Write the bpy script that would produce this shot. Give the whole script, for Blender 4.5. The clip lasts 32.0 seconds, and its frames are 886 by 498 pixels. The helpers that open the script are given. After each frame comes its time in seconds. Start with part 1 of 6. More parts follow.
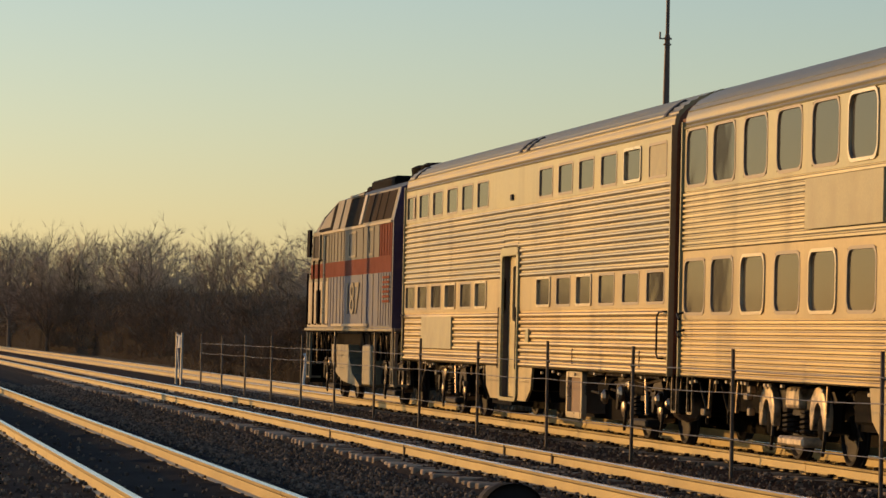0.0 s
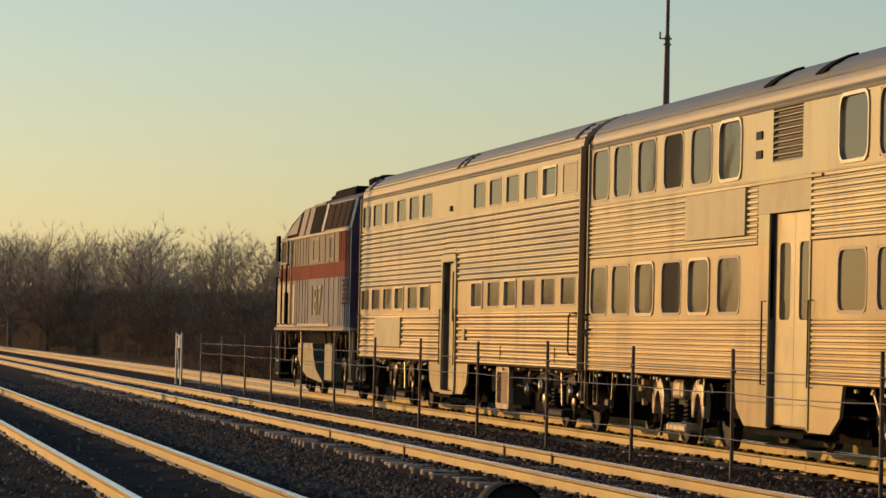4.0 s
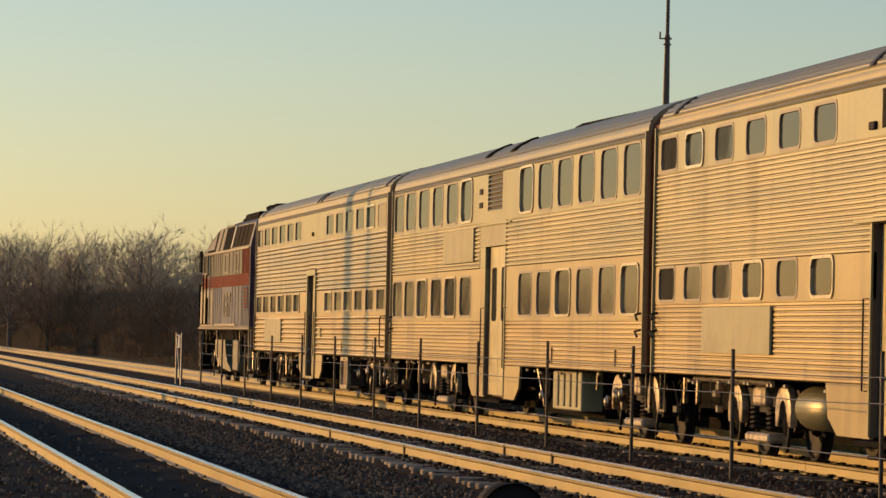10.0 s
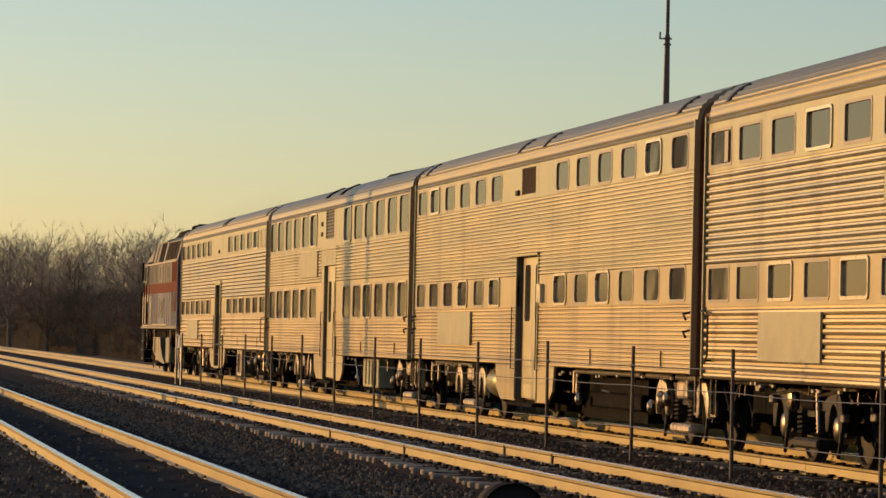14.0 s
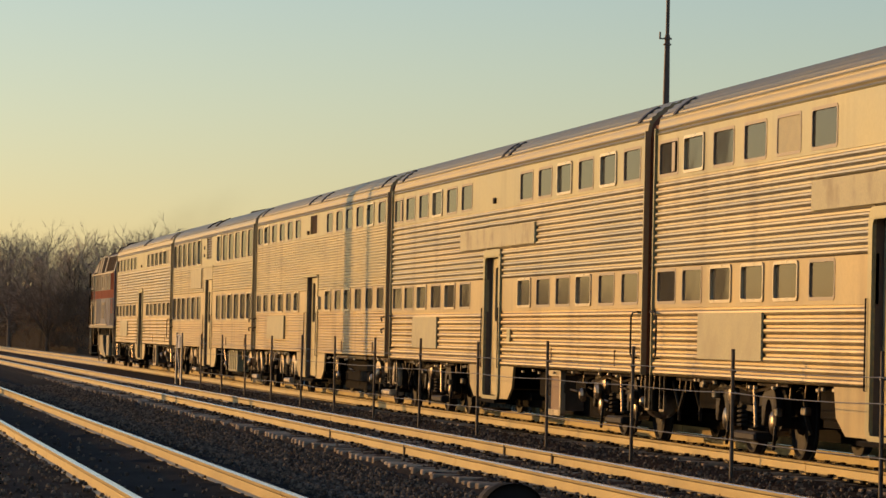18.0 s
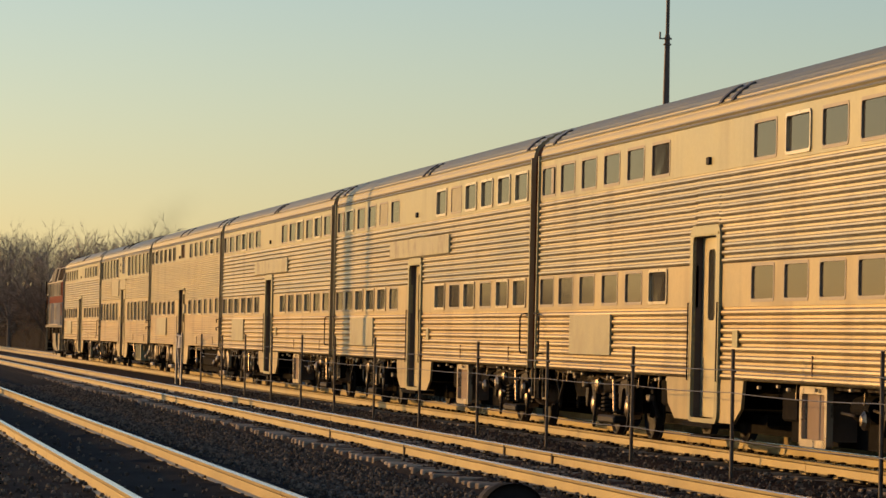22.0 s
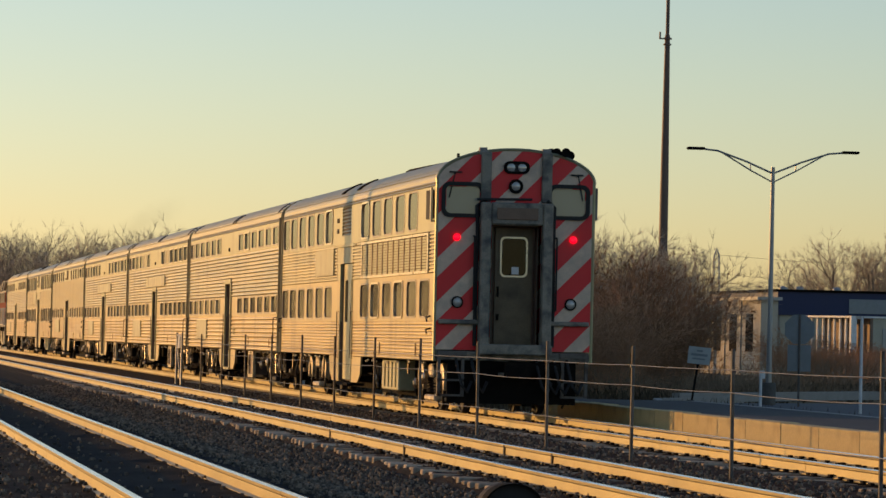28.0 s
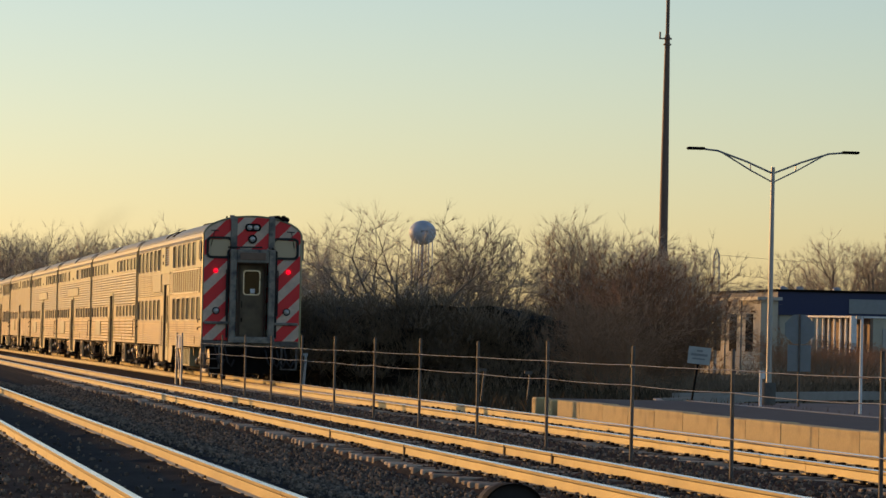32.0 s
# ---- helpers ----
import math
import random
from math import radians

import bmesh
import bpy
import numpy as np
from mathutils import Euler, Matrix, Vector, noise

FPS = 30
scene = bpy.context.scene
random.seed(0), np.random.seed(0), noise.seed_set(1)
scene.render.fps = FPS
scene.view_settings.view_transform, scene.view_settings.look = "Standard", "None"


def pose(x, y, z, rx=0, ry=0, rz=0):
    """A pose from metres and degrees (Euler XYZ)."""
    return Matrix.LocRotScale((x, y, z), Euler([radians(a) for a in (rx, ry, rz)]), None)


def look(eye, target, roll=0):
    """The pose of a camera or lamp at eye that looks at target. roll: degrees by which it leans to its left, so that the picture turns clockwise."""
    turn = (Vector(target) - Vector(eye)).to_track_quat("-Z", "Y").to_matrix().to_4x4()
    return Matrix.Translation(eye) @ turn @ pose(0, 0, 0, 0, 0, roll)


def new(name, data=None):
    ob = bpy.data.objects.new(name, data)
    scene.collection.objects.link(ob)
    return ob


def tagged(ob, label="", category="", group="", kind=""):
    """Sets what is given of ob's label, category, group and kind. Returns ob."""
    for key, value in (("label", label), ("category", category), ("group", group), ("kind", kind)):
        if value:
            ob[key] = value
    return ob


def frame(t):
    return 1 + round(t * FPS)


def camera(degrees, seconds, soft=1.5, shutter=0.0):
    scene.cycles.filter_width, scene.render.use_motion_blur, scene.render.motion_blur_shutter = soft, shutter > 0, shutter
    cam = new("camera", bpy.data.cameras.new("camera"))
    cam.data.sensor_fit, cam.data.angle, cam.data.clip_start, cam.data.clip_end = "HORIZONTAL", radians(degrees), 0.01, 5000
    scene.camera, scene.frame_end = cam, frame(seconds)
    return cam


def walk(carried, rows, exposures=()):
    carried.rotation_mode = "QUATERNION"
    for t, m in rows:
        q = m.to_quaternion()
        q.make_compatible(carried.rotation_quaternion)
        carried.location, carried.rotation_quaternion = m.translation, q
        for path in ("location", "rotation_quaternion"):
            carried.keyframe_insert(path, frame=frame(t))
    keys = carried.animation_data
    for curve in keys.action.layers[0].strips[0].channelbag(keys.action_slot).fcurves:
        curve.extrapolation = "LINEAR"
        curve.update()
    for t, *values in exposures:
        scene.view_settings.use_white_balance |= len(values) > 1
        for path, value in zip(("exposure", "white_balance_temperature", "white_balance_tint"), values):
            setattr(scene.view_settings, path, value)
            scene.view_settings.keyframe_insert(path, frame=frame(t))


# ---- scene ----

# ---------------------------------------------------------------- camera
EYE = (0.0, 0.0, 1.44)
cam = camera(12.898, 32.0, soft=1.5)
_b, _p = radians(8.895), radians(1.299)
AIM = (math.sin(_b) * math.cos(_p), math.cos(_b) * math.cos(_p), 1.44 + math.sin(_p))
VIEW = look(EYE, AIM, 1.267)
walk(cam, [(0.0, VIEW), (32.0, VIEW)], exposures=((0.0, 0.24, 6640, 20), (24.0, 0.25, 6640, 20), (26.5, 0.34, 6640, 20), (29.0, 0.45, 6600, 21), (32.0, 0.47, 6580, 22)))

# ---------------------------------------------------------------- light
SUN_EL, SUN_AZ = 6.5, 46.0   # degrees above the ground; degrees ahead of square across the tracks
_e, _a = radians(SUN_EL), radians(SUN_AZ)
TO_SUN = Vector((-math.cos(_a) * math.cos(_e), math.sin(_a) * math.cos(_e), math.sin(_e)))
sun = new("sun", bpy.data.lights.new("sun", "SUN"))
sun.data.energy, sun.data.angle, sun.data.color = 1.74, radians(0.6), (1.0, 0.54, 0.15)
sun.matrix_world = look((0, 0, 0), tuple(-TO_SUN))
world = bpy.data.worlds.new("world")
scene.world = world
world.use_nodes = True
_nt = world.node_tree
_sky = _nt.nodes.new("ShaderNodeTexSky")
_sky.sky_type, _sky.sun_disc = "NISHITA", False
_sky.sun_elevation = radians(SUN_EL)
_sky.sun_rotation = math.atan2(TO_SUN.x, TO_SUN.y)
_sky.air_density, _sky.dust_density, _sky.ozone_density = 0.98, 0.4, 2.25
_bg = _nt.nodes["Background"]
_bg.inputs["Strength"].default_value = 0.138
_nt.links.new(_sky.outputs[0], _bg.inputs[0])


# ---------------------------------------------------------------- materials
PUFF = (0.75, 2.9, 1.35)     # half sizes of a puff of smoke


def mat(name, color, rough=0.7, metal=0.0, vary=0.25, scale=8.0, fine=60.0, bump=0.15, stretch=(1, 1, 1), emit=0.0,
        dirt=None, rand=0.0, island=0.0, coat=0.0):
    """A surface with variation at two scales, and relief."""
    m = bpy.data.materials.new(name)
    m.use_nodes = True
    nt = m.node_tree
    p = nt.nodes["Principled BSDF"]
    N, K = nt.nodes.new, nt.links.new
    tc, mp = N("ShaderNodeTexCoord"), N("ShaderNodeMapping")
    mp.inputs["Scale"].default_value = stretch
    K(tc.outputs["Object"], mp.inputs["Vector"])
    n1, n2 = N("ShaderNodeTexNoise"), N("ShaderNodeTexNoise")
    n1.inputs["Scale"].default_value, n1.inputs["Detail"].default_value = scale, 5
    n2.inputs["Scale"].default_value, n2.inputs["Detail"].default_value = fine, 3
    for n in (n1, n2):
        K(mp.outputs[0], n.inputs["Vector"])
    ad = N("ShaderNodeMath")
    ad.operation = "ADD"
    K(n1.outputs["Fac"], ad.inputs[0])
    K(n2.outputs["Fac"], ad.inputs[1])
    r = N("ShaderNodeMapRange")
    r.inputs["From Min"].default_value, r.inputs["From Max"].default_value = 0.6, 1.4
    r.inputs["To Min"].default_value, r.inputs["To Max"].default_value = 1 - vary, 1 + vary
    K(ad.outputs[0], r.inputs["Value"])
    last = r.outputs[0]
    for amount, node, out in ((rand, "ShaderNodeObjectInfo", "Random"), (island, "ShaderNodeNewGeometry", "Random Per Island")):
        if amount:
            o, rr, mu = N(node), N("ShaderNodeMapRange"), N("ShaderNodeMath")
            rr.inputs["To Min"].default_value, rr.inputs["To Max"].default_value = 1 - amount, 1 + amount
            K(o.outputs[out], rr.inputs["Value"])
            mu.operation = "MULTIPLY"
            K(last, mu.inputs[0])
            K(rr.outputs[0], mu.inputs[1])
            last = mu.outputs[0]
    hs = N("ShaderNodeMix")
    hs.data_type, hs.blend_type = "RGBA", "MULTIPLY"
    hs.inputs["Factor"].default_value = 1.0
    hs.inputs["A"].default_value = (*color, 1)
    K(last, hs.inputs["B"])
    col = hs.outputs["Result"]
    if dirt:
        dcol, dscale, dmin, dmax = dirt
        n3, r3, mx = N("ShaderNodeTexNoise"), N("ShaderNodeMapRange"), N("ShaderNodeMix")
        n3.inputs["Scale"].default_value, n3.inputs["Detail"].default_value = dscale, 6
        K(mp.outputs[0], n3.inputs["Vector"])
        r3.inputs["From Min"].default_value, r3.inputs["From Max"].default_value = dmin, dmax
        K(n3.outputs["Fac"], r3.inputs["Value"])
        mx.data_type = "RGBA"
        K(r3.outputs[0], mx.inputs["Factor"])
        K(col, mx.inputs["A"])
        mx.inputs["B"].default_value = (*dcol, 1)
        col = mx.outputs["Result"]
    K(col, p.inputs["Base Color"])
    rg = N("ShaderNodeMapRange")
    rg.inputs["To Min"].default_value, rg.inputs["To Max"].default_value = max(0.02, rough - 0.1), min(1, rough + 0.1)
    K(n1.outputs["Fac"], rg.inputs["Value"])
    K(rg.outputs[0], p.inputs["Roughness"])
    p.inputs["Metallic"].default_value = metal
    if rough >= 0.84:
        p.inputs["Specular IOR Level"].default_value = 0.08
    p.inputs["Coat Weight"].default_value = coat
    if bump:
        b = N("ShaderNodeBump")
        b.inputs["Strength"].default_value, b.inputs["Distance"].default_value = bump, 0.02
        K(ad.outputs[0], b.inputs["Height"])
        K(b.outputs[0], p.inputs["Normal"])
    if emit:
        p.inputs["Emission Color"].default_value = (*color, 1)
        p.inputs["Emission Strength"].default_value = emit
    return m


def glass_mat(name, tint, see=0.25, rough=0.04, gloss=1.0):
    """A dark tinted pane: a gloss that grows towards grazing, over a partly clear dark body."""
    m = bpy.data.materials.new(name)
    m.use_nodes = True
    nt = m.node_tree
    N, K = nt.nodes.new, nt.links.new
    out = nt.nodes["Material Output"]
    nt.nodes.remove(nt.nodes["Principled BSDF"])
    dif, tr, gl, mx, mx2, fr = (N("ShaderNodeBsdfDiffuse"), N("ShaderNodeBsdfTransparent"), N("ShaderNodeBsdfGlossy"),
                                N("ShaderNodeMixShader"), N("ShaderNodeMixShader"), N("ShaderNodeFresnel"))
    tc, ns, bp = N("ShaderNodeTexCoord"), N("ShaderNodeTexNoise"), N("ShaderNodeBump")
    ns.inputs["Scale"].default_value = 0.9
    K(tc.outputs["Object"], ns.inputs["Vector"])
    bp.inputs["Strength"].default_value, bp.inputs["Distance"].default_value = 0.10, 0.02
    K(ns.outputs["Fac"], bp.inputs["Height"])
    K(bp.outputs[0], gl.inputs["Normal"])
    dif.inputs["Color"].default_value = (*tint, 1)
    tr.inputs["Color"].default_value = (0.5, 0.5, 0.46, 1)
    gl.inputs["Color"].default_value, gl.inputs["Roughness"].default_value = (0.92 * gloss, 0.87 * gloss, 0.76 * gloss, 1), rough
    mx.inputs["Fac"].default_value = see
    K(dif.outputs[0], mx.inputs[1])
    K(tr.outputs[0], mx.inputs[2])
    fr.inputs["IOR"].default_value = 1.6
    K(fr.outputs[0], mx2.inputs["Fac"])
    K(mx.outputs[0], mx2.inputs[1])
    K(gl.outputs[0], mx2.inputs[2])
    K(mx2.outputs[0], out.inputs["Surface"])
    return m


def smoke_mat():
    """A veil that is thickest at the middle of a puff's broad side and fades to nothing at its rim."""
    m = bpy.data.materials.new("thin_smoke")
    m.use_nodes = True
    nt = m.node_tree
    N, K = nt.nodes.new, nt.links.new
    nt.nodes.remove(nt.nodes["Principled BSDF"])
    dif, tr, mx = N("ShaderNodeBsdfDiffuse"), N("ShaderNodeBsdfTransparent"), N("ShaderNodeMixShader")
    dif.inputs["Color"].default_value = (0.13, 0.10, 0.075, 1)
    ns, rr, tc = N("ShaderNodeTexNoise"), N("ShaderNodeMapRange"), N("ShaderNodeTexCoord")
    fl, ln, fd, mu = N("ShaderNodeVectorMath"), N("ShaderNodeVectorMath"), N("ShaderNodeMapRange"), N("ShaderNodeMath")
    fl.operation, ln.operation, mu.operation = "MULTIPLY", "LENGTH", "MULTIPLY"
    fl.inputs[1].default_value = (0, 1 / PUFF[1], 1 / PUFF[2])
    K(tc.outputs["Object"], fl.inputs[0])
    K(fl.outputs[0], ln.inputs[0])
    fd.interpolation_type = "SMOOTHERSTEP"
    fd.inputs["From Min"].default_value, fd.inputs["From Max"].default_value = 0.0, 0.96
    fd.inputs["To Min"].default_value, fd.inputs["To Max"].default_value = 1.0, 0.0
    K(ln.outputs["Value"], fd.inputs["Value"])
    ns.inputs["Scale"].default_value, ns.inputs["Detail"].default_value = 0.6, 3
    K(tc.outputs["Object"], ns.inputs["Vector"])
    rr.inputs["From Min"].default_value, rr.inputs["From Max"].default_value = 0.25, 0.75
    rr.inputs["To Min"].default_value, rr.inputs["To Max"].default_value = 0.035, 0.11
    K(ns.outputs["Fac"], rr.inputs["Value"])
    K(rr.outputs[0], mu.inputs[0])
    K(fd.outputs[0], mu.inputs[1])
    K(mu.outputs[0], mx.inputs["Fac"])
    K(tr.outputs[0], mx.inputs[1])
    K(dif.outputs[0], mx.inputs[2])
    K(mx.outputs[0], nt.nodes["Material Output"].inputs["Surface"])
    return m


def stripe_mat():
    """Red and white warning paint in slanting bands, worn."""
    m = mat("striped_paint", (0.68, 0.50, 0.37), 0.45, vary=0.18, dirt=((0.40, 0.31, 0.24), 1.8, 0.50, 0.8))
    nt = m.node_tree
    N, K = nt.nodes.new, nt.links.new
    p = nt.nodes["Principled BSDF"]
    white = p.inputs["Base Color"].links[0].from_socket
    tc, sep, ax, ad, fl, gt, mx = (N("ShaderNodeTexCoord"), N("ShaderNodeSeparateXYZ"), N("ShaderNodeMath"), N("ShaderNodeMath"),
                                   N("ShaderNodeMath"), N("ShaderNodeMath"), N("ShaderNodeMix"))
    K(tc.outputs["Object"], sep.inputs[0])
    ax.operation, ax.inputs[1].default_value = "MULTIPLY", 1.0
    K(sep.outputs["X"], ax.inputs[0])
    ad.operation = "SUBTRACT"
    K(sep.outputs["Z"], ad.inputs[0])
    K(ax.outputs[0], ad.inputs[1])
    fl.operation, fl.inputs[1].default_value = "DIVIDE", 0.845
    K(ad.outputs[0], fl.inputs[0])
    fr = N("ShaderNodeMath")
    fr.operation = "FRACT"
    sh = N("ShaderNodeMath")
    sh.operation, sh.inputs[1].default_value = "ADD", 10.0 - 3.62 / 0.845
    K(fl.outputs[0], sh.inputs[0])
    K(sh.outputs[0], fr.inputs[0])
    gt.operation, gt.inputs[1].default_value = "LESS_THAN", 0.56
    K(fr.outputs[0], gt.inputs[0])
    mx.data_type = "RGBA"
    K(gt.outputs[0], mx.inputs["Factor"])
    K(white, mx.inputs["A"])
    mx.inputs["B"].default_value = (0.78, 0.018, 0.022, 1)
    K(mx.outputs["Result"], p.inputs["Base Color"])
    return m



def streaked(m, amount):
    """Rain streaks that run down a sheet, of uneven length."""
    nt = m.node_tree
    N, K = nt.nodes.new, nt.links.new
    p = nt.nodes["Principled BSDF"]
    base = p.inputs["Base Color"].links[0].from_socket
    tc, mp, n, n2, mu, r, mx = (N("ShaderNodeTexCoord"), N("ShaderNodeMapping"), N("ShaderNodeTexNoise"), N("ShaderNodeTexNoise"),
                                N("ShaderNodeMath"), N("ShaderNodeMapRange"), N("ShaderNodeMix"))
    mp.inputs["Scale"].default_value = (2.2, 2.2, 0.22)
    K(tc.outputs["Object"], mp.inputs["Vector"])
    K(mp.outputs[0], n.inputs["Vector"])
    n.inputs["Scale"].default_value, n.inputs["Detail"].default_value = 1.0, 6
    K(tc.outputs["Object"], n2.inputs["Vector"])
    n2.inputs["Scale"].default_value, n2.inputs["Detail"].default_value = 0.45, 3
    mu.operation = "MULTIPLY"
    K(n.outputs["Fac"], mu.inputs[0])
    K(n2.outputs["Fac"], mu.inputs[1])
    r.inputs["From Min"].default_value, r.inputs["From Max"].default_value = 0.26, 0.40
    r.inputs["To Min"].default_value, r.inputs["To Max"].default_value = 0.0, amount
    K(mu.outputs[0], r.inputs["Value"])
    mx.data_type = "RGBA"
    K(r.outputs[0], mx.inputs["Factor"])
    K(base, mx.inputs["A"])
    mx.inputs["B"].default_value = (0.17, 0.13, 0.085, 1)
    K(mx.outputs["Result"], p.inputs["Base Color"])
    return m


STEEL = mat("stainless", (0.46, 0.405, 0.26), 0.38, 0.7, 0.12, 0.7, 25, 0.03, (1, 0.25, 4), dirt=((0.36, 0.31, 0.22), 0.55, 0.56, 0.9))
STEEL_FLAT = mat("stainless_band", (0.355, 0.335, 0.20), 0.40, 0.45, 0.10, 0.6, 20, 0.03, dirt=((0.34, 0.30, 0.20), 0.8, 0.52, 0.85))
# the lower deck's sheets are more amber than the upper ones
STEEL_LOW = mat("amber_stainless", (0.512, 0.409, 0.218), 0.42, 0.65, 0.14, 0.7, 25, 0.03, (1, 0.25, 4), dirt=((0.38, 0.26, 0.12), 0.6, 0.50, 0.85))
BAND_LOW = mat("amber_band", (0.42, 0.345, 0.185), 0.42, 0.4, 0.12, 0.6, 20, 0.03, dirt=((0.36, 0.27, 0.14), 0.9, 0.50, 0.85))
ROOFING = mat("roof_steel", (0.40, 0.335, 0.165), 0.45, 0.35, 0.15, 0.8, 30, 0.04, dirt=((0.36, 0.30, 0.24), 0.7, 0.55, 0.9))
ROOFING_GREY = mat("roof_steel_grey", (0.37, 0.325, 0.185), 0.45, 0.35, 0.15, 0.8, 30, 0.04, dirt=((0.32, 0.28, 0.25), 0.7, 0.55, 0.9))
ROOFING_DARK = mat("roof_strap_steel", (0.11, 0.095, 0.085), 0.6, 0.3, 0.2, 3, 30, 0.05)
PANEL = mat("pale_panel", (0.51, 0.475, 0.28), 0.55, 0.1, 0.14, 2, 30, 0.02, dirt=((0.42, 0.37, 0.22), 1.6, 0.48, 0.75))
LETTERS = mat("letter_board_paint", (0.68, 0.62, 0.35), 0.6, 0, 0.16, 1.5, 30, 0.02, dirt=((0.46, 0.38, 0.21), 2.2, 0.5, 0.72))
BRIGHT = mat("bright_frame", (0.64, 0.55, 0.41), 0.3, 0.7, 0.08, 5, 60, 0.02)
GASKET = mat("window_gasket", (0.30, 0.27, 0.23), 0.5, 0.4, 0.15, 5, 60, 0.02)
DIAPH = mat("passage_bellows", (0.30, 0.125, 0.062), 0.8, 0, 0.3, 6, 40, 0.1)
RUBBER = mat("black_rubber", (0.02, 0.018, 0.017), 0.8, 0, 0.3, 6, 40, 0.1)
# near black, also for fillers that stand in for shade under the floor
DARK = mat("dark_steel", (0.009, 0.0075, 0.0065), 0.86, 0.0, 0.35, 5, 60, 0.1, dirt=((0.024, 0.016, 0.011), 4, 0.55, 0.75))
RUSTY = mat("truck_steel", (0.016, 0.013, 0.011), 0.7, 0.1, 0.3, 6, 60, 0.1, dirt=((0.02, 0.016, 0.013), 3, 0.45, 0.7))
CAST = mat("cast_steel", (0.34, 0.28, 0.21), 0.32, 0.85, 0.25, 6, 70, 0.08, dirt=((0.05, 0.038, 0.03), 5, 0.44, 0.66))
ARCH = mat("pale_truck_casting", (0.725, 0.594, 0.406), 0.45, 0.2, 0.25, 6, 70, 0.08, dirt=((0.09, 0.065, 0.045), 4, 0.48, 0.72))
GRILLE = mat("brown_grille", (0.20, 0.13, 0.09), 0.6, 0.3, 0.2, 6, 90, 0.1)
GLASS = glass_mat("tinted_glass", (0.135, 0.115, 0.085), 0.25, 0.04, 0.74)
GLASS_DARK = glass_mat("dark_glass", (0.022, 0.02, 0.014), 0.25, 0.04, 0.35)
GLASS_PALE = glass_mat("cab_glass", (0.36, 0.36, 0.29), 0.12)
BLANK = mat("tan_blank", (0.58, 0.52, 0.29), 0.6, 0, 0.15, 4, 50, 0.04)
DOORS = mat("door_steel", (0.50, 0.45, 0.28), 0.38, 0.5, 0.12, 3, 40, 0.03, dirt=((0.40, 0.33, 0.25), 1.5, 0.55, 0.85))
STRIPES = stripe_mat()
SMOKE = smoke_mat()
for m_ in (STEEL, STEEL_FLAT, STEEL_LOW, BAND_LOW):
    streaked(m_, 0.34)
ENDGREY = mat("worn_grey_paint", (0.25, 0.225, 0.18), 0.6, 0.2, 0.35, 4, 40, 0.1, dirt=((0.075, 0.072, 0.07), 3.5, 0.45, 0.66))
ENDDOOR = mat("end_door_paint", (0.165, 0.12, 0.068), 0.7, 0.0, 0.25, 3, 40, 0.05, dirt=((0.07, 0.052, 0.032), 2.5, 0.45, 0.75))
REDLAMP = mat("red_marker", (1.0, 0.004, 0.02), 0.3, emit=1.1, bump=0)
LENS = mat("lamp_lens", (0.45, 0.44, 0.41), 0.1, 0.3, 0.1, 8, 60, 0.02)
LBLUE = mat("loco_blue", (0.035, 0.045, 0.10), 0.4, 0.1, 0.2, 3, 50, 0.04, dirt=((0.14, 0.12, 0.10), 1.5, 0.5, 0.85))
LBLUE2 = mat("loco_pale_blue", (0.082, 0.112, 0.185), 0.6, 0.0, 0.2, 3, 50, 0.04, dirt=((0.20, 0.18, 0.145), 1.2, 0.48, 0.8))
LSCREEN = mat("loco_screen", (0.075, 0.052, 0.032), 0.9, 0.0, 0.3, 3, 60, 0.1)
LRED = mat("loco_red", (0.33, 0.105, 0.062), 0.85, 0.0, 0.2, 3, 50, 0.04, dirt=((0.20, 0.06, 0.03), 1.5, 0.55, 0.85))
LSILV = mat("loco_silver", (0.27, 0.24, 0.16), 0.6, 0.1, 0.2, 3, 50, 0.04, dirt=((0.14, 0.12, 0.09), 1.5, 0.5, 0.85))
LUP = mat("loco_upper_side", (0.12, 0.122, 0.10), 0.6, 0.1, 0.2, 3, 50, 0.04, dirt=((0.09, 0.085, 0.075), 1.2, 0.48, 0.8))
LBUFF = mat("loco_buff", (0.50, 0.42, 0.29), 0.5, 0.1, 0.15, 3, 50, 0.04, dirt=((0.34, 0.28, 0.20), 1.5, 0.5, 0.85))
LTANK = mat("tank_paint_dull", (0.26, 0.225, 0.14), 0.5, 0.2, 0.2, 3, 40, 0.05, dirt=((0.07, 0.06, 0.045), 2, 0.5, 0.8))
RAIL_SIDE = mat("rail_steel", (0.34, 0.27, 0.122), 0.45, 0.55, 0.18, 3, 50, 0.05, (1, 0.3, 1), dirt=((0.13, 0.08, 0.045), 1.5, 0.55, 0.85))
RAIL_TOP = mat("rail_head", (0.90, 0.84, 0.78), 0.22, 0.95, 0.08, 3, 60, 0.01, (1, 0.1, 1))
TIE = mat("timber_tie", (0.40, 0.31, 0.215), 0.85, 0, 0.35, 4, 40, 0.3, rand=0.6, dirt=((0.46, 0.38, 0.29), 4, 0.5, 0.75))
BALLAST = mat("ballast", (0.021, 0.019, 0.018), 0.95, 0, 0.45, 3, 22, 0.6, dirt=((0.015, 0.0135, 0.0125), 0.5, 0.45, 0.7))


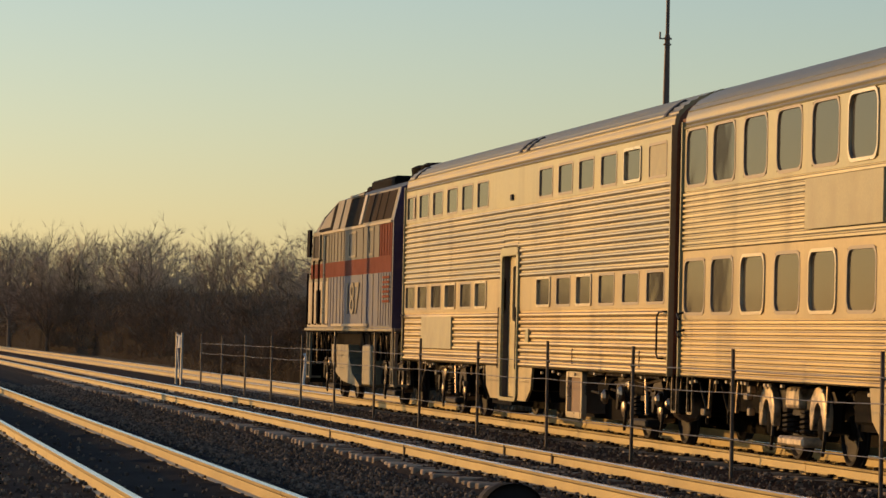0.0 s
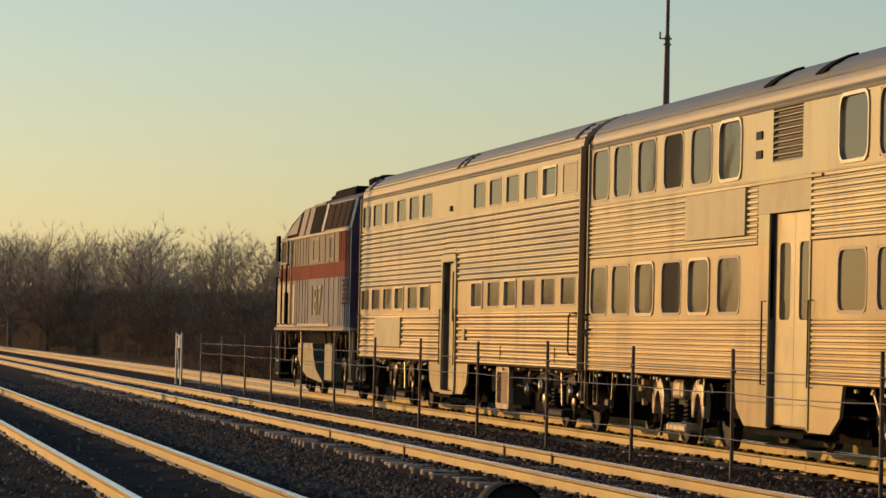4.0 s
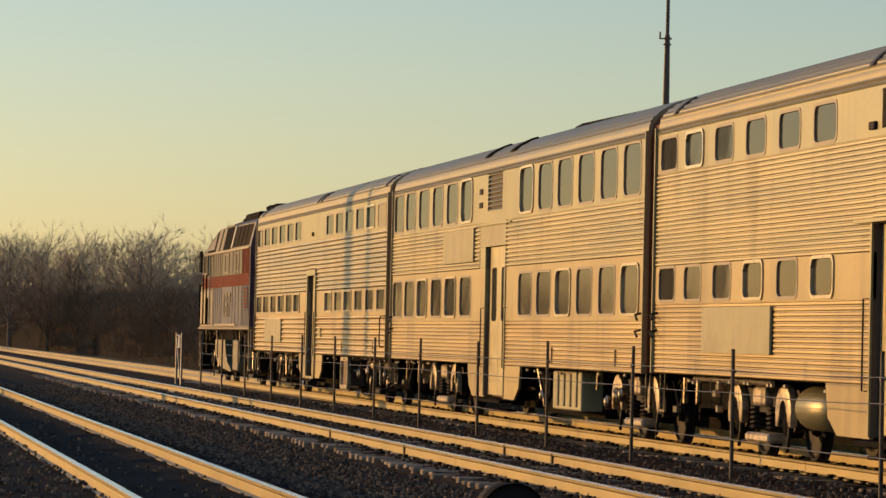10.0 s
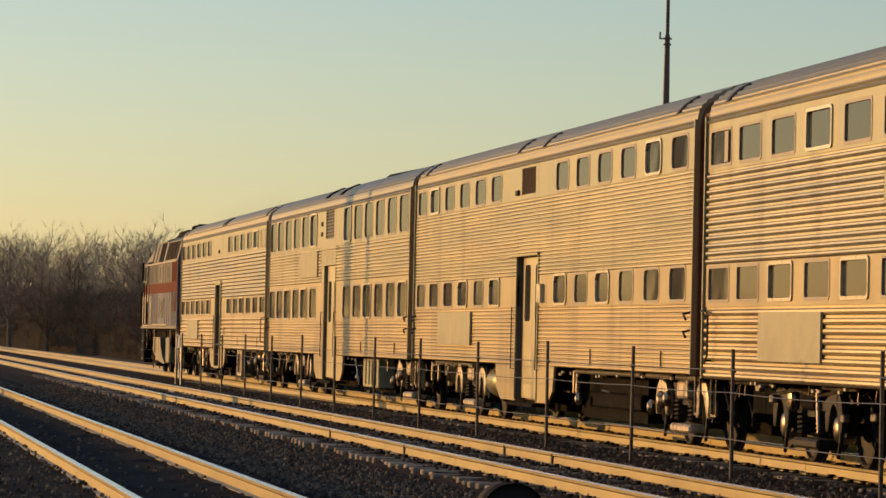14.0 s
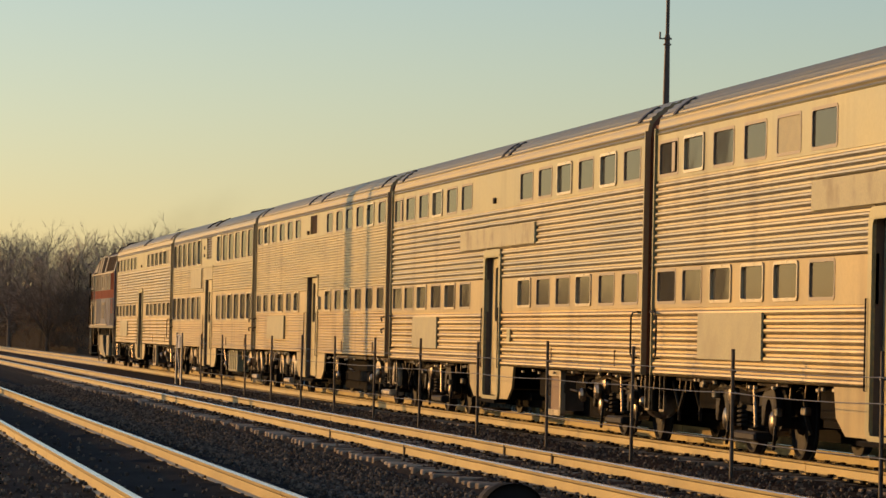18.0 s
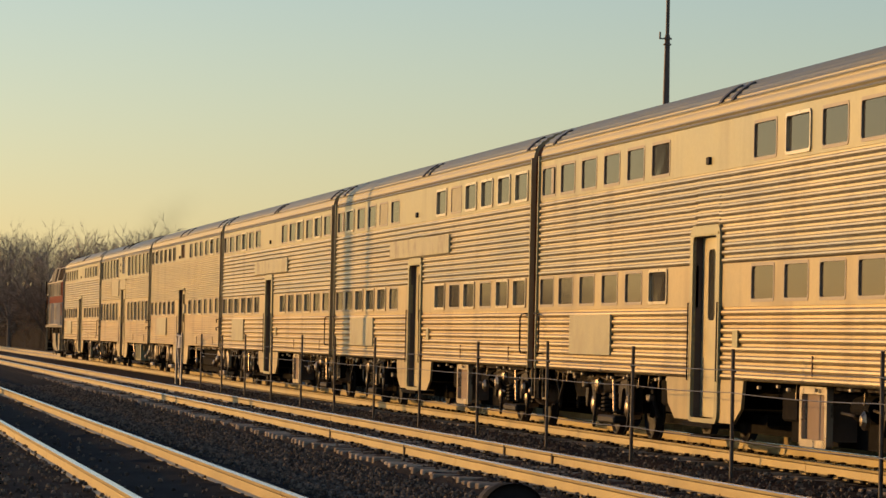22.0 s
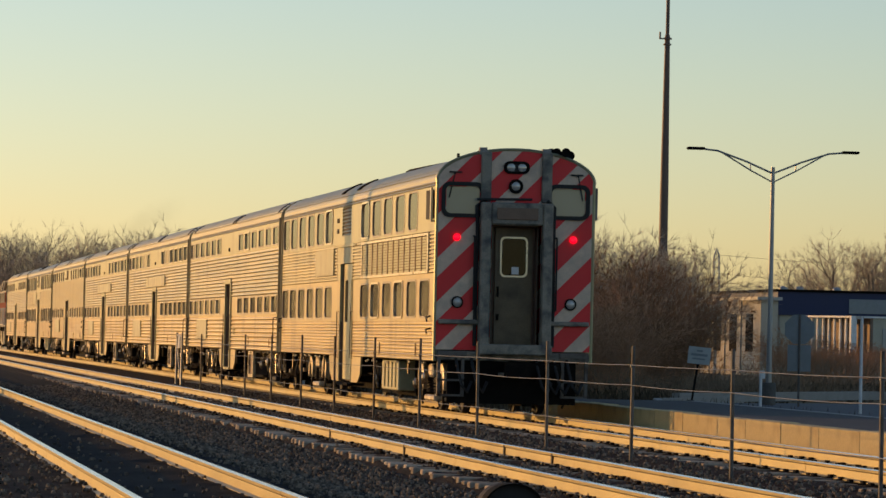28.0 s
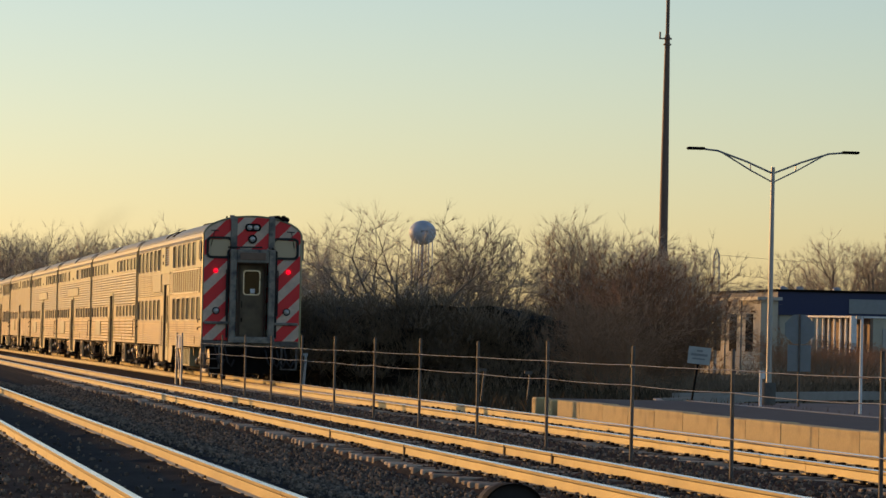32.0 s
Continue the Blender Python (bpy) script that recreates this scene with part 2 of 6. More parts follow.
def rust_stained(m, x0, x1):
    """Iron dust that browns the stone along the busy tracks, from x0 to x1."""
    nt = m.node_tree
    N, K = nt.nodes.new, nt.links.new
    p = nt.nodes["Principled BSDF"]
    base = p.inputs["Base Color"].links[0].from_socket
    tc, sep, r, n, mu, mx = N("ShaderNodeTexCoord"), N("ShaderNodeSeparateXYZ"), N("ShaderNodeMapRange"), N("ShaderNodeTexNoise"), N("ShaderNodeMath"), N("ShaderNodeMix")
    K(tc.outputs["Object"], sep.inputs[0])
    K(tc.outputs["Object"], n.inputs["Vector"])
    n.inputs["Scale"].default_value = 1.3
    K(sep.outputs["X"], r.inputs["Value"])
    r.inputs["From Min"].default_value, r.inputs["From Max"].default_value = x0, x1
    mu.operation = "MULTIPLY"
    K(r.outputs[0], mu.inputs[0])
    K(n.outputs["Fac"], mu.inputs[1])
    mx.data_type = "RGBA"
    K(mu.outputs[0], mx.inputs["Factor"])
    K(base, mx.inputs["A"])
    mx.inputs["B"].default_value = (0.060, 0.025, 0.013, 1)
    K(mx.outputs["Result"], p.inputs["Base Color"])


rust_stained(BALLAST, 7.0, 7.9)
STONES = mat("ballast_stones", (0.15, 0.112, 0.076), 0.8, 0, 0.3, 6, 40, 0.3, island=0.8)
EARTH = mat("earth", (0.24, 0.18, 0.10), 0.95, 0, 0.4, 0.25, 6, 0.5, dirt=((0.12, 0.09, 0.05), 0.08, 0.4, 0.65))
GRASSM = mat("winter_grass", (0.085, 0.062, 0.038), 0.9, 0, 0.3, 1, 20, 0.2, island=0.4)
CONCRETE = mat("platform_concrete", (0.56, 0.42, 0.19), 0.8, 0, 0.16, 1.2, 24, 0.15, rand=0.05, dirt=((0.34, 0.225, 0.10), 1.5, 0.5, 0.78))
PAVING = mat("platform_top", (0.10, 0.095, 0.09), 0.85, 0, 0.2, 1.0, 25, 0.1)
ASPHALT = mat("asphalt", (0.05, 0.052, 0.058), 0.8, 0, 0.25, 1.2, 40, 0.15)
KERB = mat("kerb_concrete", (0.27, 0.255, 0.23), 0.8, 0, 0.2, 2, 30, 0.1)
LAMPBASE = mat("stained_concrete", (0.13, 0.12, 0.105), 0.85, 0, 0.25, 3, 30, 0.1)
FENCE = mat("fence_steel", (0.13, 0.115, 0.10), 0.6, 0.3, 0.3, 6, 60, 0.05, dirt=((0.07, 0.045, 0.03), 4, 0.5, 0.75))
WIRE = mat("cable_wire", (0.15, 0.14, 0.13), 0.5, 0.4, 0.2, 5, 50, 0.02)
GALV = mat("galvanised", (0.36, 0.35, 0.33), 0.45, 0.5, 0.15, 4, 50, 0.03)
MAST = mat("mast_steel", (0.16, 0.105, 0.08), 0.6, 0.3, 0.2, 1.0, 20, 0.03)
SIGNFACE = mat("weathered_sign_face", (0.42, 0.45, 0.43), 0.55, 0, 0.12, 4, 40, 0.02, dirt=((0.30, 0.31, 0.29), 3, 0.5, 0.8))
WHITE = mat("white_paint", (0.72, 0.72, 0.70), 0.5, 0, 0.12, 4, 40, 0.03, dirt=((0.40, 0.37, 0.32), 3, 0.55, 0.85))
SIGNBACK = mat("sign_back", (0.23, 0.25, 0.26), 0.5, 0.4, 0.15, 4, 40, 0.03)
BARK = mat("bark", (0.25, 0.19, 0.135), 0.9, 0, 0.3, 3, 40, 0.3, rand=0.25)
TWIG = mat("bare_twigs", (0.54, 0.41, 0.285), 0.9, 0, 0.25, 0.5, 30, 0, rand=0.25)
BRUSH = mat("brown_brush", (0.37, 0.205, 0.115), 0.9, 0, 0.3, 0.7, 30, 0, rand=0.3)
SCRUB = mat("dark_scrub", (0.25, 0.172, 0.108), 0.95, 0, 0.5, 0.35, 6, 0, island=0.25)
SCRUB_SHADE = mat("scrub_shade_core", (0.026, 0.02, 0.015), 1.0, 0, 0.5, 0.5, 5, 0.3)
BLUE = mat("blue_cladding", (0.011, 0.020, 0.075), 0.5, 0.1, 0.12, 0.6, 20, 0.03)
WALLM = mat("pale_masonry", (0.52, 0.47, 0.36), 0.85, 0, 0.15, 0.8, 12, 0.1)
TANK = mat("tank_paint", (0.55, 0.58, 0.62), 0.5, 0, 0.12, 0.3, 4, 0.02, dirt=((0.36, 0.38, 0.42), 0.12, 0.5, 0.75))


# ---------------------------------------------------------------- mesh tools
def box(bm, x0, x1, y0, y1, z0, z1):
    v = [bm.verts.new(c) for c in ((x0, y0, z0), (x1, y0, z0), (x1, y1, z0), (x0, y1, z0), (x0, y0, z1), (x1, y0, z1), (x1, y1, z1), (x0, y1, z1))]
    for f in ((0, 3, 2, 1), (4, 5, 6, 7), (0, 1, 5, 4), (1, 2, 6, 5), (2, 3, 7, 6), (3, 0, 4, 7)):
        bm.faces.new([v[i] for i in f])


def bevelled(x0, x1, y0, y1, z0, z1, r=0.02, seg=1):
    bm = bmesh.new()
    box(bm, x0, x1, y0, y1, z0, z1)
    bmesh.ops.bevel(bm, geom=bm.edges[:], offset=r, segments=seg, affect="EDGES", profile=0.5)
    return bm


def boxes(*rows):
    bm = bmesh.new()
    for r in rows:
        box(bm, *r)
    return bm


def prism(bm, prof, a, b, axis="y", closed=True, caps=True):
    """A profile of (u, v) run from a to b. axis y: u is x, v is z; axis x: u is y, v is z; axis z: u is x, v is y."""
    def at(u, v, w):
        return {"y": (u, w, v), "x": (w, u, v), "z": (u, v, w)}[axis]
    n = len(prof)
    va = [bm.verts.new(at(u, v, a)) for u, v in prof]
    vb = [bm.verts.new(at(u, v, b)) for u, v in prof]
    for i in range(n if closed else n - 1):
        j = (i + 1) % n
        bm.faces.new((va[i], va[j], vb[j], vb[i]))
    if closed and caps:
        bm.faces.new(va[::-1])
        bm.faces.new(vb)


def tube(bm, p, q, r0, r1=None, n=8, caps=True):
    p, q = Vector(p), Vector(q)
    r1 = r0 if r1 is None else r1
    w = (q - p).normalized()
    u = w.orthogonal().normalized()
    s = w.cross(u)
    ring = [[bm.verts.new(c + r * (math.cos(t) * u + math.sin(t) * s)) for t in (2 * math.pi * i / n for i in range(n))] for c, r in ((p, r0), (q, r1))]
    for i in range(n):
        j = (i + 1) % n
        bm.faces.new((ring[0][i], ring[0][j], ring[1][j], ring[1][i]))
    if caps:
        bm.faces.new(ring[0][::-1])
        bm.faces.new(ring[1])


def pipe(bm, pts, r, n=6):
    """A bent round bar through the points, in one piece."""
    pts = [Vector(p) for p in pts]
    rings, u = [], None
    for i, p in enumerate(pts):
        w = (pts[min(i + 1, len(pts) - 1)] - pts[max(i - 1, 0)]).normalized()
        u = w.orthogonal().normalized() if u is None else (u - u.dot(w) * w).normalized()
        s = w.cross(u)
        rings.append([bm.verts.new(p + r * (math.cos(2 * math.pi * k / n) * u + math.sin(2 * math.pi * k / n) * s)) for k in range(n)])
    for a, b in zip(rings, rings[1:]):
        for k in range(n):
            j = (k + 1) % n
            bm.faces.new((a[k], a[j], b[j], b[k]))
    bm.faces.new(rings[0][::-1])
    bm.faces.new(rings[-1])


def lathe(bm, centre, axis, prof, n=20):
    """Rings of (radius, way along the axis) joined; radius 0 closes."""
    c, w = Vector(centre), Vector(axis).normalized()
    u = w.orthogonal().normalized()
    s = w.cross(u)
    rings = []
    for r, h in prof:
        if r <= 1e-6:
            rings.append([bm.verts.new(c + h * w)])
        else:
            rings.append([bm.verts.new(c + h * w + r * (math.cos(2 * math.pi * i / n) * u + math.sin(2 * math.pi * i / n) * s)) for i in range(n)])
    for a, b in zip(rings, rings[1:]):
        for i in range(n):
            j = (i + 1) % n
            if len(a) == 1 and len(b) > 1:
                bm.faces.new((a[0], b[j], b[i]))
            elif len(b) == 1 and len(a) > 1:
                bm.faces.new((a[i], a[j], b[0]))
            elif len(a) > 1:
                bm.faces.new((a[i], a[j], b[j], b[i]))


def rrect(w, h, r, n=4):
    """A rounded rectangle about the origin."""
    out = []
    for cx, cy, a0 in ((w / 2 - r, h / 2 - r, 0), (-w / 2 + r, h / 2 - r, 90), (-w / 2 + r, -h / 2 + r, 180), (w / 2 - r, -h / 2 + r, 270)):
        for i in range(n + 1):
            t = radians(a0 + 90 * i / n)
            out.append((cx + r * math.cos(t), cy + r * math.sin(t)))
    return out


def ring_frame(outer, inner, d0, d1, plane="x"):
    """A frame between two outlines, from depth d0 (front) to d1. plane x: outline in y, z; plane y: outline in x, z."""
    bm = bmesh.new()
    def at(p, d):
        return (d, p[0], p[1]) if plane == "x" else (p[0], d, p[1])
    n = len(outer)
    of, inf_, ob, ib = ([bm.verts.new(at(p, d)) for p in ps] for ps, d in ((outer, d0), (inner, d0), (outer, d1), (inner, d1)))
    for i in range(n):
        j = (i + 1) % n
        for a, b in ((of, inf_), (inf_, ib), (ob, of)):
            bm.faces.new((a[i], a[j], b[j], b[i]))
    return bm


def finish(name, bm, material, smooth=False):
    bmesh.ops.recalc_face_normals(bm, faces=bm.faces[:])
    me = bpy.data.meshes.new(name)
    bm.to_mesh(me)
    bm.free()
    me.materials.append(material)
    if smooth:
        me.shade_smooth()
        me.set_sharp_from_angle(angle=radians(38))
    return me


def part(name, bm, material, parent=None, label="", smooth=False, m=None):
    """Links a bmesh as one mesh object, under a thing or a part."""
    ob = new(name, finish(name, bm, material, smooth))
    ob.parent = parent
    if m is not None:
        ob.matrix_basis = m
    if label:
        ob["label"] = label
    return ob


def again(name, data, parent, m, label=""):
    ob = new(name, data)
    ob.parent = parent
    ob.matrix_basis = m
    if label:
        ob["label"] = label
    return ob


def thing(name, label, category, group="", kind="", m=None):
    ob = new(name)
    if m is not None:
        ob.matrix_basis = m
    return tagged(ob, label, category, group, kind)


def raw(name, verts, faces, material, label="", category="", group="", kind="", parent=None):
    me = bpy.data.meshes.new(name)
    me.from_pydata(verts, [], faces)
    me.materials.append(material)
    ob = new(name, me)
    ob.parent = parent
    return tagged(ob, label, category, group, kind)


AT = Matrix.Translation
TURNED = pose(0, 0, 0, 0, 0, 180)

# ---------------------------------------------------------------- the train
L = 25.91          # from coupler to coupler
HALF = 1.51        # half a coach's width
TRACK_X = 12.96    # centre line of the train's track
Y0, Y1 = 0.36, 25.55
WIN_C = [1.37, 3.09, 4.86, 6.6, 8.32, 10.03, 16.2, 17.92, 19.66, 21.42, 23.16, 24.78]   # window centres along a coach


def roof_pt(t, grow=0.0):
    """A point of the arched roof; t from 0 at the near eave to 180 degrees."""
    return -(HALF + grow) * math.cos(radians(t)), 4.45 + (0.6 + grow) * math.sin(radians(t))


def ribs(z0, z1, pitch, depth, style):
    """The outline (depth outwards, height) of ribbed sheet."""
    n = max(1, round((z1 - z0) / pitch))
    p = (z1 - z0) / n
    pts = []
    for i in range(n):
        z = z0 + i * p
        if style == "bead":
            pts += [(0, z), (0.75 * depth, z + 0.16 * p), (depth, z + 0.36 * p), (0.85 * depth, z + 0.58 * p), (0, z + 0.74 * p)]
        else:
            pts += [(0, z), (1.6 * depth, z + 0.24 * p), (1.6 * depth, z + 0.66 * p), (0, z + 0.86 * p)]
    return pts + [(0, z1)]


def ribbed(y0, y1, z0, z1, pitch, depth, style):
    bm = bmesh.new()
    x = -HALF + 0.002
    pts = [(x - d, z) for d, z in ribs(z0, z1, pitch, depth, style)]
    prof = pts + [(x + 0.03, z1), (x + 0.03, z0)]
    prism(bm, prof, y0, y1)
    return bm


def band(y0, y1, z0, z1, holes):
    """A flat band of side sheet with openings (y0, y1, z0, z1) cut through."""
    bm = bmesh.new()
    x0, x1 = -HALF - 0.012, -HALF + 0.035
    ys = sorted({y0, y1, *(h[0] for h in holes), *(h[1] for h in holes)})
    for a, b in zip(ys, ys[1:]):
        inside = [h for h in holes if h[0] <= a + 1e-6 and h[1] >= b - 1e-6]
        if not inside:
            box(bm, x0, x1, a, b, z0, z1)
            continue
        z = z0
        for h in sorted(inside, key=lambda q: q[2]):
            if h[2] > z + 1e-4:
                box(bm, x0, x1, a, b, z, h[2])
            z = h[3]
        if z < z1 - 1e-4:
            box(bm, x0, x1, a, b, z, z1)
    bmesh.ops.remove_doubles(bm, verts=bm.verts[:], dist=0.0005)
    return bm


WINDOWS = {}


def window(parent, y, z, w, h, r, bright, blank, far):
    """One window: a frame round a recessed pane."""
    key = (w, h, r, bright)
    if key not in WINDOWS:
        m = 0.026 if bright else 0.026
        fr = ring_frame(rrect(w + 2 * m, h + 2 * m, r + m * 0.8), rrect(w - 0.03, h - 0.03, r), -0.032 if bright else -0.018, 0.03)
        WINDOWS[key] = finish("window", fr, BRIGHT if bright else GASKET)
        pn = bmesh.new()
        prism(pn, rrect(w - 0.02, h - 0.02, r), 0.004, 0.012, axis="x")
        WINDOWS[key, "pane"] = finish("pane", pn, GLASS)
        bl = bmesh.new()
        prism(bl, rrect(w - 0.02, h - 0.02, r), -0.004, 0.02, axis="x")
        WINDOWS[key, "blank"] = finish("blank_panel", bl, BLANK)
    m = AT((-HALF, y, z))
    if far:
        m = AT((HALF, L - y, z)) @ TURNED
    ob = again("window", WINDOWS[key], parent, m)
    if blank:
        again("blank_panel", WINDOWS[key, "blank"], ob, Matrix(), "tan panel in place of glass")
    else:
        again("pane", WINDOWS[key, "pane"], ob, Matrix())
    return ob


def wheelset_mesh():
    bm = bmesh.new()
    tube(bm, (-0.95, 0, 0), (0.95, 0, 0), 0.08, n=10)
    for s in (-1, 1):
        lathe(bm, (s * 0.70, 0, 0), (s, 0, 0), [(0, -0.03), (0.14, -0.03), (0.16, 0.0), (0.36, 0.0), (0.40, -0.04), (0.49, -0.04), (0.49, -0.01),
                                                (0.462, 0.0), (0.458, 0.09), (0.42, 0.10), (0.40, 0.06), (0.16, 0.05), (0.13, 0.11), (0, 0.11)], 28)
    return finish("wheelset", bm, RUSTY, True)


def spring_mesh(x, y, z0, z1, r):
    bm = bmesh.new()
    turns, n = 5, 8
    pipe(bm, [(x + r * math.cos(2 * math.pi * k / n), y + r * math.sin(2 * math.pi * k / n), z0 + (z1 - z0) * k / (turns * n)) for k in range(turns * n + 1)], 0.022, 5)
    return bm


def truck_parts(bright):
    """Meshes of one four-wheeled truck about its centre, rails at height 0."""
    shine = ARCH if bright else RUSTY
    out = []
    for s in (-1, 1):
        frame_ = bmesh.new()
        X0, X1 = sorted((s * 0.98, s * 1.10))
        prof = [(-1.85, 0.78), (-1.70, 0.90), (-0.75, 0.88), (-0.5, 0.78), (0.5, 0.78), (0.75, 0.88), (1.70, 0.90), (1.85, 0.78),
                (1.62, 0.74), (1.58, 0.40), (1.46, 0.36), (1.48, 0.66), (1.36, 0.74), (1.24, 0.74), (1.12, 0.66), (1.14, 0.36), (1.02, 0.40), (0.95, 0.66),
                (0.45, 0.58), (-0.45, 0.58), (-0.95, 0.66), (-1.02, 0.40), (-1.14, 0.36), (-1.12, 0.66), (-1.24, 0.74), (-1.36, 0.74), (-1.48, 0.66),
                (-1.46, 0.36), (-1.58, 0.40), (-1.62, 0.74)]
        prism(frame_, prof, X0, X1, axis="x")
        out.append(("side_frame", finish("side_frame", frame_, RUSTY), ""))
        for y in (-1.3, 1.3):
            jb = bmesh.new()
            lathe(jb, (s * 0.95, y, 0.46), (s, 0, 0), [(0.17, 0), (0.18, 0.16), (0.14, 0.21), (0.06, 0.23), (0, 0.23)], 14)
            out.append(("journal_box", finish("journal_box", jb, DARK if bright else CAST, True), "worn bare steel bearing cover"))
            arch = bmesh.new()
            n = 12
            pts = [(y + 0.40 * math.cos(t), 0.60 + 0.36 * math.sin(t)) for t in (math.pi * i / n for i in range(n + 1))]
            inn = [(y + 0.20 * math.cos(t), 0.58 + 0.20 * math.sin(t)) for t in (math.pi * (n - i) / n for i in range(n + 1))]
            a, b = sorted((s * 1.10, s * 1.20))
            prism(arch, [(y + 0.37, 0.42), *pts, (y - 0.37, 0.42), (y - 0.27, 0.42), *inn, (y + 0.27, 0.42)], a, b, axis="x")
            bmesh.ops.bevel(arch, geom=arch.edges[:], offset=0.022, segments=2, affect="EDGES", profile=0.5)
            out.append(("pedestal", finish("pedestal", arch, shine, True), "cast steel arch over the axle"))
            rod = bmesh.new()
            pipe(rod, [(s * 1.17, y - 0.30, 0.55), (s * 1.2, y - 0.36, 0.30), (s * 1.17, y - 0.16, 0.13)], 0.024)
            out.append(("brake_rod", finish("brake_rod", rod, RUSTY), ""))
        for y in (-0.44, 0.44):
            out.append(("coil_spring", finish("coil_spring", spring_mesh(s * 1.08, y, 0.36, 0.66, 0.10), RUSTY), ""))
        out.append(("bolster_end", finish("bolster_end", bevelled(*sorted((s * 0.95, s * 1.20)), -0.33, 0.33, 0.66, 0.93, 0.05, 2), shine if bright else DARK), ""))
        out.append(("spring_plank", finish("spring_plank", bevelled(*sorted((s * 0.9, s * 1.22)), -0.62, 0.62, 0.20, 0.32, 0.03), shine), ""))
        for y in (-1.95, 1.95):
            br = bmesh.new()
            pipe(br, [(s * 0.90, y, 0.86), (s * 0.86, y * 0.99, 0.55), (s * 0.78, y * 0.97, 0.34)], 0.04)
            out.append(("brake_hanger", finish("brake_hanger", br, RUSTY), ""))
        if not bright:
            cy = bmesh.new()
            lathe(cy, (s * 1.05, 0.9, 0.78), (s, 0, 0), [(0, 0), (0.15, 0), (0.16, 0.1), (0.13, 0.14), (0.05, 0.16), (0, 0.16)], 14)
            out.append(("brake_cylinder", finish("brake_cylinder", cy, CAST, True), ""))
            pp = bmesh.new()
            pipe(pp, [(s * 1.2, -1.7, 0.92), (s * 1.22, -0.6, 0.84), (s * 1.22, 0.4, 0.90), (s * 1.2, 1.7, 0.82)], 0.022)
            out.append(("air_pipe", finish("air_pipe", pp, CAST), ""))
            dm = bmesh.new()
            tube(dm, (s * 1.22, -0.72, 0.40), (s * 1.22, -0.62, 0.92), 0.028, n=8)
            out.append(("damper", finish("damper", dm, CAST), ""))
    out.append(("bolster", finish("bolster", bevelled(-0.95, 0.95, -0.34, 0.34, 0.62, 0.92, 0.04), DARK), ""))
    out.append(("transom", finish("transom", bevelled(-0.62, 0.62, -1.75, 1.75, 0.42, 0.80, 0.04), DARK), ""))
    return out


TRUCK = {True: truck_parts(True), False: truck_parts(False)}
WHEELSET = wheelset_mesh()
WHEELS = []        # every wheelset, keyed at the end


def truck(parent, y, bright=False):
    t = new("truck")
    t.parent = parent
    t.matrix_basis = AT((0, y, 0))
    for n, me, lab in TRUCK[bright]:
        again(n, me, t, Matrix(), lab)
    for dy in (-1.3, 1.3):
        WHEELS.append((again("wheelset", WHEELSET, t, AT((0, dy, 0.462))), (0, dy, 0.462)))
    return t


SHARED = {}


def both(car, name, key, make, material, label="", smooth=False):
    """The same sheet on both sides of a coach, on one mesh shared by alike coaches."""
    if key not in SHARED:
        SHARED[key] = finish(name, make(), material, smooth)
    again(name, SHARED[key], car, Matrix(), label)
    again(name, SHARED[key], car, AT((0, L, 0)) @ TURNED, label)


def single(car, name, key, make, material, label="", smooth=False, m=None):
    if key not in SHARED:
        SHARED[key] = finish(name, make(), material, smooth)
    return again(name, SHARED[key], car, m or Matrix(), label)


def roof_mesh(y0, ribbed_roof):
    bm = bmesh.new()
    n = 96 if ribbed_roof else 60
    pts = []
    for i in range(n + 1):
        t = 180 * i / n
        wave = (0.0, 0.015, 0.015, 0.0)[i % 4] if ribbed_roof else (0.0, 0.006, 0.006, 0.0)[i % 4]
        pts.append(roof_pt(t, wave if (10 < t < 80 or 100 < t < 170) else 0.0))
    inn = [roof_pt(180 - 180 * i / 16, -0.05) for i in range(17)]
    # the sheet runs on down the flank, with two beads, to the eave
    flank = [(-HALF - 0.004, 4.364), (-HALF - 0.016, 4.376), (-HALF - 0.004, 4.392), (-HALF - 0.016, 4.42), (-HALF - 0.002, 4.436)]
    far = [(-x, z) for x, z in flank[::-1]]
    prism(bm, flank + pts + far + [(HALF - 0.05, 4.366)] + inn + [(-HALF + 0.05, 4.366)], y0, Y1)
    return bm


def end_wall_mesh(y0, y1):
    bm = bmesh.new()
    pts = [(-HALF + 0.01, 1.0), (HALF - 0.01, 1.0)] + [roof_pt(180 - 180 * i / 20, -0.012) for i in range(21)]
    prism(bm, pts, y0, y1)
    return bm


def strap(y, w, t0=6, t1=62):
    """A dark curved strip that hugs the roof's shoulder."""
    bm = bmesh.new()
    n = 9
    for i in range(n):
        a, b = t0 + (t1 - t0) * i / n, t0 + (t1 - t0) * (i + 1) / n
        q = [roof_pt(a, 0.0), roof_pt(b, 0.0), roof_pt(b, 0.034), roof_pt(a, 0.034)]
        prism(bm, q, y - w / 2, y + w / 2)
    bmesh.ops.remove_doubles(bm, verts=bm.verts[:], dist=0.0005)
    return bm


def roof_unit():
    bm = bmesh.new()
    prism(bm, [(11.5, 4.9), (11.2, 5.07), (10.6, 5.10), (5.8, 5.055), (5.6, 4.9)], -0.5, 0.5, axis="x")
    return bm


def grab(y, z0, z1, out=0.07):
    bm = bmesh.new()
    x = -HALF
    pipe(bm, [(x, y, z0), (x - out, y, z0), (x - out, y, z1), (x, y, z1)], 0.011)
    return bm


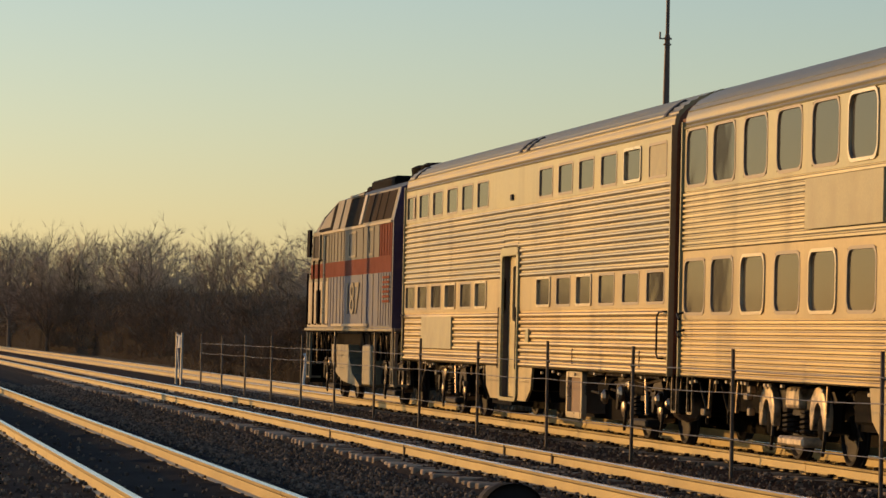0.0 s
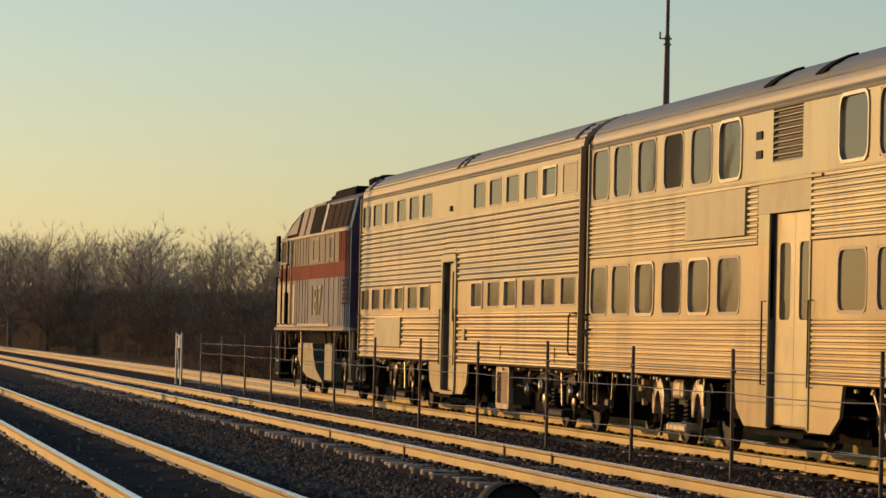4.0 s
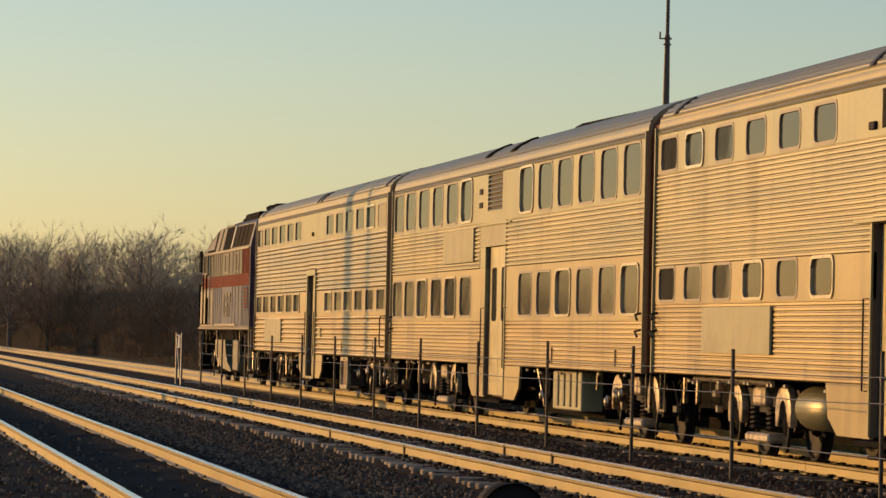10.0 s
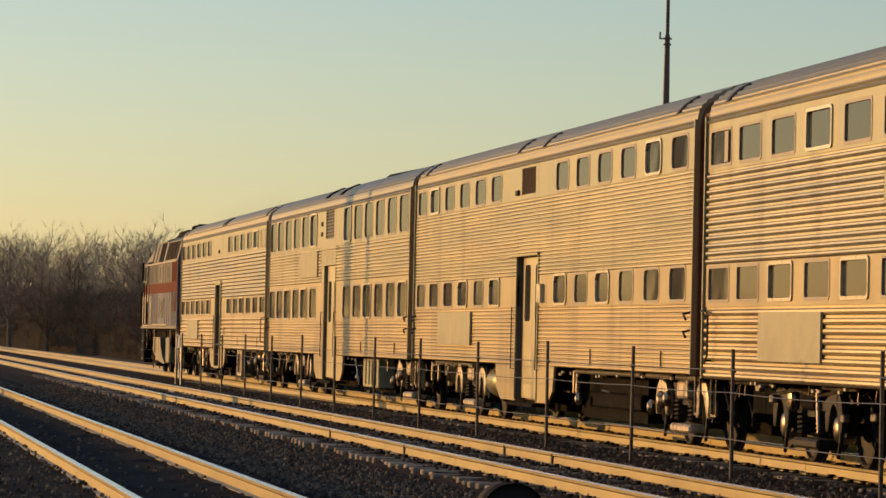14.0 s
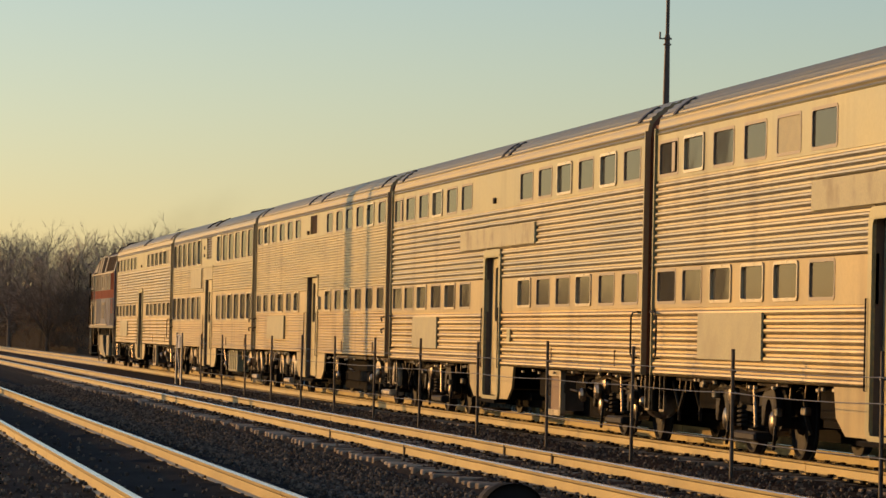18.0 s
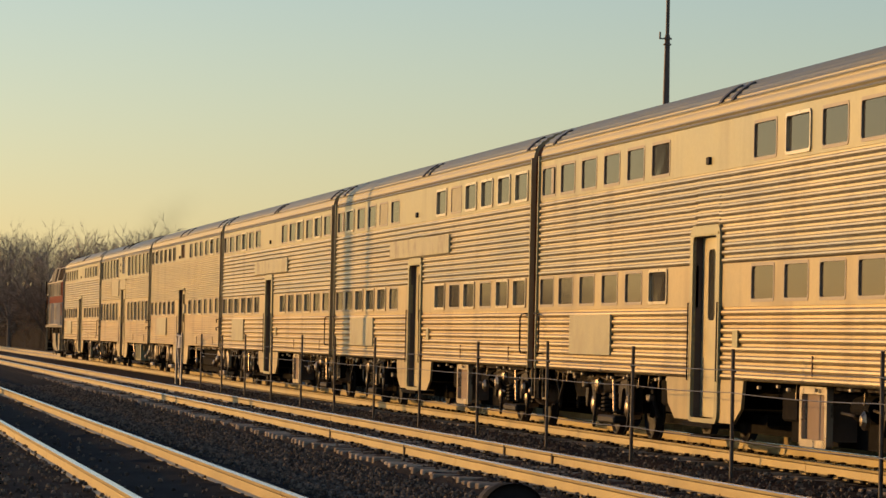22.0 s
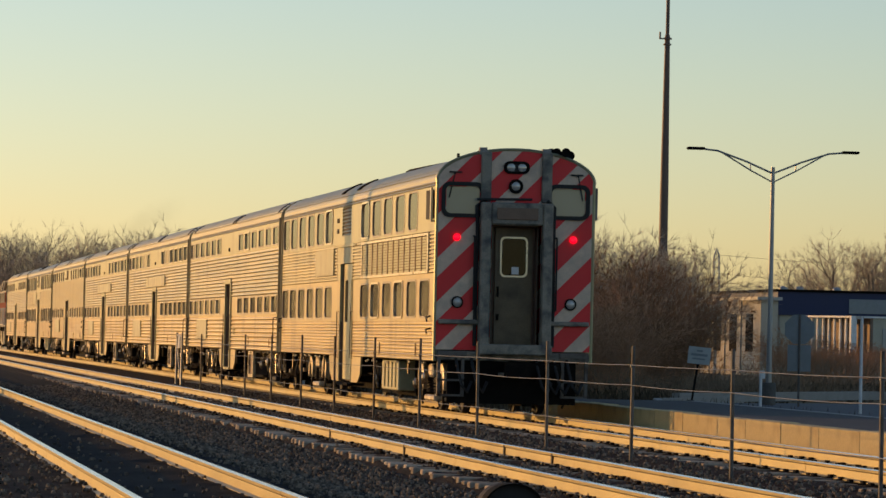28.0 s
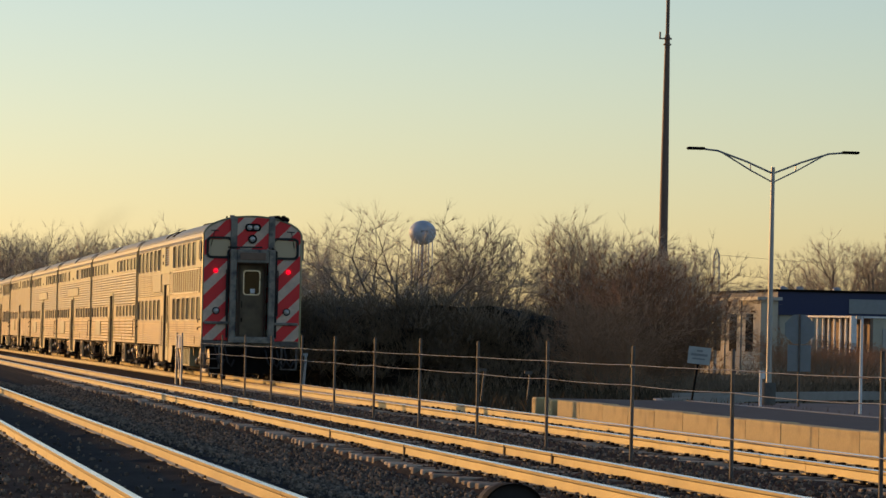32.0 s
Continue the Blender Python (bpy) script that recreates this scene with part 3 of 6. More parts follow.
def end_rail(y_end, y_in):
    """A bent handrail at a coach's end: a bar across to the corner, and a loop down."""
    bm = bmesh.new()
    x = -HALF - 0.09
    m = y_in + 0.12 * (1 if y_end > y_in else -1)
    pipe(bm, [(-HALF, y_end, 1.87), (x, y_end, 1.87), (x, m, 1.86), (x, y_in, 1.80), (x, y_in, 1.28), (x, m, 1.22), (-HALF, m, 1.22)], 0.014)
    return bm


def louvre(y0, y1, z0, z1, n):
    bm = bmesh.new()
    for i in range(n):
        z = z0 + (i + 0.5) * (z1 - z0) / n
        prism(bm, [(-HALF - 0.012, z - 0.3 * (z1 - z0) / n), (-HALF + 0.03, z + 0.25 * (z1 - z0) / n), (-HALF + 0.03, z + 0.12 * (z1 - z0) / n),
                   (-HALF - 0.012, z - 0.42 * (z1 - z0) / n)], y0, y1)
    return bm


def recess_box(y0, y1, z0, z1, depth):
    """Five inner faces of a shallow opening."""
    x0, x1 = -HALF - 0.005, -HALF + depth
    return boxes((x1, x1 + 0.02, y0 - 0.03, y1 + 0.03, z0, z1), (x0, x1, y0 - 0.03, y0, z0, z1), (x0, x1, y1, y1 + 0.03, z0, z1), (x0, x1, y0 - 0.03, y1 + 0.03, z1, z1 + 0.03))


TYPES = {
    # ribs: pitch, depth, style; window sizes (w, h, corner); window rows (z0, z1 of the band); door (y0, y1, z1)
    "broad": dict(rib=(0.104, 0.030, "bead"), up=(1.18, 0.46, 0.05), lo=(1.18, 0.44, 0.05), uz=4.0, lz=2.22, ub=(3.70, 4.358), lb=(1.92, 2.48),
                  door=(12.45, 13.85, 2.86), skirt=(10.95, 15.55), bottom=0.98),
    "tall": dict(rib=(0.072, 0.016, "flat"), up=(1.26, 0.76, 0.17), lo=(1.26, 0.72, 0.15), uz=3.94, lz=2.20, ub=(3.49, 4.362), lb=(1.76, 2.68),
                 door=(11.96, 13.95, 3.06), skirt=(10.35, 15.75), bottom=0.99),
    "fine": dict(rib=(0.062, 0.013, "flat"), up=(1.06, 0.46, 0.11), lo=(1.04, 0.46, 0.11), uz=4.05, lz=2.25, ub=(3.78, 4.358), lb=(1.98, 2.50),
                 door=(12.0, 13.98, 2.82), skirt=(10.43, 15.96), bottom=1.02),
}


def coach(kind, label, bright_up=(), bright_lo=(), blanks=(), sign=None, panel=None, cab=False):
    """One double-deck coach, its near end at y = 0."""
    T = TYPES[kind]
    car = thing("passenger_coach", label, "train coach", "coaches of the train")
    y0 = 0.02 if cab else Y0
    tag = (kind, cab)
    d0, d1, dz = T["door"]
    k0, k1 = T["skirt"]
    pitch, depth, style = T["rib"]
    uw, uh, ur = T["up"]
    lw, lh, lr = T["lo"]
    single(car, "roof", ("roof", tag), lambda: roof_mesh(y0, kind != "tall"), ROOFING_GREY if kind == "tall" else ROOFING, "ribbed bare metal arched roof", True)
    # the two sheets beside the centre sill are added to blacken the space below
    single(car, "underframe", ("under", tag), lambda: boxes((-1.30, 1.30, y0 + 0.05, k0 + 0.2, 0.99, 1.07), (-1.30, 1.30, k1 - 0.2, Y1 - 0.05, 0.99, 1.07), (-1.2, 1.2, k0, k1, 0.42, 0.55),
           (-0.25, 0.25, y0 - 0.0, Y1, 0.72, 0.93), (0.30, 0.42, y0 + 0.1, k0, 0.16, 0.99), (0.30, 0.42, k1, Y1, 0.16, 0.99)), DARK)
    def gutter(a, rad):
        x, z = roof_pt(a) if a else (-HALF - 0.012, 4.36)
        return tube_new((x, y0, z), (x, Y1, z), rad, 6)
    for a, rad in ((0, 0.020), (13, 0.016), (20, 0.012)):
        both(car, "gutter", ("gut", tag, a), lambda a=a, rad=rad: gutter(a, rad), STEEL_FLAT)
    single(car, "upper_deck", ("deck", tag), lambda: boxes((-1.45, -0.5, y0 + 0.1, Y1 - 0.1, 2.95, 3.0), (0.5, 1.45, y0 + 0.1, Y1 - 0.1, 2.95, 3.0)), GRILLE)
    single(car, "end_wall", ("endf", tag), lambda: end_wall_mesh(Y1 - 0.04, Y1 - 0.002), DIAPH)
    both(car, "corner_post", ("cp1", tag), lambda: boxes((-HALF - 0.05, -HALF + 0.03, Y1 + 0.002, Y1 + 0.05, T["bottom"], 4.44)), STEEL_FLAT)
    if not cab:
        single(car, "end_wall", ("endn", tag), lambda: end_wall_mesh(Y0 + 0.002, Y0 + 0.04), DIAPH)
        both(car, "corner_post", ("cp0", tag), lambda: boxes((-HALF - 0.05, -HALF + 0.03, Y0 - 0.05, Y0 - 0.002, T["bottom"], 4.44)), STEEL_FLAT)
    # window bands with their openings
    c_up = [c for i, c in enumerate(WIN_C) if not (cab and i == 0)]
    uholes = [(c - uw / 2, c + uw / 2, T["uz"] - uh / 2, T["uz"] + uh / 2) for c in c_up]
    lholes = [(c - lw / 2, c + lw / 2, T["lz"] - lh / 2, T["lz"] + lh / 2) for c in WIN_C]
    extra = []
    if kind == "tall":
        extra = [(12.42, 13.92, 3.68, 4.38)]
    elif kind == "fine":
        extra = [(12.4, 13.7, 3.86, 4.30)]
    both(car, "upper_band", ("ub", tag), lambda: band(y0, Y1, *T["ub"], uholes + extra), STEEL_FLAT)
    z0, z1 = T["lb"]
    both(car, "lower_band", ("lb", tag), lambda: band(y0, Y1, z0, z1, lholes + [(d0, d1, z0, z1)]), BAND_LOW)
    # ribbed sheet, broken by the door and the panels
    ub0 = T["ub"][0]
    if kind == "tall":
        both(car, "door_header", ("dh", tag), lambda: boxes((-HALF - 0.02, -HALF + 0.03, d0 - 0.02, 14.6, dz, ub0 - 0.002)), PANEL)
        both(car, "drip_rail", ("dr", tag), lambda: boxes((-HALF - 0.05, -HALF - 0.012, d0 - 0.6, 14.9, ub0 - 0.06, ub0 - 0.03)), STEEL_FLAT)
        both(car, "ribbed_sheet", ("ru1", tag), lambda: ribbed(d1 + 0.67, Y1, z1 + 0.002, ub0 - 0.002, pitch, depth, style), STEEL)
        both(car, "ribbed_sheet", ("ru2", tag), lambda: ribbed(10.5 if cab else y0, d0 - 0.022, z1 + 0.002, ub0 - 0.002, pitch, depth, style), STEEL)
        both(car, "door_post_sheet", ("ru3", tag), lambda: boxes((-HALF - 0.012, -HALF + 0.03, d1, d1 + 0.665, z1 + 0.002, dz - 0.002)), STEEL_FLAT)
    else:
        both(car, "ribbed_sheet", ("ru1", tag), lambda: ribbed(d1 + 0.002, Y1, z1 + 0.002, ub0 - 0.002, pitch, depth, style), STEEL)
        both(car, "ribbed_sheet", ("ru2", tag), lambda: ribbed(y0, d0 - 0.002, z1 + 0.002, ub0 - 0.002, pitch, depth, style), STEEL)
        both(car, "ribbed_sheet", ("ru3", tag), lambda: ribbed(d0 - 0.002, d1 + 0.002, z1 + 0.002 + pitch * math.ceil((dz + 0.05 - z1) / pitch), ub0 - 0.002, pitch, depth, style), STEEL)
        both(car, "drip_rail", ("dr", tag), lambda: boxes((-HALF - 0.06, -HALF - 0.012, d0 - 0.12, d1 + (0.12 if kind == "broad" else 0.7), dz + 0.01, dz + 0.05)), STEEL_FLAT)
    lowpitch = 0.118 if kind == "broad" else pitch
    lowdepth = depth if kind == "broad" else 0.55 * depth
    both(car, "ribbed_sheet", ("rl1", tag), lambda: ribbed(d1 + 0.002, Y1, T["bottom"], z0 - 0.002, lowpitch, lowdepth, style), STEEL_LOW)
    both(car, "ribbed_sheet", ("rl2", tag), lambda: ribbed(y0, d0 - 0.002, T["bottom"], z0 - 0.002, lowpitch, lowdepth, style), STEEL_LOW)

    def skirt(i):
        bm = bmesh.new()
        zb = T["bottom"] - 0.002
        a, b, c, e = ((d1 + 0.002, k1 - 0.55, k1 - 0.12, k1), (d0 - 0.002, k0 + 0.55, k0 + 0.12, k0))[i]
        prism(bm, [(a, zb), (a, 0.42), (b, 0.42), (c, 0.62), (e, zb)], -HALF - 0.012, -HALF + 0.03, axis="x")
        return bm
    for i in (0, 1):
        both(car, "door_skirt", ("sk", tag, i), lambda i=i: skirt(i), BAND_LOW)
    # door
    deep = 0.0 if kind == "tall" else 0.028
    both(car, "door_recess", ("rec", tag), lambda: recess_box(d0, d1, 0.44, dz, 0.13 + deep), GRILLE)
    mid = (d0 + d1) / 2

    def leaf_set():
        leaves = ((d0 + 0.02, d1 - 0.02),) if kind == "broad" else ((d0 + 0.02, mid - 0.008), (mid + 0.008, d1 - 0.02))
        return leaves
    for a, b in leaf_set():
        ww = 0.56 * (b - a) if kind != "broad" else 0.42
        wc = (a + b) / 2 + (0.12 if kind == "broad" else 0)

        def leaf(a=a, b=b, ww=ww, wc=wc):
            bm = ring_frame([(wc + u * 1.0, 2.22 + v) for u, v in rrect(b - a, 1.16, 0.01, 3)], [(wc + u, 2.22 + v) for u, v in rrect(ww, 0.94, 0.09, 3)], -HALF + deep + 0.055, -HALF + deep + 0.095)
            for v in bm.verts:
                if abs(v.co.y - wc) > ww / 2 + 0.02:
                    v.co.y += (a + b) / 2 - wc
            box(bm, -HALF + deep + 0.055, -HALF + deep + 0.095, a, b, 0.47, 1.642)
            box(bm, -HALF + deep + 0.055, -HALF + deep + 0.095, a, b, 2.798, dz - 0.01)
            return bm
        both(car, "door_leaf", ("leaf", tag, a), leaf, DOORS)

        def leaf_glass(ww=ww, wc=wc):
            bm = bmesh.new()
            prism(bm, [(wc + u, 2.22 + v) for u, v in rrect(ww + 0.02, 0.96, 0.09, 3)], -HALF + deep + 0.072, -HALF + deep + 0.078, axis="x")
            return bm
        both(car, "door_pane", ("leafg", tag, a), leaf_glass, GLASS)
    for y in (d1 + 0.004, d0 - 0.07):
        both(car, "door_frame", ("df", tag, y), lambda y=y: boxes((-HALF - 0.03, -HALF + 0.01, y, y + 0.066, 0.44, dz + 0.004)), STEEL_FLAT)
    if kind == "broad":
        def surround():
            zo, zi = (0.40 + dz + 0.14) / 2, (0.46 + dz) / 2
            return ring_frame([(mid + u, zo + v) for u, v in rrect(d1 - d0 + 0.36, dz + 0.14 - 0.40, 0.16)], [(mid + u, zi + v) for u, v in rrect(d1 - d0 + 0.02, dz - 0.46, 0.10)], -HALF - 0.050, -HALF - 0.014)
        both(car, "door_surround", ("dsr", tag), surround, STEEL_FLAT, "raised rounded frame round the doorway")
    both(car, "step", ("st", tag), lambda: boxes((-HALF - 0.12, -HALF + 0.25, d0 - 0.25, d1 + 0.25, 0.345, 0.40)), DARK)
    both(car, "step", ("st2", tag), lambda: boxes((-HALF - 0.06, -HALF + 0.25, d0 + 0.1, d1 - 0.1, 0.20, 0.24)), DARK)
    for y in (d0 - 0.17, d1 + 0.16):
        both(car, "grab_rail", ("gr", tag, y), lambda y=y: grab(y, 0.95, 1.98), RUBBER)
    # windows
    for far in (False, True):
        for i, c in enumerate(WIN_C):
            if not (cab and i == 0):
                window(car, c, T["uz"], uw, uh, ur, i in bright_up, ("u", i) in blanks and not far, far)
            window(car, c, T["lz"], lw, lh, lr, i in bright_lo, False, far)
    # small fittings
    if kind == "broad":
        both(car, "slim_window", ("sw", tag), lambda: boxes((-HALF - 0.018, -HALF - 0.010, 25.42 - 1.05, 25.42 - 0.85, 3.80, 4.20)), GASKET)
        both(car, "marker_light", ("ml", tag), lambda: bevelled(-HALF - 0.05, -HALF, 13.02, 13.2, 3.80, 3.90, 0.01), RUBBER)
        both(car, "grab_rail", ("ge", tag), lambda: end_rail(0.42, 0.86), RUBBER)
        both(car, "grab_rail", ("ge2", tag), lambda: end_rail(25.48, 25.04), RUBBER)
        both(car, "hatch", ("ha", tag), lambda: boxes((-HALF - 0.045, -HALF - 0.03, 11.2, 11.5, 1.4, 1.62)), STEEL_FLAT)
    if kind == "tall":
        both(car, "louvre_vent", ("lv", tag), lambda: louvre(12.42, 13.92, 3.68, 4.38, 9), STEEL_FLAT)
        both(car, "vent_backing", ("lvb", tag), lambda: boxes((-HALF + 0.04, -HALF + 0.06, 12.36, 13.98, 3.62, 4.44)), GRILLE)
        both(car, "door_speaker", ("sp", tag), lambda: boxes((-HALF - 0.03, -HALF - 0.01, 14.45, 14.75, 4.0, 4.10), (-HALF - 0.03, -HALF - 0.01, 14.45, 14.75, 3.76, 3.86)), RUBBER)
        single(car, "roof_hatch", ("rh", tag), roof_unit, DARK, "dark raised roof unit")
        for y in (12.0, 14.6):
            single(car, "roof_scoop", ("rs", y), lambda y=y: strap(y, 0.4, 20, 48), DARK)
    if kind == "fine":
        both(car, "louvre_vent", ("lv", tag), lambda: louvre(12.4, 13.7, 3.86, 4.30, 14), GRILLE)
        both(car, "vent_backing", ("lvb", tag), lambda: boxes((-HALF + 0.04, -HALF + 0.06, 12.36, 13.74, 3.82, 4.34)), GRILLE)
        both(car, "marker_light", ("ml", tag), lambda: bevelled(-HALF - 0.05, -HALF, 13.9, 14.15, 3.86, 3.95, 0.01), RUBBER)
        both(car, "door_bracket", ("brk", tag), lambda: boxes((-HALF - 0.08, -HALF - 0.012, 11.45, 11.8, 2.05, 2.35)), BRIGHT)
    if kind != "tall":
        for y in ((1.1, 12.0, 12.7, 24.6) if kind == "broad" else (1.7, 11.9, 14.3, 24.6)):
            single(car, "roof_strap", ("strap", kind, y), lambda y=y: strap(y, 0.16, 13, 38), ROOFING_DARK)
    single(car, "roof_vent", ("rv", kind), lambda: bevelled(-0.12, 0.12, 20.6, 20.95, 5.03, 5.17, 0.02), WHITE)
    if kind != "broad":
        def hinge(y, z):
            bm = bmesh.new()
            pipe(bm, [(-HALF, y, z), (-HALF - 0.09, y + 0.1, z - 0.03), (-HALF - 0.10, y - 0.1, z - 0.10)], 0.019)
            return bm
        for z in (1.62, 1.86):
            for y in (0.52, 25.38):
                single(car, "cable_bracket", ("cb", y, z), lambda y=y, z=z: hinge(y, z), RUBBER)
    if panel:
        a, b, p0, p1 = panel
        single(car, "blank_plate", ("pan", kind, panel), lambda: boxes((-HALF - 0.05, -HALF - 0.02, a, b, p0, p1)), PANEL, "pale repair plate with faint marks")
    if sign:
        a, b, p0, p1 = sign
        single(car, "letter_board", ("sgn", sign), lambda: boxes((-HALF - 0.055, -HALF - 0.02, a, b, p0, p1)), LETTERS, "pale blank letter board")
    # between the coaches
    single(car, "diaphragm", ("dia", 1), lambda: boxes((-1.41, 1.41, Y1 + 0.004, L + 0.345, 1.05, 4.52)), DIAPH, "red-brown rubber bellows to the next coach")
    single(car, "coupler", ("cpl", 1), lambda: boxes((-0.12, 0.12, Y1 - 0.3, L + 0.3, 0.74, 0.94)), DARK)

    for x in (-1.05, -0.75, 0.5, 0.8):
        def hose(x=x):
            bm = bmesh.new()
            pipe(bm, [(x, Y1 - 0.1, 0.9), (x - 0.05, Y1 + 0.15, 0.5), (x, L, 0.36), (x + 0.05, L + 0.2, 0.5), (x, L + 0.45, 0.9)], 0.025)
            return bm
        single(car, "hose", ("hos", x), hose, RUBBER)
    for y in (Y1 - 0.12, 0.5):
        if not (cab and y < 1):
            single(car, "step_bar", ("sb", y), lambda y=y: boxes((-1.45, -1.42, y - 0.015, y + 0.015, 0.5, 1.0), (-1.45, -1.42, y - 0.31, y - 0.28, 0.5, 1.0), (-1.45, -1.42, y - 0.3, y + 0.01, 0.48, 0.51)), CAST)
    # trucks and gear under the floor
    truck(car, 2.45 if kind != "broad" else 3.9, kind != "broad")
    truck(car, 20.6 if kind != "broad" else 21.3, kind != "broad")
    # added black boxes that stand in for the shade under the floor
    single(car, "under_fill", ("mid", kind), lambda: boxes((-1.02, 1.02, 5.5, 10.4, 0.24, 0.99)), DARK, "black filler for the shade under the floor")
    single(car, "under_fill", ("mid2", kind), lambda: boxes((-0.95, 0.95, 15.9, 18.2, 0.45, 0.99)), DARK, "black filler for the shade under the floor")
    single(car, "end_fill", ("mid3", kind), lambda: boxes((-0.9, 0.9, 23.4, 25.3, 0.55, 0.99)), DARK)
    for y in (7.4, 2.3):
        both(car, "jacking_bracket", ("jb", tag, y), lambda y=y: boxes((-HALF - 0.035, -HALF - 0.015, y, y + 0.02, 1.08, 1.32)), GRILLE)
    if kind == "broad":
        single(car, "air_unit", ("acu", 0), lambda: boxes((-1.36, -0.4, 7.25, 8.35, 0.32, 0.88)), GRILLE, "brown mesh-fronted air unit")
        single(car, "unit_frame", ("acf", 0), lambda: ring_frame([(7.8 + u, 0.6 + v) for u, v in rrect(1.3, 0.72, 0.06)], [(7.8 + u, 0.6 + v) for u, v in rrect(1.08, 0.54, 0.03)], -1.42, -1.34), BRIGHT, "bright edge frame")
        for i, r in enumerate(((-1.2, -0.9, 9.4, 10.2, 0.5, 0.9), (-1.15, -0.9, 16.6, 17.6, 0.55, 0.93), (-1.25, -1.05, 0.9, 1.5, 0.45, 0.8))):
            single(car, "equipment_box", ("eq", kind, i), lambda r=r: bevelled(*r, 0.03), DARK)
        single(car, "air_tank", ("tank2", kind), lambda: tube_new((-1.1, 5.9, 0.72), (-1.1, 6.7, 0.72), 0.16, 14), DARK)
        for y in (0.7, 1.6, 6.0, 9.2, 17.2, 18.6, 24.2):
            single(car, "pipe_hanger", ("ph", kind, y), lambda y=y: tube_new((-1.26, y, 0.97), (-1.26, y + 0.05, 0.78), 0.015, 6), CAST)
        for i, (y0_, y1_) in enumerate(((4.2, 5.6), (5.9, 7.0), (1.8, 3.4), (18.4, 20.0), (22.5, 24.8))):
            single(car, "pipe_run", ("pr", kind, i), lambda a=y0_, b=y1_: tube_new((-1.33, a, 0.95), (-1.33, b, 0.95), 0.025, 6), CAST)
        single(car, "air_tank", ("tank", kind), lambda: lathe_new((-1.05, 0.9, 0.55), (0, 1, 0), [(0, 0), (0.15, 0.03), (0.2, 0.1), (0.2, 0.55), (0.15, 0.62), (0, 0.65)], 16), CAST, "", True)
    if kind == "tall":
        single(car, "battery_box", ("bat", kind), lambda: bevelled(-1.36, -0.9, 5.75, 8.15, 0.34, 0.95, 0.02), PANEL, "pale metal equipment box")
        for k in range(4):
            single(car, "box_rib", ("brb", k), lambda k=k: bevelled(-1.385, -1.358, 6.05 + 0.52 * k, 6.2 + 0.52 * k, 0.40, 0.92, 0.01), STEEL_FLAT)
        for i, r in enumerate(((-1.2, -0.9, 16.2, 17.6, 0.55, 0.93), (-1.25, -0.9, 9.0, 9.9, 0.5, 0.9))):
            single(car, "equipment_box", ("eq", kind, i), lambda r=r: bevelled(*r, 0.03), DARK)
        for i, (p, q) in enumerate((((-1.32, 9.75, 0.97), (-1.3, 9.35, 0.55)), ((-1.32, 9.2, 0.56), (-1.3, 9.15, 0.36)), ((-1.3, 0.75, 0.97), (-1.3, 0.8, 0.5)), ((-1.3, 4.7, 0.97), (-1.3, 4.75, 0.7)), ((-1.3, 18.4, 0.97), (-1.3, 18.45, 0.6)), ((-1.3, 23.0, 0.97), (-1.3, 23.1, 0.55)), ((-1.3, 24.6, 0.97), (-1.3, 24.7, 0.45)))):
            single(car, "strut", ("strut", kind, i), lambda p=p, q=q: tube_new(p, q, 0.026, 6), CAST)
    if kind == "fine":
        single(car, "air_tank", ("tank", kind), lambda: lathe_new((-1.0, 17.1, 0.68), (0, 1, 0), [(0, 0), (0.2, 0.04), (0.27, 0.14), (0.27, 1.3), (0.2, 1.4), (0, 1.44)], 20), STEEL_FLAT, "bare metal air tank", True)
        for i, (y0_, y1_) in enumerate(((4.4, 9.4), (0.6, 2.0), (2.4, 4.0), (19.2, 23.6))):
            single(car, "steam_pipe", ("sp", kind, i), lambda a=y0_, b=y1_: tube_new((-1.36, a, 0.965), (-1.36, b, 0.965), 0.035), BRIGHT, "bright wrapped pipe")
        single(car, "long_case", ("lc", kind), lambda: bevelled(-1.15, -0.9, 5.4, 9.4, 0.42, 0.66, 0.03), DARK)
        for y in (9.5, 9.75, 23.6, 24.4):
            single(car, "strut", ("strut", kind, y), lambda y=y: tube_new((-1.3, y, 0.97), (-1.3, y + 0.03, 0.62), 0.04, 6), CAST)
    # small bright bars, spaced at random, for the glints under the sill
    if "clip" not in SHARED:
        SHARED["clip"] = finish("sill_glint", bevelled(-0.02, 0.02, -0.05, 0.05, -0.022, 0.022, 0.006), BRIGHT)
    q = np.random.default_rng(len(kind) + 11)
    for a, b in ((y0 + 0.5, k0 - 0.2), (k1 + 0.2, 25.2)):
        y = a
        while y < b:
            again("sill_glint", SHARED["clip"], car, AT((-1.46, y, 0.955 - q.uniform(0, 0.05))))
            y += q.choice((0.24, 0.6, 1.1, 1.9)) * q.uniform(0.8, 1.2)
    # made-up valves, cocks and short pipes, set at random as glints below the floor
    r = np.random.default_rng(len(kind) * 7 + 3)
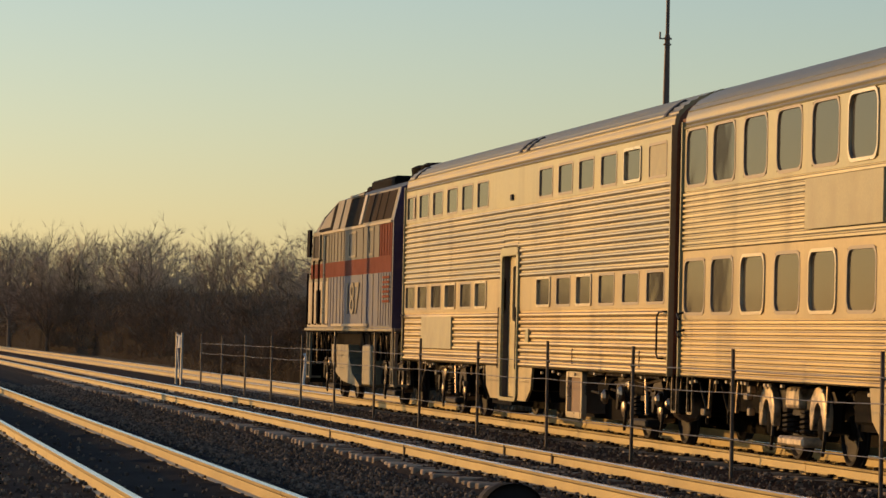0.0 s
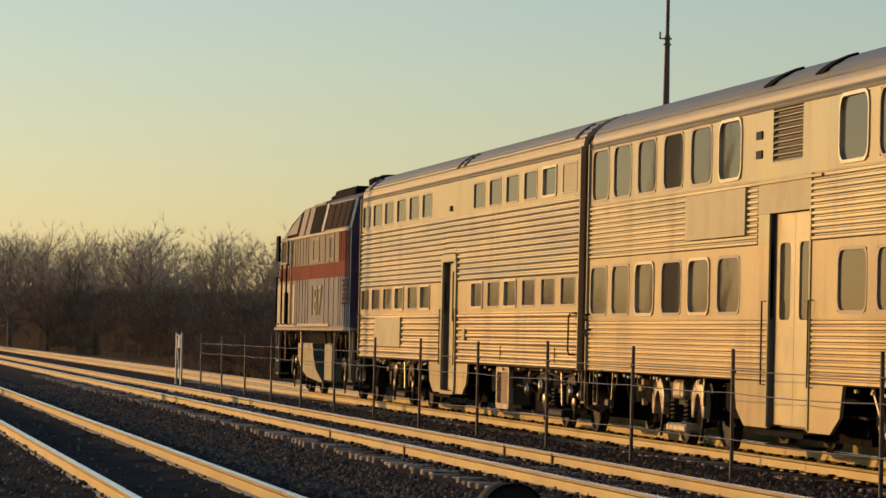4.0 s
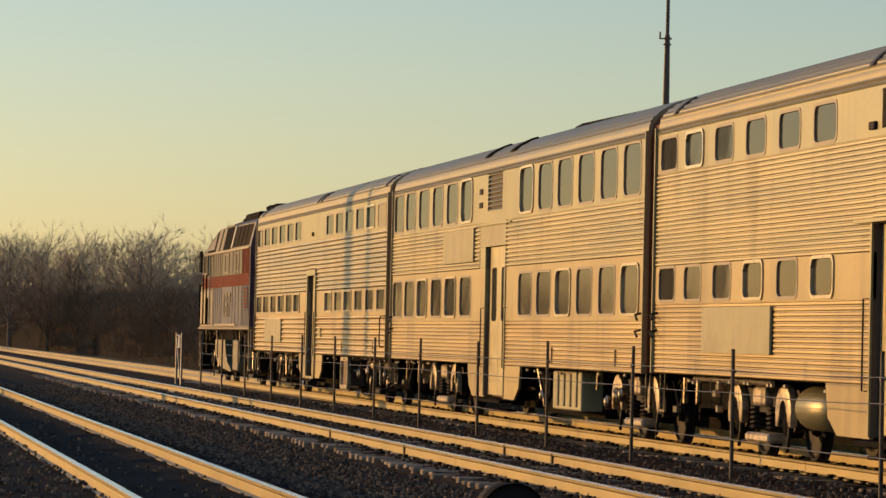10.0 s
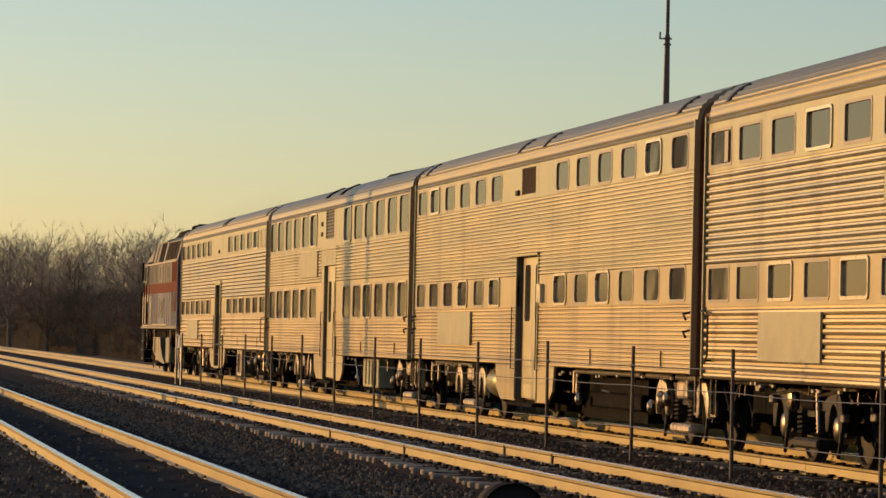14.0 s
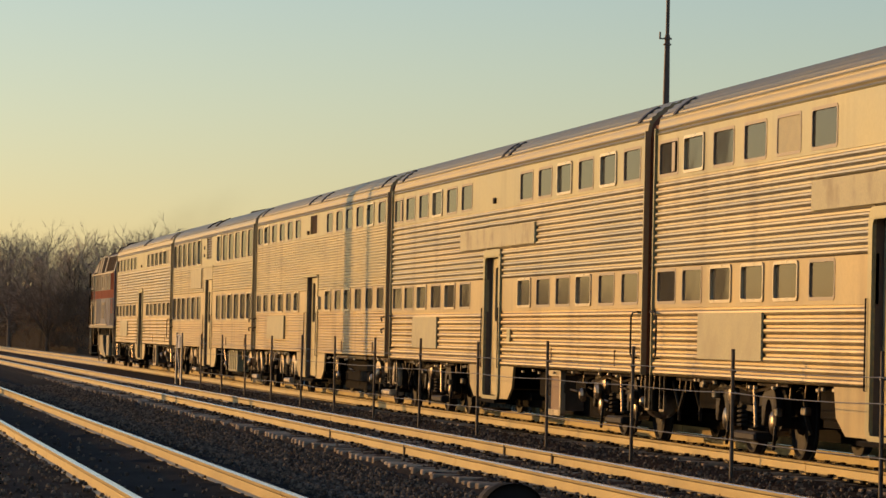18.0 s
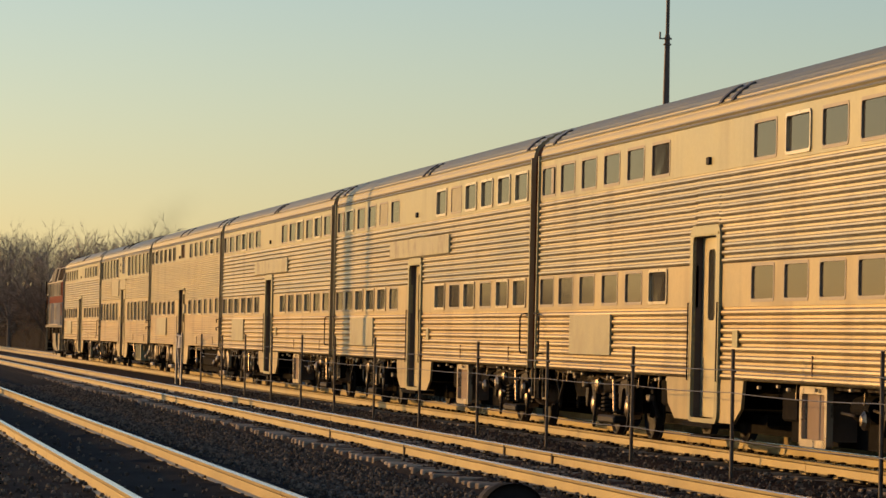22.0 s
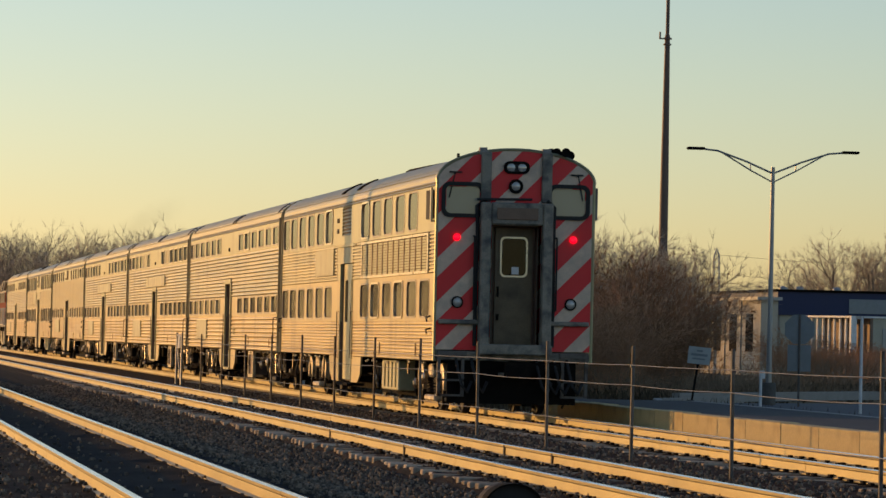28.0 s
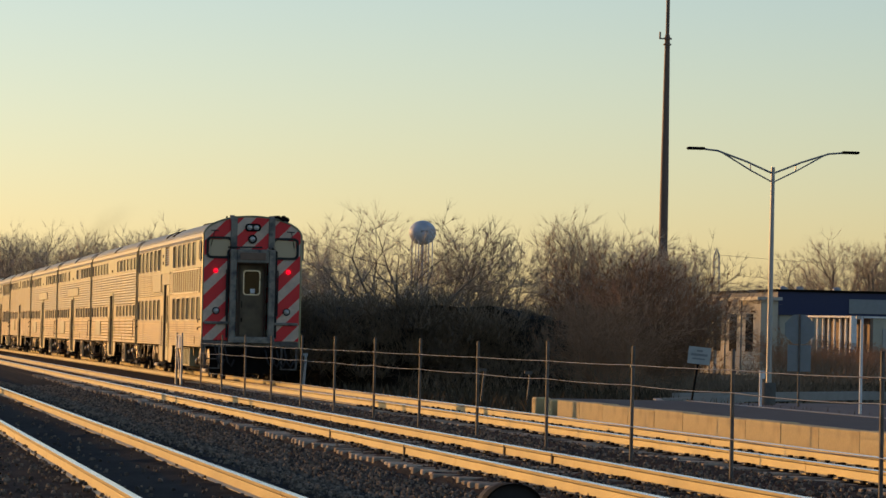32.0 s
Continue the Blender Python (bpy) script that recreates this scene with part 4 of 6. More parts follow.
    for i in range(16):
        a, b = ((y0 + 0.7, k0 - 0.2), (k1 + 0.2, 25.1))[i % 2]
        y, z, x = r.uniform(a, b), r.uniform(0.5, 0.92), -r.uniform(1.24, 1.38)
        s = r.uniform(0.6, 1.3)
        if i % 4 == 0:
            make, name = (lambda y=y, z=z, x=x, s=s: lathe_new((x + 0.05, y, z), (-1, 0, 0), [(0.10 * s, 0), (0.11 * s, 0.05), (0.06 * s, 0.09), (0, 0.1)], 10)), "air_valve"
        elif i % 4 == 1:
            make, name = (lambda y=y, x=x, s=s: tube_new((x, y, 0.97), (x, y + 0.04, 0.97 - 0.16 * s), 0.013, 6)), "drain_pipe"
        elif i % 4 == 2:
            make, name = (lambda y=y, z=z, x=x, s=s: tube_new((x, y, z), (x, y + 0.5 * s, z + 0.02), 0.018, 6)), "brake_pipe"
        else:
            make, name = (lambda y=y, z=z, x=x, s=s: bevelled(x, x + 0.08, y, y + 0.2 * s, z - 0.06, z + 0.04, 0.012)), "cut_out_cock"
        single(car, name, ("gl", tag, i), make, CAST)
    return car


def lathe_new(*a):
    bm = bmesh.new()
    lathe(bm, *a)
    return bm


def tube_new(p, q, r, n=8):
    bm = bmesh.new()
    tube(bm, p, q, r, n=n)
    return bm


def cab_end(car):
    """The flat driving end at y = 0 of the last coach."""
    def face():
        bm = bmesh.new()
        # end sheet in columns, with two window openings and the doorway
        wz0, wz1 = 3.80, 4.36
        cols = [-1.5 + 3.0 * i / 60 for i in range(61)]
        def top(x):
            return 4.45 + 0.6 * math.sqrt(max(0, 1 - (x / HALF) ** 2)) - 0.004
        for a, b in zip(cols, cols[1:]):
            c = (a + b) / 2
            spans = [(1.22, 10)]
            if 0.70 < abs(c) < 1.36:
                spans = [(1.22, wz0 + 0.02), (wz1 - 0.02, 10)]
            elif abs(c) < 0.46:
                spans = [(3.70, 10)]
            for z0, z1 in spans:
                ta, tb = (min(z1, top(a)), min(z1, top(b)))
                v = [bm.verts.new(q) for q in ((a, -0.02, z0), (b, -0.02, z0), (b, -0.02, tb), (a, -0.02, ta), (a, 0.02, z0), (b, 0.02, z0), (b, 0.02, tb), (a, 0.02, ta))]
                for f in ((0, 1, 2, 3), (5, 4, 7, 6), (3, 2, 6, 7), (0, 4, 5, 1), (0, 3, 7, 4), (1, 5, 6, 2)):
                    bm.faces.new([v[i] for i in f])
        bmesh.ops.remove_doubles(bm, verts=bm.verts[:], dist=0.0005)
        return bm
    part("end_sheet", face(), STRIPES, car, "red and white diagonally striped end")
    edge = bmesh.new()
    for i in range(40):
        p, q = roof_pt(180 * i / 40, 0.02), roof_pt(180 * (i + 1) / 40, 0.02)
        tube(edge, (p[0], 0.0, p[1]), (q[0], 0.0, q[1]), 0.035, n=6)
    for s in (-1, 1):
        tube(edge, (s * (HALF + 0.01), 0, 1.0), (s * (HALF + 0.01), 0, 4.47), 0.035, n=6)
    part("edge_moulding", edge, STEEL_FLAT, car)
    for s in (-1, 1):
        c = s * 1.03
        wf = part("end_window", ring_frame([(c + u, 4.09 + v) for u, v in rrect(0.82, 0.68, 0.15)], [(c + u, 4.09 + v) for u, v in rrect(0.67, 0.53, 0.10)], -0.06, 0.03, "y"), RUBBER, car, "black rubber-edged cab window")
        pn = bmesh.new()
        prism(pn, [(c + u, 4.09 + v) for u, v in rrect(0.68, 0.54, 0.10)], -0.012, -0.006)
        part("pane", pn, GLASS_PALE, wf)
        wp = bmesh.new()
        pipe(wp, [(s * 1.18, -0.03, 4.62), (s * 1.20, -0.07, 4.58), (s * 1.30, -0.06, 4.12)], 0.012)
        box(wp, s * 1.18 - 0.12, s * 1.18 + 0.12, -0.06, -0.02, 4.60, 4.63)
        part("wiper", wp, RUBBER, car)
        lamp = bmesh.new()
        lathe(lamp, (s * 1.13, -0.02, 3.37), (0, -1, 0), [(0.07, 0), (0.07, 0.03), (0.05, 0.05), (0, 0.06)], 16)
        part("tail_light", lamp, REDLAMP, car, "lit red tail light", True)
        dl = bmesh.new()
        lathe(dl, (s * 1.10, -0.02, 2.13), (0, -1, 0), [(0.115, 0), (0.115, 0.04), (0.09, 0.05)], 18)
        rim = part("ditch_light", dl, DARK, car, "", True)
        dg = bmesh.new()
        lathe(dg, (s * 1.10, -0.05, 2.13), (0, -1, 0), [(0.095, 0), (0.06, 0.03), (0, 0.04)], 18)
        part("lens", dg, LENS, rim, "", True)
        part("step_bar", bevelled(*sorted((s * 1.46, s * 0.66)), -0.13, -0.02, 1.71, 1.80, 0.02), ENDGREY, car)
        part("collision_post", bevelled(*sorted((s * 0.69, s * 0.49)), -0.10, -0.02, 4.06, 5.02, 0.02), ENDGREY, car, "grey upright post")
        part("door_post", bevelled(*sorted((s * 0.70, s * 0.50)), -0.26, -0.02, 1.16, 4.05, 0.025), ENDGREY, car, "worn grey upright beside the end door")
        # dark gap beside the left door post, drawn as a pipe and mirrored right
        cd = bmesh.new()
        pipe(cd, [(s * 0.755, -0.06, 1.3), (s * 0.755, -0.06, 2.4), (s * 0.74, -0.08, 3.3), (s * 0.75, -0.06, 3.98), (s * 0.60, -0.12, 4.10)], 0.036, 8)
        part("dark_gap_pipe", cd, RUBBER, car, "black pipe drawn for the dark gap beside the end door")
        gi = bmesh.new()
        pipe(gi, [(s * 0.80, -0.02, 2.0), (s * 0.80, -0.12, 2.0), (s * 0.80, -0.12, 3.4), (s * 0.80, -0.02, 3.4)], 0.018)
        part("grab_rail", gi, RUBBER, car)
        part("end_steps", boxes((*sorted((s * 1.46, s * 0.9)), -0.10, 0.3, 1.10, 1.2), (*sorted((s * 1.46, s * 1.40)), -0.08, 0.0, 0.35, 1.1), (*sorted((s * 1.0, s * 0.94)), -0.08, 0.0, 0.35, 1.1),
             (*sorted((s * 1.46, s * 0.94)), -0.08, 0.1, 0.62, 0.66), (*sorted((s * 1.46, s * 0.94)), -0.08, 0.1, 0.33, 0.37)), FENCE, car)
    part("door_lintel", bevelled(-0.50, 0.50, -0.26, -0.02, 3.62, 4.05, 0.03), ENDGREY, car, "worn grey header over the end door")
    part("lintel_pipe", tube_new((-0.78, -0.20, 4.10), (0.28, -0.22, 4.12), 0.025), RUBBER, car)
    part("header_plate", bevelled(-0.40, 0.40, -0.285, -0.262, 3.72, 3.95, 0.01), GRILLE, car, "brown plate over the end door")
    part("buffer_sill", bevelled(-0.72, 0.72, -0.28, 0.1, 1.14, 1.34, 0.02), ENDGREY, car)
    part("end_sill", bevelled(-1.48, 1.48, -0.05, 0.4, 1.02, 1.2, 0.02), ENDGREY, car)
    part("vestibule", boxes((-0.50, -0.44, -0.02, 0.30, 1.34, 3.64), (0.44, 0.50, -0.02, 0.30, 1.34, 3.64), (-0.5, 0.5, -0.02, 0.3, 3.60, 3.66), (-0.5, 0.5, 0.3, 0.33, 1.3, 3.66)), GRILLE, car)
    door = part("end_door", ring_frame([(0.02 + u, 2.98 + v) for u, v in rrect(0.72, 1.18, 0.02)], [(0.02 + u, 3.02 + v) for u, v in rrect(0.46, 0.70, 0.08)], 0.20, 0.25, "y"), ENDDOOR, car, "brown end door with a small window")
    part("door_panel", boxes((-0.34, 0.38, 0.20, 0.25, 1.34, 2.392)), ENDDOOR, door)
    part("window_trim", ring_frame([(0.02 + u, 3.02 + v) for u, v in rrect(0.54, 0.78, 0.10)], [(0.02 + u, 3.02 + v) for u, v in rrect(0.47, 0.71, 0.08)], 0.18, 0.21, "y"), BRIGHT, door, "bright window trim")
    pn = bmesh.new()
    prism(pn, [(0.02 + u, 3.02 + v) for u, v in rrect(0.48, 0.72, 0.08)], 0.222, 0.228)
    part("pane", pn, GLASS_DARK, door)
    part("paper_notice", boxes((-0.02, 0.12, 0.195, 0.199, 2.69, 2.83)), WHITE, door)
    part("handle", boxes((-0.29, -0.27, 0.14, 0.2, 2.25, 2.45)), DARK, door)
    part("latch", boxes((-0.30, -0.26, 0.15, 0.2, 1.8, 1.92)), DARK, door)
    hl = part("headlight", ring_frame([(u, 4.73 + v) for u, v in rrect(0.50, 0.24, 0.11)], [(u, 4.73 + v) for u, v in rrect(0.40, 0.15, 0.07)], -0.07, -0.02, "y"), DARK, car)
    part("headlight_back", boxes((-0.2, 0.2, -0.03, -0.022, 4.65, 4.81)), RUBBER, hl)
    for x in (-0.11, 0.11):
        b = bmesh.new()
        lathe(b, (x, -0.03, 4.73), (0, -1, 0), [(0.085, 0), (0.08, 0.02), (0.04, 0.03), (0, 0.033)], 14)
        part("lens", b, LENS, hl, "", True)
    b = bmesh.new()
    lathe(b, (-0.01, -0.02, 4.37), (0, -1, 0), [(0.14, 0), (0.14, 0.05), (0.11, 0.05), (0.10, 0.03), (0.05, 0.05), (0, 0.06)], 18)
    sg = part("signal_light", b, DARK, car, "dark round warning light", True)
    b = bmesh.new()
    lathe(b, (-0.01, -0.045, 4.37), (0, -1, 0), [(0.10, 0), (0.06, 0.03), (0, 0.04)], 16)
    part("lens", b, LENS, sg, "", True)
    hn = bmesh.new()
    for x, a in ((0.78, 0.35), (0.93, 0.5), (1.05, 0.3)):
        lathe(hn, (x, 0.35, 5.02 - 0.3 * max(0, x - 0.9)), (0, -1, 0.05), [(0.03, 0), (0.04, a * 0.6), (0.09, a), (0.09, a + 0.02), (0, a)], 12)
    box(hn, 0.66, 1.12, 0.3, 0.45, 4.86, 5.02)
    lathe(hn, (0.72, 0.2, 5.03), (0, 0, 1), [(0.1, -0.04), (0.1, 0.08), (0.0, 0.1)], 10)
    part("air_horn", hn, DARK, car, "black cluster of air horns", True)
    part("roof_bracket", boxes((-0.72, -0.58, -0.05, 0.1, 4.96, 5.10), (0.5, 0.66, -0.05, 0.1, 4.98, 5.10)), KERB, car)
    cp = boxes((-0.16, 0.16, -0.55, 0.3, 0.76, 0.98), (-0.24, 0.24, -0.72, -0.5, 0.72, 1.0))
    part("coupler", cp, DARK, car)
    for x in (-1.1, -0.8, 0.45, 0.62, 0.8, 1.05):
        hz = bmesh.new()
        pipe(hz, [(x, -0.05, 1.05), (x, -0.22, 0.9), (x + 0.08, -0.28, 0.55), (x + 0.2, -0.2, 0.42), (x + 0.3, -0.1, 0.62)], 0.032)
        part("hose", hz, RUBBER, car)
    # added black sheet in place of the shade below the end sill
    part("pilot_fill", boxes((-1.25, 1.25, 0.06, 0.12, 0.20, 1.05)), DARK, car)
    part("pilot_box", bevelled(0.3, 0.9, -0.2, 0.1, 0.72, 1.0, 0.03), DARK, car)
    part("white_stripe", boxes((-0.28, 0.24, -0.06, -0.055, 0.72, 0.80)), ENDGREY, car)
    # side grille and cab side window of this coach
    g = bmesh.new()
    for i in range(12):
        z = 2.74 + i * 0.056
        prism(g, [(-HALF - 0.03, z), (-HALF + 0.01, z + 0.03), (-HALF + 0.01, z + 0.052), (-HALF - 0.03, z + 0.04)], 0.95, 10.3)
    part("side_louvre", g, STEEL_FLAT, car, "long louvred grille panel")
    part("louvre_frame", boxes((-HALF - 0.045, -HALF, 0.82, 10.42, 2.685, 2.735), (-HALF - 0.045, -HALF, 0.82, 10.42, 3.42, 3.47), (-HALF - 0.045, -HALF, 0.82, 0.94, 2.735, 3.42), (-HALF - 0.045, -HALF, 10.32, 10.42, 2.735, 3.42)), BRIGHT, car)
    for i in range(1, 12):
        y = 0.95 + i * 9.35 / 12
        part("grille_bar", boxes((-HALF - 0.042, -HALF - 0.02, y - 0.035, y + 0.035, 2.736, 3.419)), GRILLE, car)
    part("grille_backing", boxes((-HALF + 0.012, -HALF + 0.03, 0.8, 10.46, 2.69, 3.48)), GRILLE, car)
    part("corner_sheet", ribbed(0.03, 0.80, 2.685, 3.485, 0.072, 0.016, "flat"), STEEL, car)
    part("cab_side_window", boxes((-HALF - 0.05, -HALF + 0.01, 0.40, 1.15, 3.73, 4.28)), RUBBER, car, "dark sliding cab side window")
    part("mirror_frame", boxes((-HALF - 0.09, -HALF - 0.05, 0.30, 0.38, 3.70, 4.32), (-HALF - 0.09, -HALF - 0.0, 0.28, 0.36, 3.66, 3.70)), BRIGHT, car)
    part("far_mirror", boxes((HALF, HALF + 0.10, 0.05, 0.12, 3.76, 4.38)), ENDGREY, car)
    # aerials and small gear on the roof
    ra = bmesh.new()
    tube(ra, (-0.3, 5.2, 5.02), (-0.3, 5.2, 5.22), 0.03, n=6)
    box(ra, -0.4, -0.2, 4.9, 5.4, 5.02, 5.08)
    tube(ra, (-0.35, 2.2, 5.0), (-0.35, 2.2, 5.14), 0.05, n=8)
    box(ra, -0.5, -0.25, 1.6, 2.4, 5.0, 5.08)
    part("roof_aerial", ra, DARK, car)


def painted_word(text, size, y, z, x, material, parent, name="number"):
    """Raised lettering on the near side, read from the left."""
    cu = bpy.data.curves.new(name, "FONT")
    cu.body, cu.size, cu.extrude = text, size, 0.004
    tmp = bpy.data.objects.new(name, cu)
    me = bpy.data.meshes.new_from_object(tmp)
    bpy.data.objects.remove(tmp)
    me.materials.clear()
    me.materials.append(material)
    return again(name, me, parent, AT((x, y, z)) @ pose(0, 0, 0, 90, 0, -90) @ Matrix.Diagonal((1.55, 1, 1, 1)))


def locomotive():
    """The engine at the far end, its blunt rear at y = 0.35 and its sloped cab at y = 17."""
    loco = thing("diesel_locomotive", "blue, red and silver diesel locomotive with a sloped cab", "locomotive")
    HW, ROOF, EAVE, SILL = 1.5, 4.84, 3.86, 1.62
    SECS = ((1.66, EAVE, ROOF), (11.6, EAVE, ROOF), (14.3, 3.85, 4.40), (15.0, 3.83, 4.16))

    def shoulder(y):
        """Heights of the eave and of the roof's edge at y."""
        ys = [c[0] for c in SECS]
        return float(np.interp(y, ys, [c[1] for c in SECS])), float(np.interp(y, ys, [c[2] for c in SECS])) - 0.04

    def slope_panel(y0, y1, u0, u1, out, thick=0.03):
        """A plate laid on the steep shoulder; u from 0 at the eave to 1 at the kink below the roof."""
        bm = bmesh.new()
        rows = []
        for y in (y0, y1):
            e, r = shoulder(y)
            d = Vector((0.15, 0, 0.72 * (r - e)))
            nrm = Vector((-d.z, 0, d.x)).normalized()
            for u in (u0, u1):
                p = Vector((-HW, y, e)) + d * u
                rows.append([bm.verts.new(p + nrm * out), bm.verts.new(p + nrm * (out - thick))])
        (a, a2), (b, b2), (c, c2), (d_, d2) = rows
        for f in ((a, b, d_, c), (a2, c2, d2, b2), (a, a2, b2, b), (c, d_, d2, c2), (a, c, c2, a2), (b, b2, d2, d_)):
            bm.faces.new(f)
        return bm

    def hull(secs):
        """Sections (y, eave, roof, floor) joined along the body."""
        bm = bmesh.new()
        rings = []
        for y, e, r, z0 in secs:
            rings.append([bm.verts.new(p) for p in ((-HW, y, z0), (HW, y, z0), (HW, y, e), (HW - 0.15, y, e + 0.72 * (r - 0.04 - e)), (0.55, y, r - 0.01), (0.3, y, r), (-0.3, y, r), (-0.55, y, r - 0.01), (-HW + 0.15, y, e + 0.72 * (r - 0.04 - e)), (-HW, y, e))])
        for p, q in zip(rings, rings[1:]):
            for i in range(10):
                j = (i + 1) % 10
                bm.faces.new((p[i], p[j], q[j], q[i]))
        bm.faces.new(rings[0][::-1])
        bm.faces.new(rings[-1])
        return bm
    part("rear_bulkhead", hull([(1.52, EAVE, ROOF, SILL), (1.66, EAVE, ROOF, SILL)]), LBLUE, loco, "deep blue rear end")
    part("engine_hood", hull([(1.662, EAVE, ROOF, SILL), (11.6, EAVE, ROOF, SILL)]), LSILV, loco, "silver-grey car body")
    cab = part("cab", hull([(11.602, EAVE, ROOF, SILL), (14.3, 3.85, 4.40, SILL), (15.0, 3.83, 4.16, SILL), (15.3, 3.2, 3.24, SILL), (15.7, 2.75, 2.8, SILL), (15.9, 2.3, 2.34, SILL)]), LSILV, loco, "silver cab with a sloping roof and blunt nose")

    def sheet(y0, y1, z0, z1, out=0.012):
        return boxes((-HW - out, -HW + 0.001, y0, y1, z0, z1))
    part("lower_side", sheet(1.68, 11.9, SILL + 0.02, 2.78), LBLUE2, loco, "faded blue lower side")
    part("red_band", sheet(3.5, 15.3, 2.782, 3.12), LRED, loco, "red band along the side")
    part("upper_side", sheet(3.5, 13.2, 3.122, 3.80), LUP, loco, "dull blue-grey upper side")
    part("red_flash", sheet(1.68, 3.498, 2.782, 3.80), LRED, loco, "tall red flash at the rear")
    part("nose_side", sheet(11.92, 15.7, SILL + 0.02, 2.70), LBUFF, loco, "buff lower nose side")
    part("eave_strip", boxes((-HW - 0.04, -HW + 0.001, 1.68, 14.6, 3.803, 3.853)), LBUFF, loco, "pale drip strip under the eave")
    # upright stiffeners, close together at both ends of the body
    for y in (1.9, 2.3, 2.7, 3.1, 3.45, 4.3, 5.2, 6.0, 9.2, 9.7, 10.3, 10.9, 11.4, 11.85, 12.4, 12.9):
        up = LRED if y < 3.4 else LUP
        lo = LBLUE2 if y < 11.6 else LBUFF
        part("side_rib", boxes((-HW - 0.026, -HW - 0.013, y, y + 0.09, SILL + 0.05, 2.78)), lo, loco)
        part("side_rib", boxes((-HW - 0.026, -HW - 0.013, y, y + 0.09, 3.13, 3.79)), up, loco)
    for y0, y1 in ((4.4, 5.1), (7.1, 8.3)):
        part("engine_door", ring_frame([((y0 + y1) / 2 + u, 3.46 + v) for u, v in rrect(y1 - y0, 0.58, 0.05)], [((y0 + y1) / 2 + u, 3.46 + v) for u, v in rrect(y1 - y0 - 0.16, 0.48, 0.04)], -HW - 0.03, -HW - 0.013), LSILV, loco, "silver frame of an engine room door")
    # the number
    painted_word("187", 1.0, 8.7, 1.93, -HW - 0.04, LSILV, loco)
    for k in range(6):
        part("stripe_bar", boxes((-HW - 0.046, -HW - 0.036, 1.75, 2.7, 2.15 + 0.1 * k, 2.20 + 0.1 * k)), LRED, loco)
    part("sill_stripe", boxes((-HW - 0.052, -HW - 0.036, 4.9, 11.0, 1.65, 1.71)), LBUFF, loco)
    # screens on the sloped shoulder, and black plates for the shade in the air intakes
    part("roof_screen", slope_panel(2.0, 6.2, 0.06, 0.94, 0.012), LSCREEN, loco, "brown screened radiator grille")
    for k in range(1, 4):
        part("screen_bar", slope_panel(2.0 + k * 1.05, 2.09 + k * 1.05, 0.06, 0.94, 0.022, 0.009), DARK, loco)
    part("shoulder_rib", slope_panel(6.35, 6.75, 0.02, 0.98, 0.035), LBUFF, loco, "pale frame between the intakes")
    part("roof_intake", slope_panel(7.0, 9.2, 0.02, 0.97, 0.012), DARK, loco, "black plate for the shade in an air intake")
    part("intake_hood", slope_panel(6.95, 9.25, 0.985, 1.06, 0.05), LSILV, loco)
    part("roof_intake", slope_panel(11.5, 14.0, 0.02, 0.94, 0.012), DARK, loco, "black plate for the shade in an air intake")
    part("shoulder_rib", slope_panel(10.2, 10.7, 0.02, 0.98, 0.030), LSILV, loco)
    hs_ = bmesh.new()
    def slope(x, y):
        """Height of the upper roof slope."""
        e, r = shoulder(y)
        k = e + 0.72 * (r - e)
        return k + (r + 0.03 - k) * (HW - 0.15 + x) / 0.80
    v = [hs_.verts.new((x, y, slope(x, y) + h)) for h in (0.03, -0.04) for x, y in ((-1.12, 11.0), (-0.62, 11.0), (-0.62, 13.2), (-1.12, 13.2))]
    for f in ((0, 1, 2, 3), (7, 6, 5, 4), (0, 4, 5, 1), (1, 5, 6, 2), (2, 6, 7, 3), (3, 7, 4, 0)):
        hs_.faces.new([v[i] for i in f])
    part("roof_hatch", hs_, LRED, loco, "dark red hatch on the sloping cab roof")
    part("exhaust_housing", bevelled(-0.62, 0.62, 7.6, 11.4, ROOF - 0.12, 5.02, 0.05), DARK, loco, "black exhaust housing on the roof")
    part("stack_step", bevelled(-0.62, 0.62, 11.42, 12.2, ROOF - 0.36, 4.92, 0.05), DARK, loco)
    for y in (1.1, 2.4):
        bm = bmesh.new()
        lathe(bm, (-0.3, y + 0.7, ROOF - 0.05), (0, 0, 1), [(0.6, 0), (0.62, 0.2), (0.5, 0.26), (0.1, 0.26), (0, 0.26)], 20)
        part("cooling_fan", bm, DARK, loco, "", True)
    part("cab_window", boxes((-HW - 0.025, -HW + 0.01, 13.5, 14.6, 3.24, 3.80)), RUBBER, cab, "dark side window")
    # a black plate stands in for the shade in the doorway
    part("cab_door", boxes((-HW - 0.045, -HW - 0.013, 13.3, 13.9, SILL + 0.1, 2.5)), DARK, cab, "black plate for the shade in the open cab doorway")
    part("mirror", boxes((-HW - 0.12, -HW - 0.06, 14.75, 15.25, 3.3, 3.95)), DARK, cab, "black side mirror")
    part("mirror_arm", boxes((-HW - 0.06, -HW, 14.85, 14.9, 3.55, 3.60), (-HW - 0.06, -HW, 14.85, 14.9, 3.78, 3.82)), DARK, cab)
    part("window_frame", ring_frame([(14.05 + u, 3.52 + v) for u, v in rrect(1.3, 0.70, 0.06)], [(14.05 + u, 3.52 + v) for u, v in rrect(1.06, 0.52, 0.05)], -HW - 0.05, -HW - 0.012), LSILV, cab)
    for y, z1 in ((12.1, 3.75), (13.1, 3.2), (14.1, 3.2), (15.2, 2.9)):
        gr = bmesh.new()
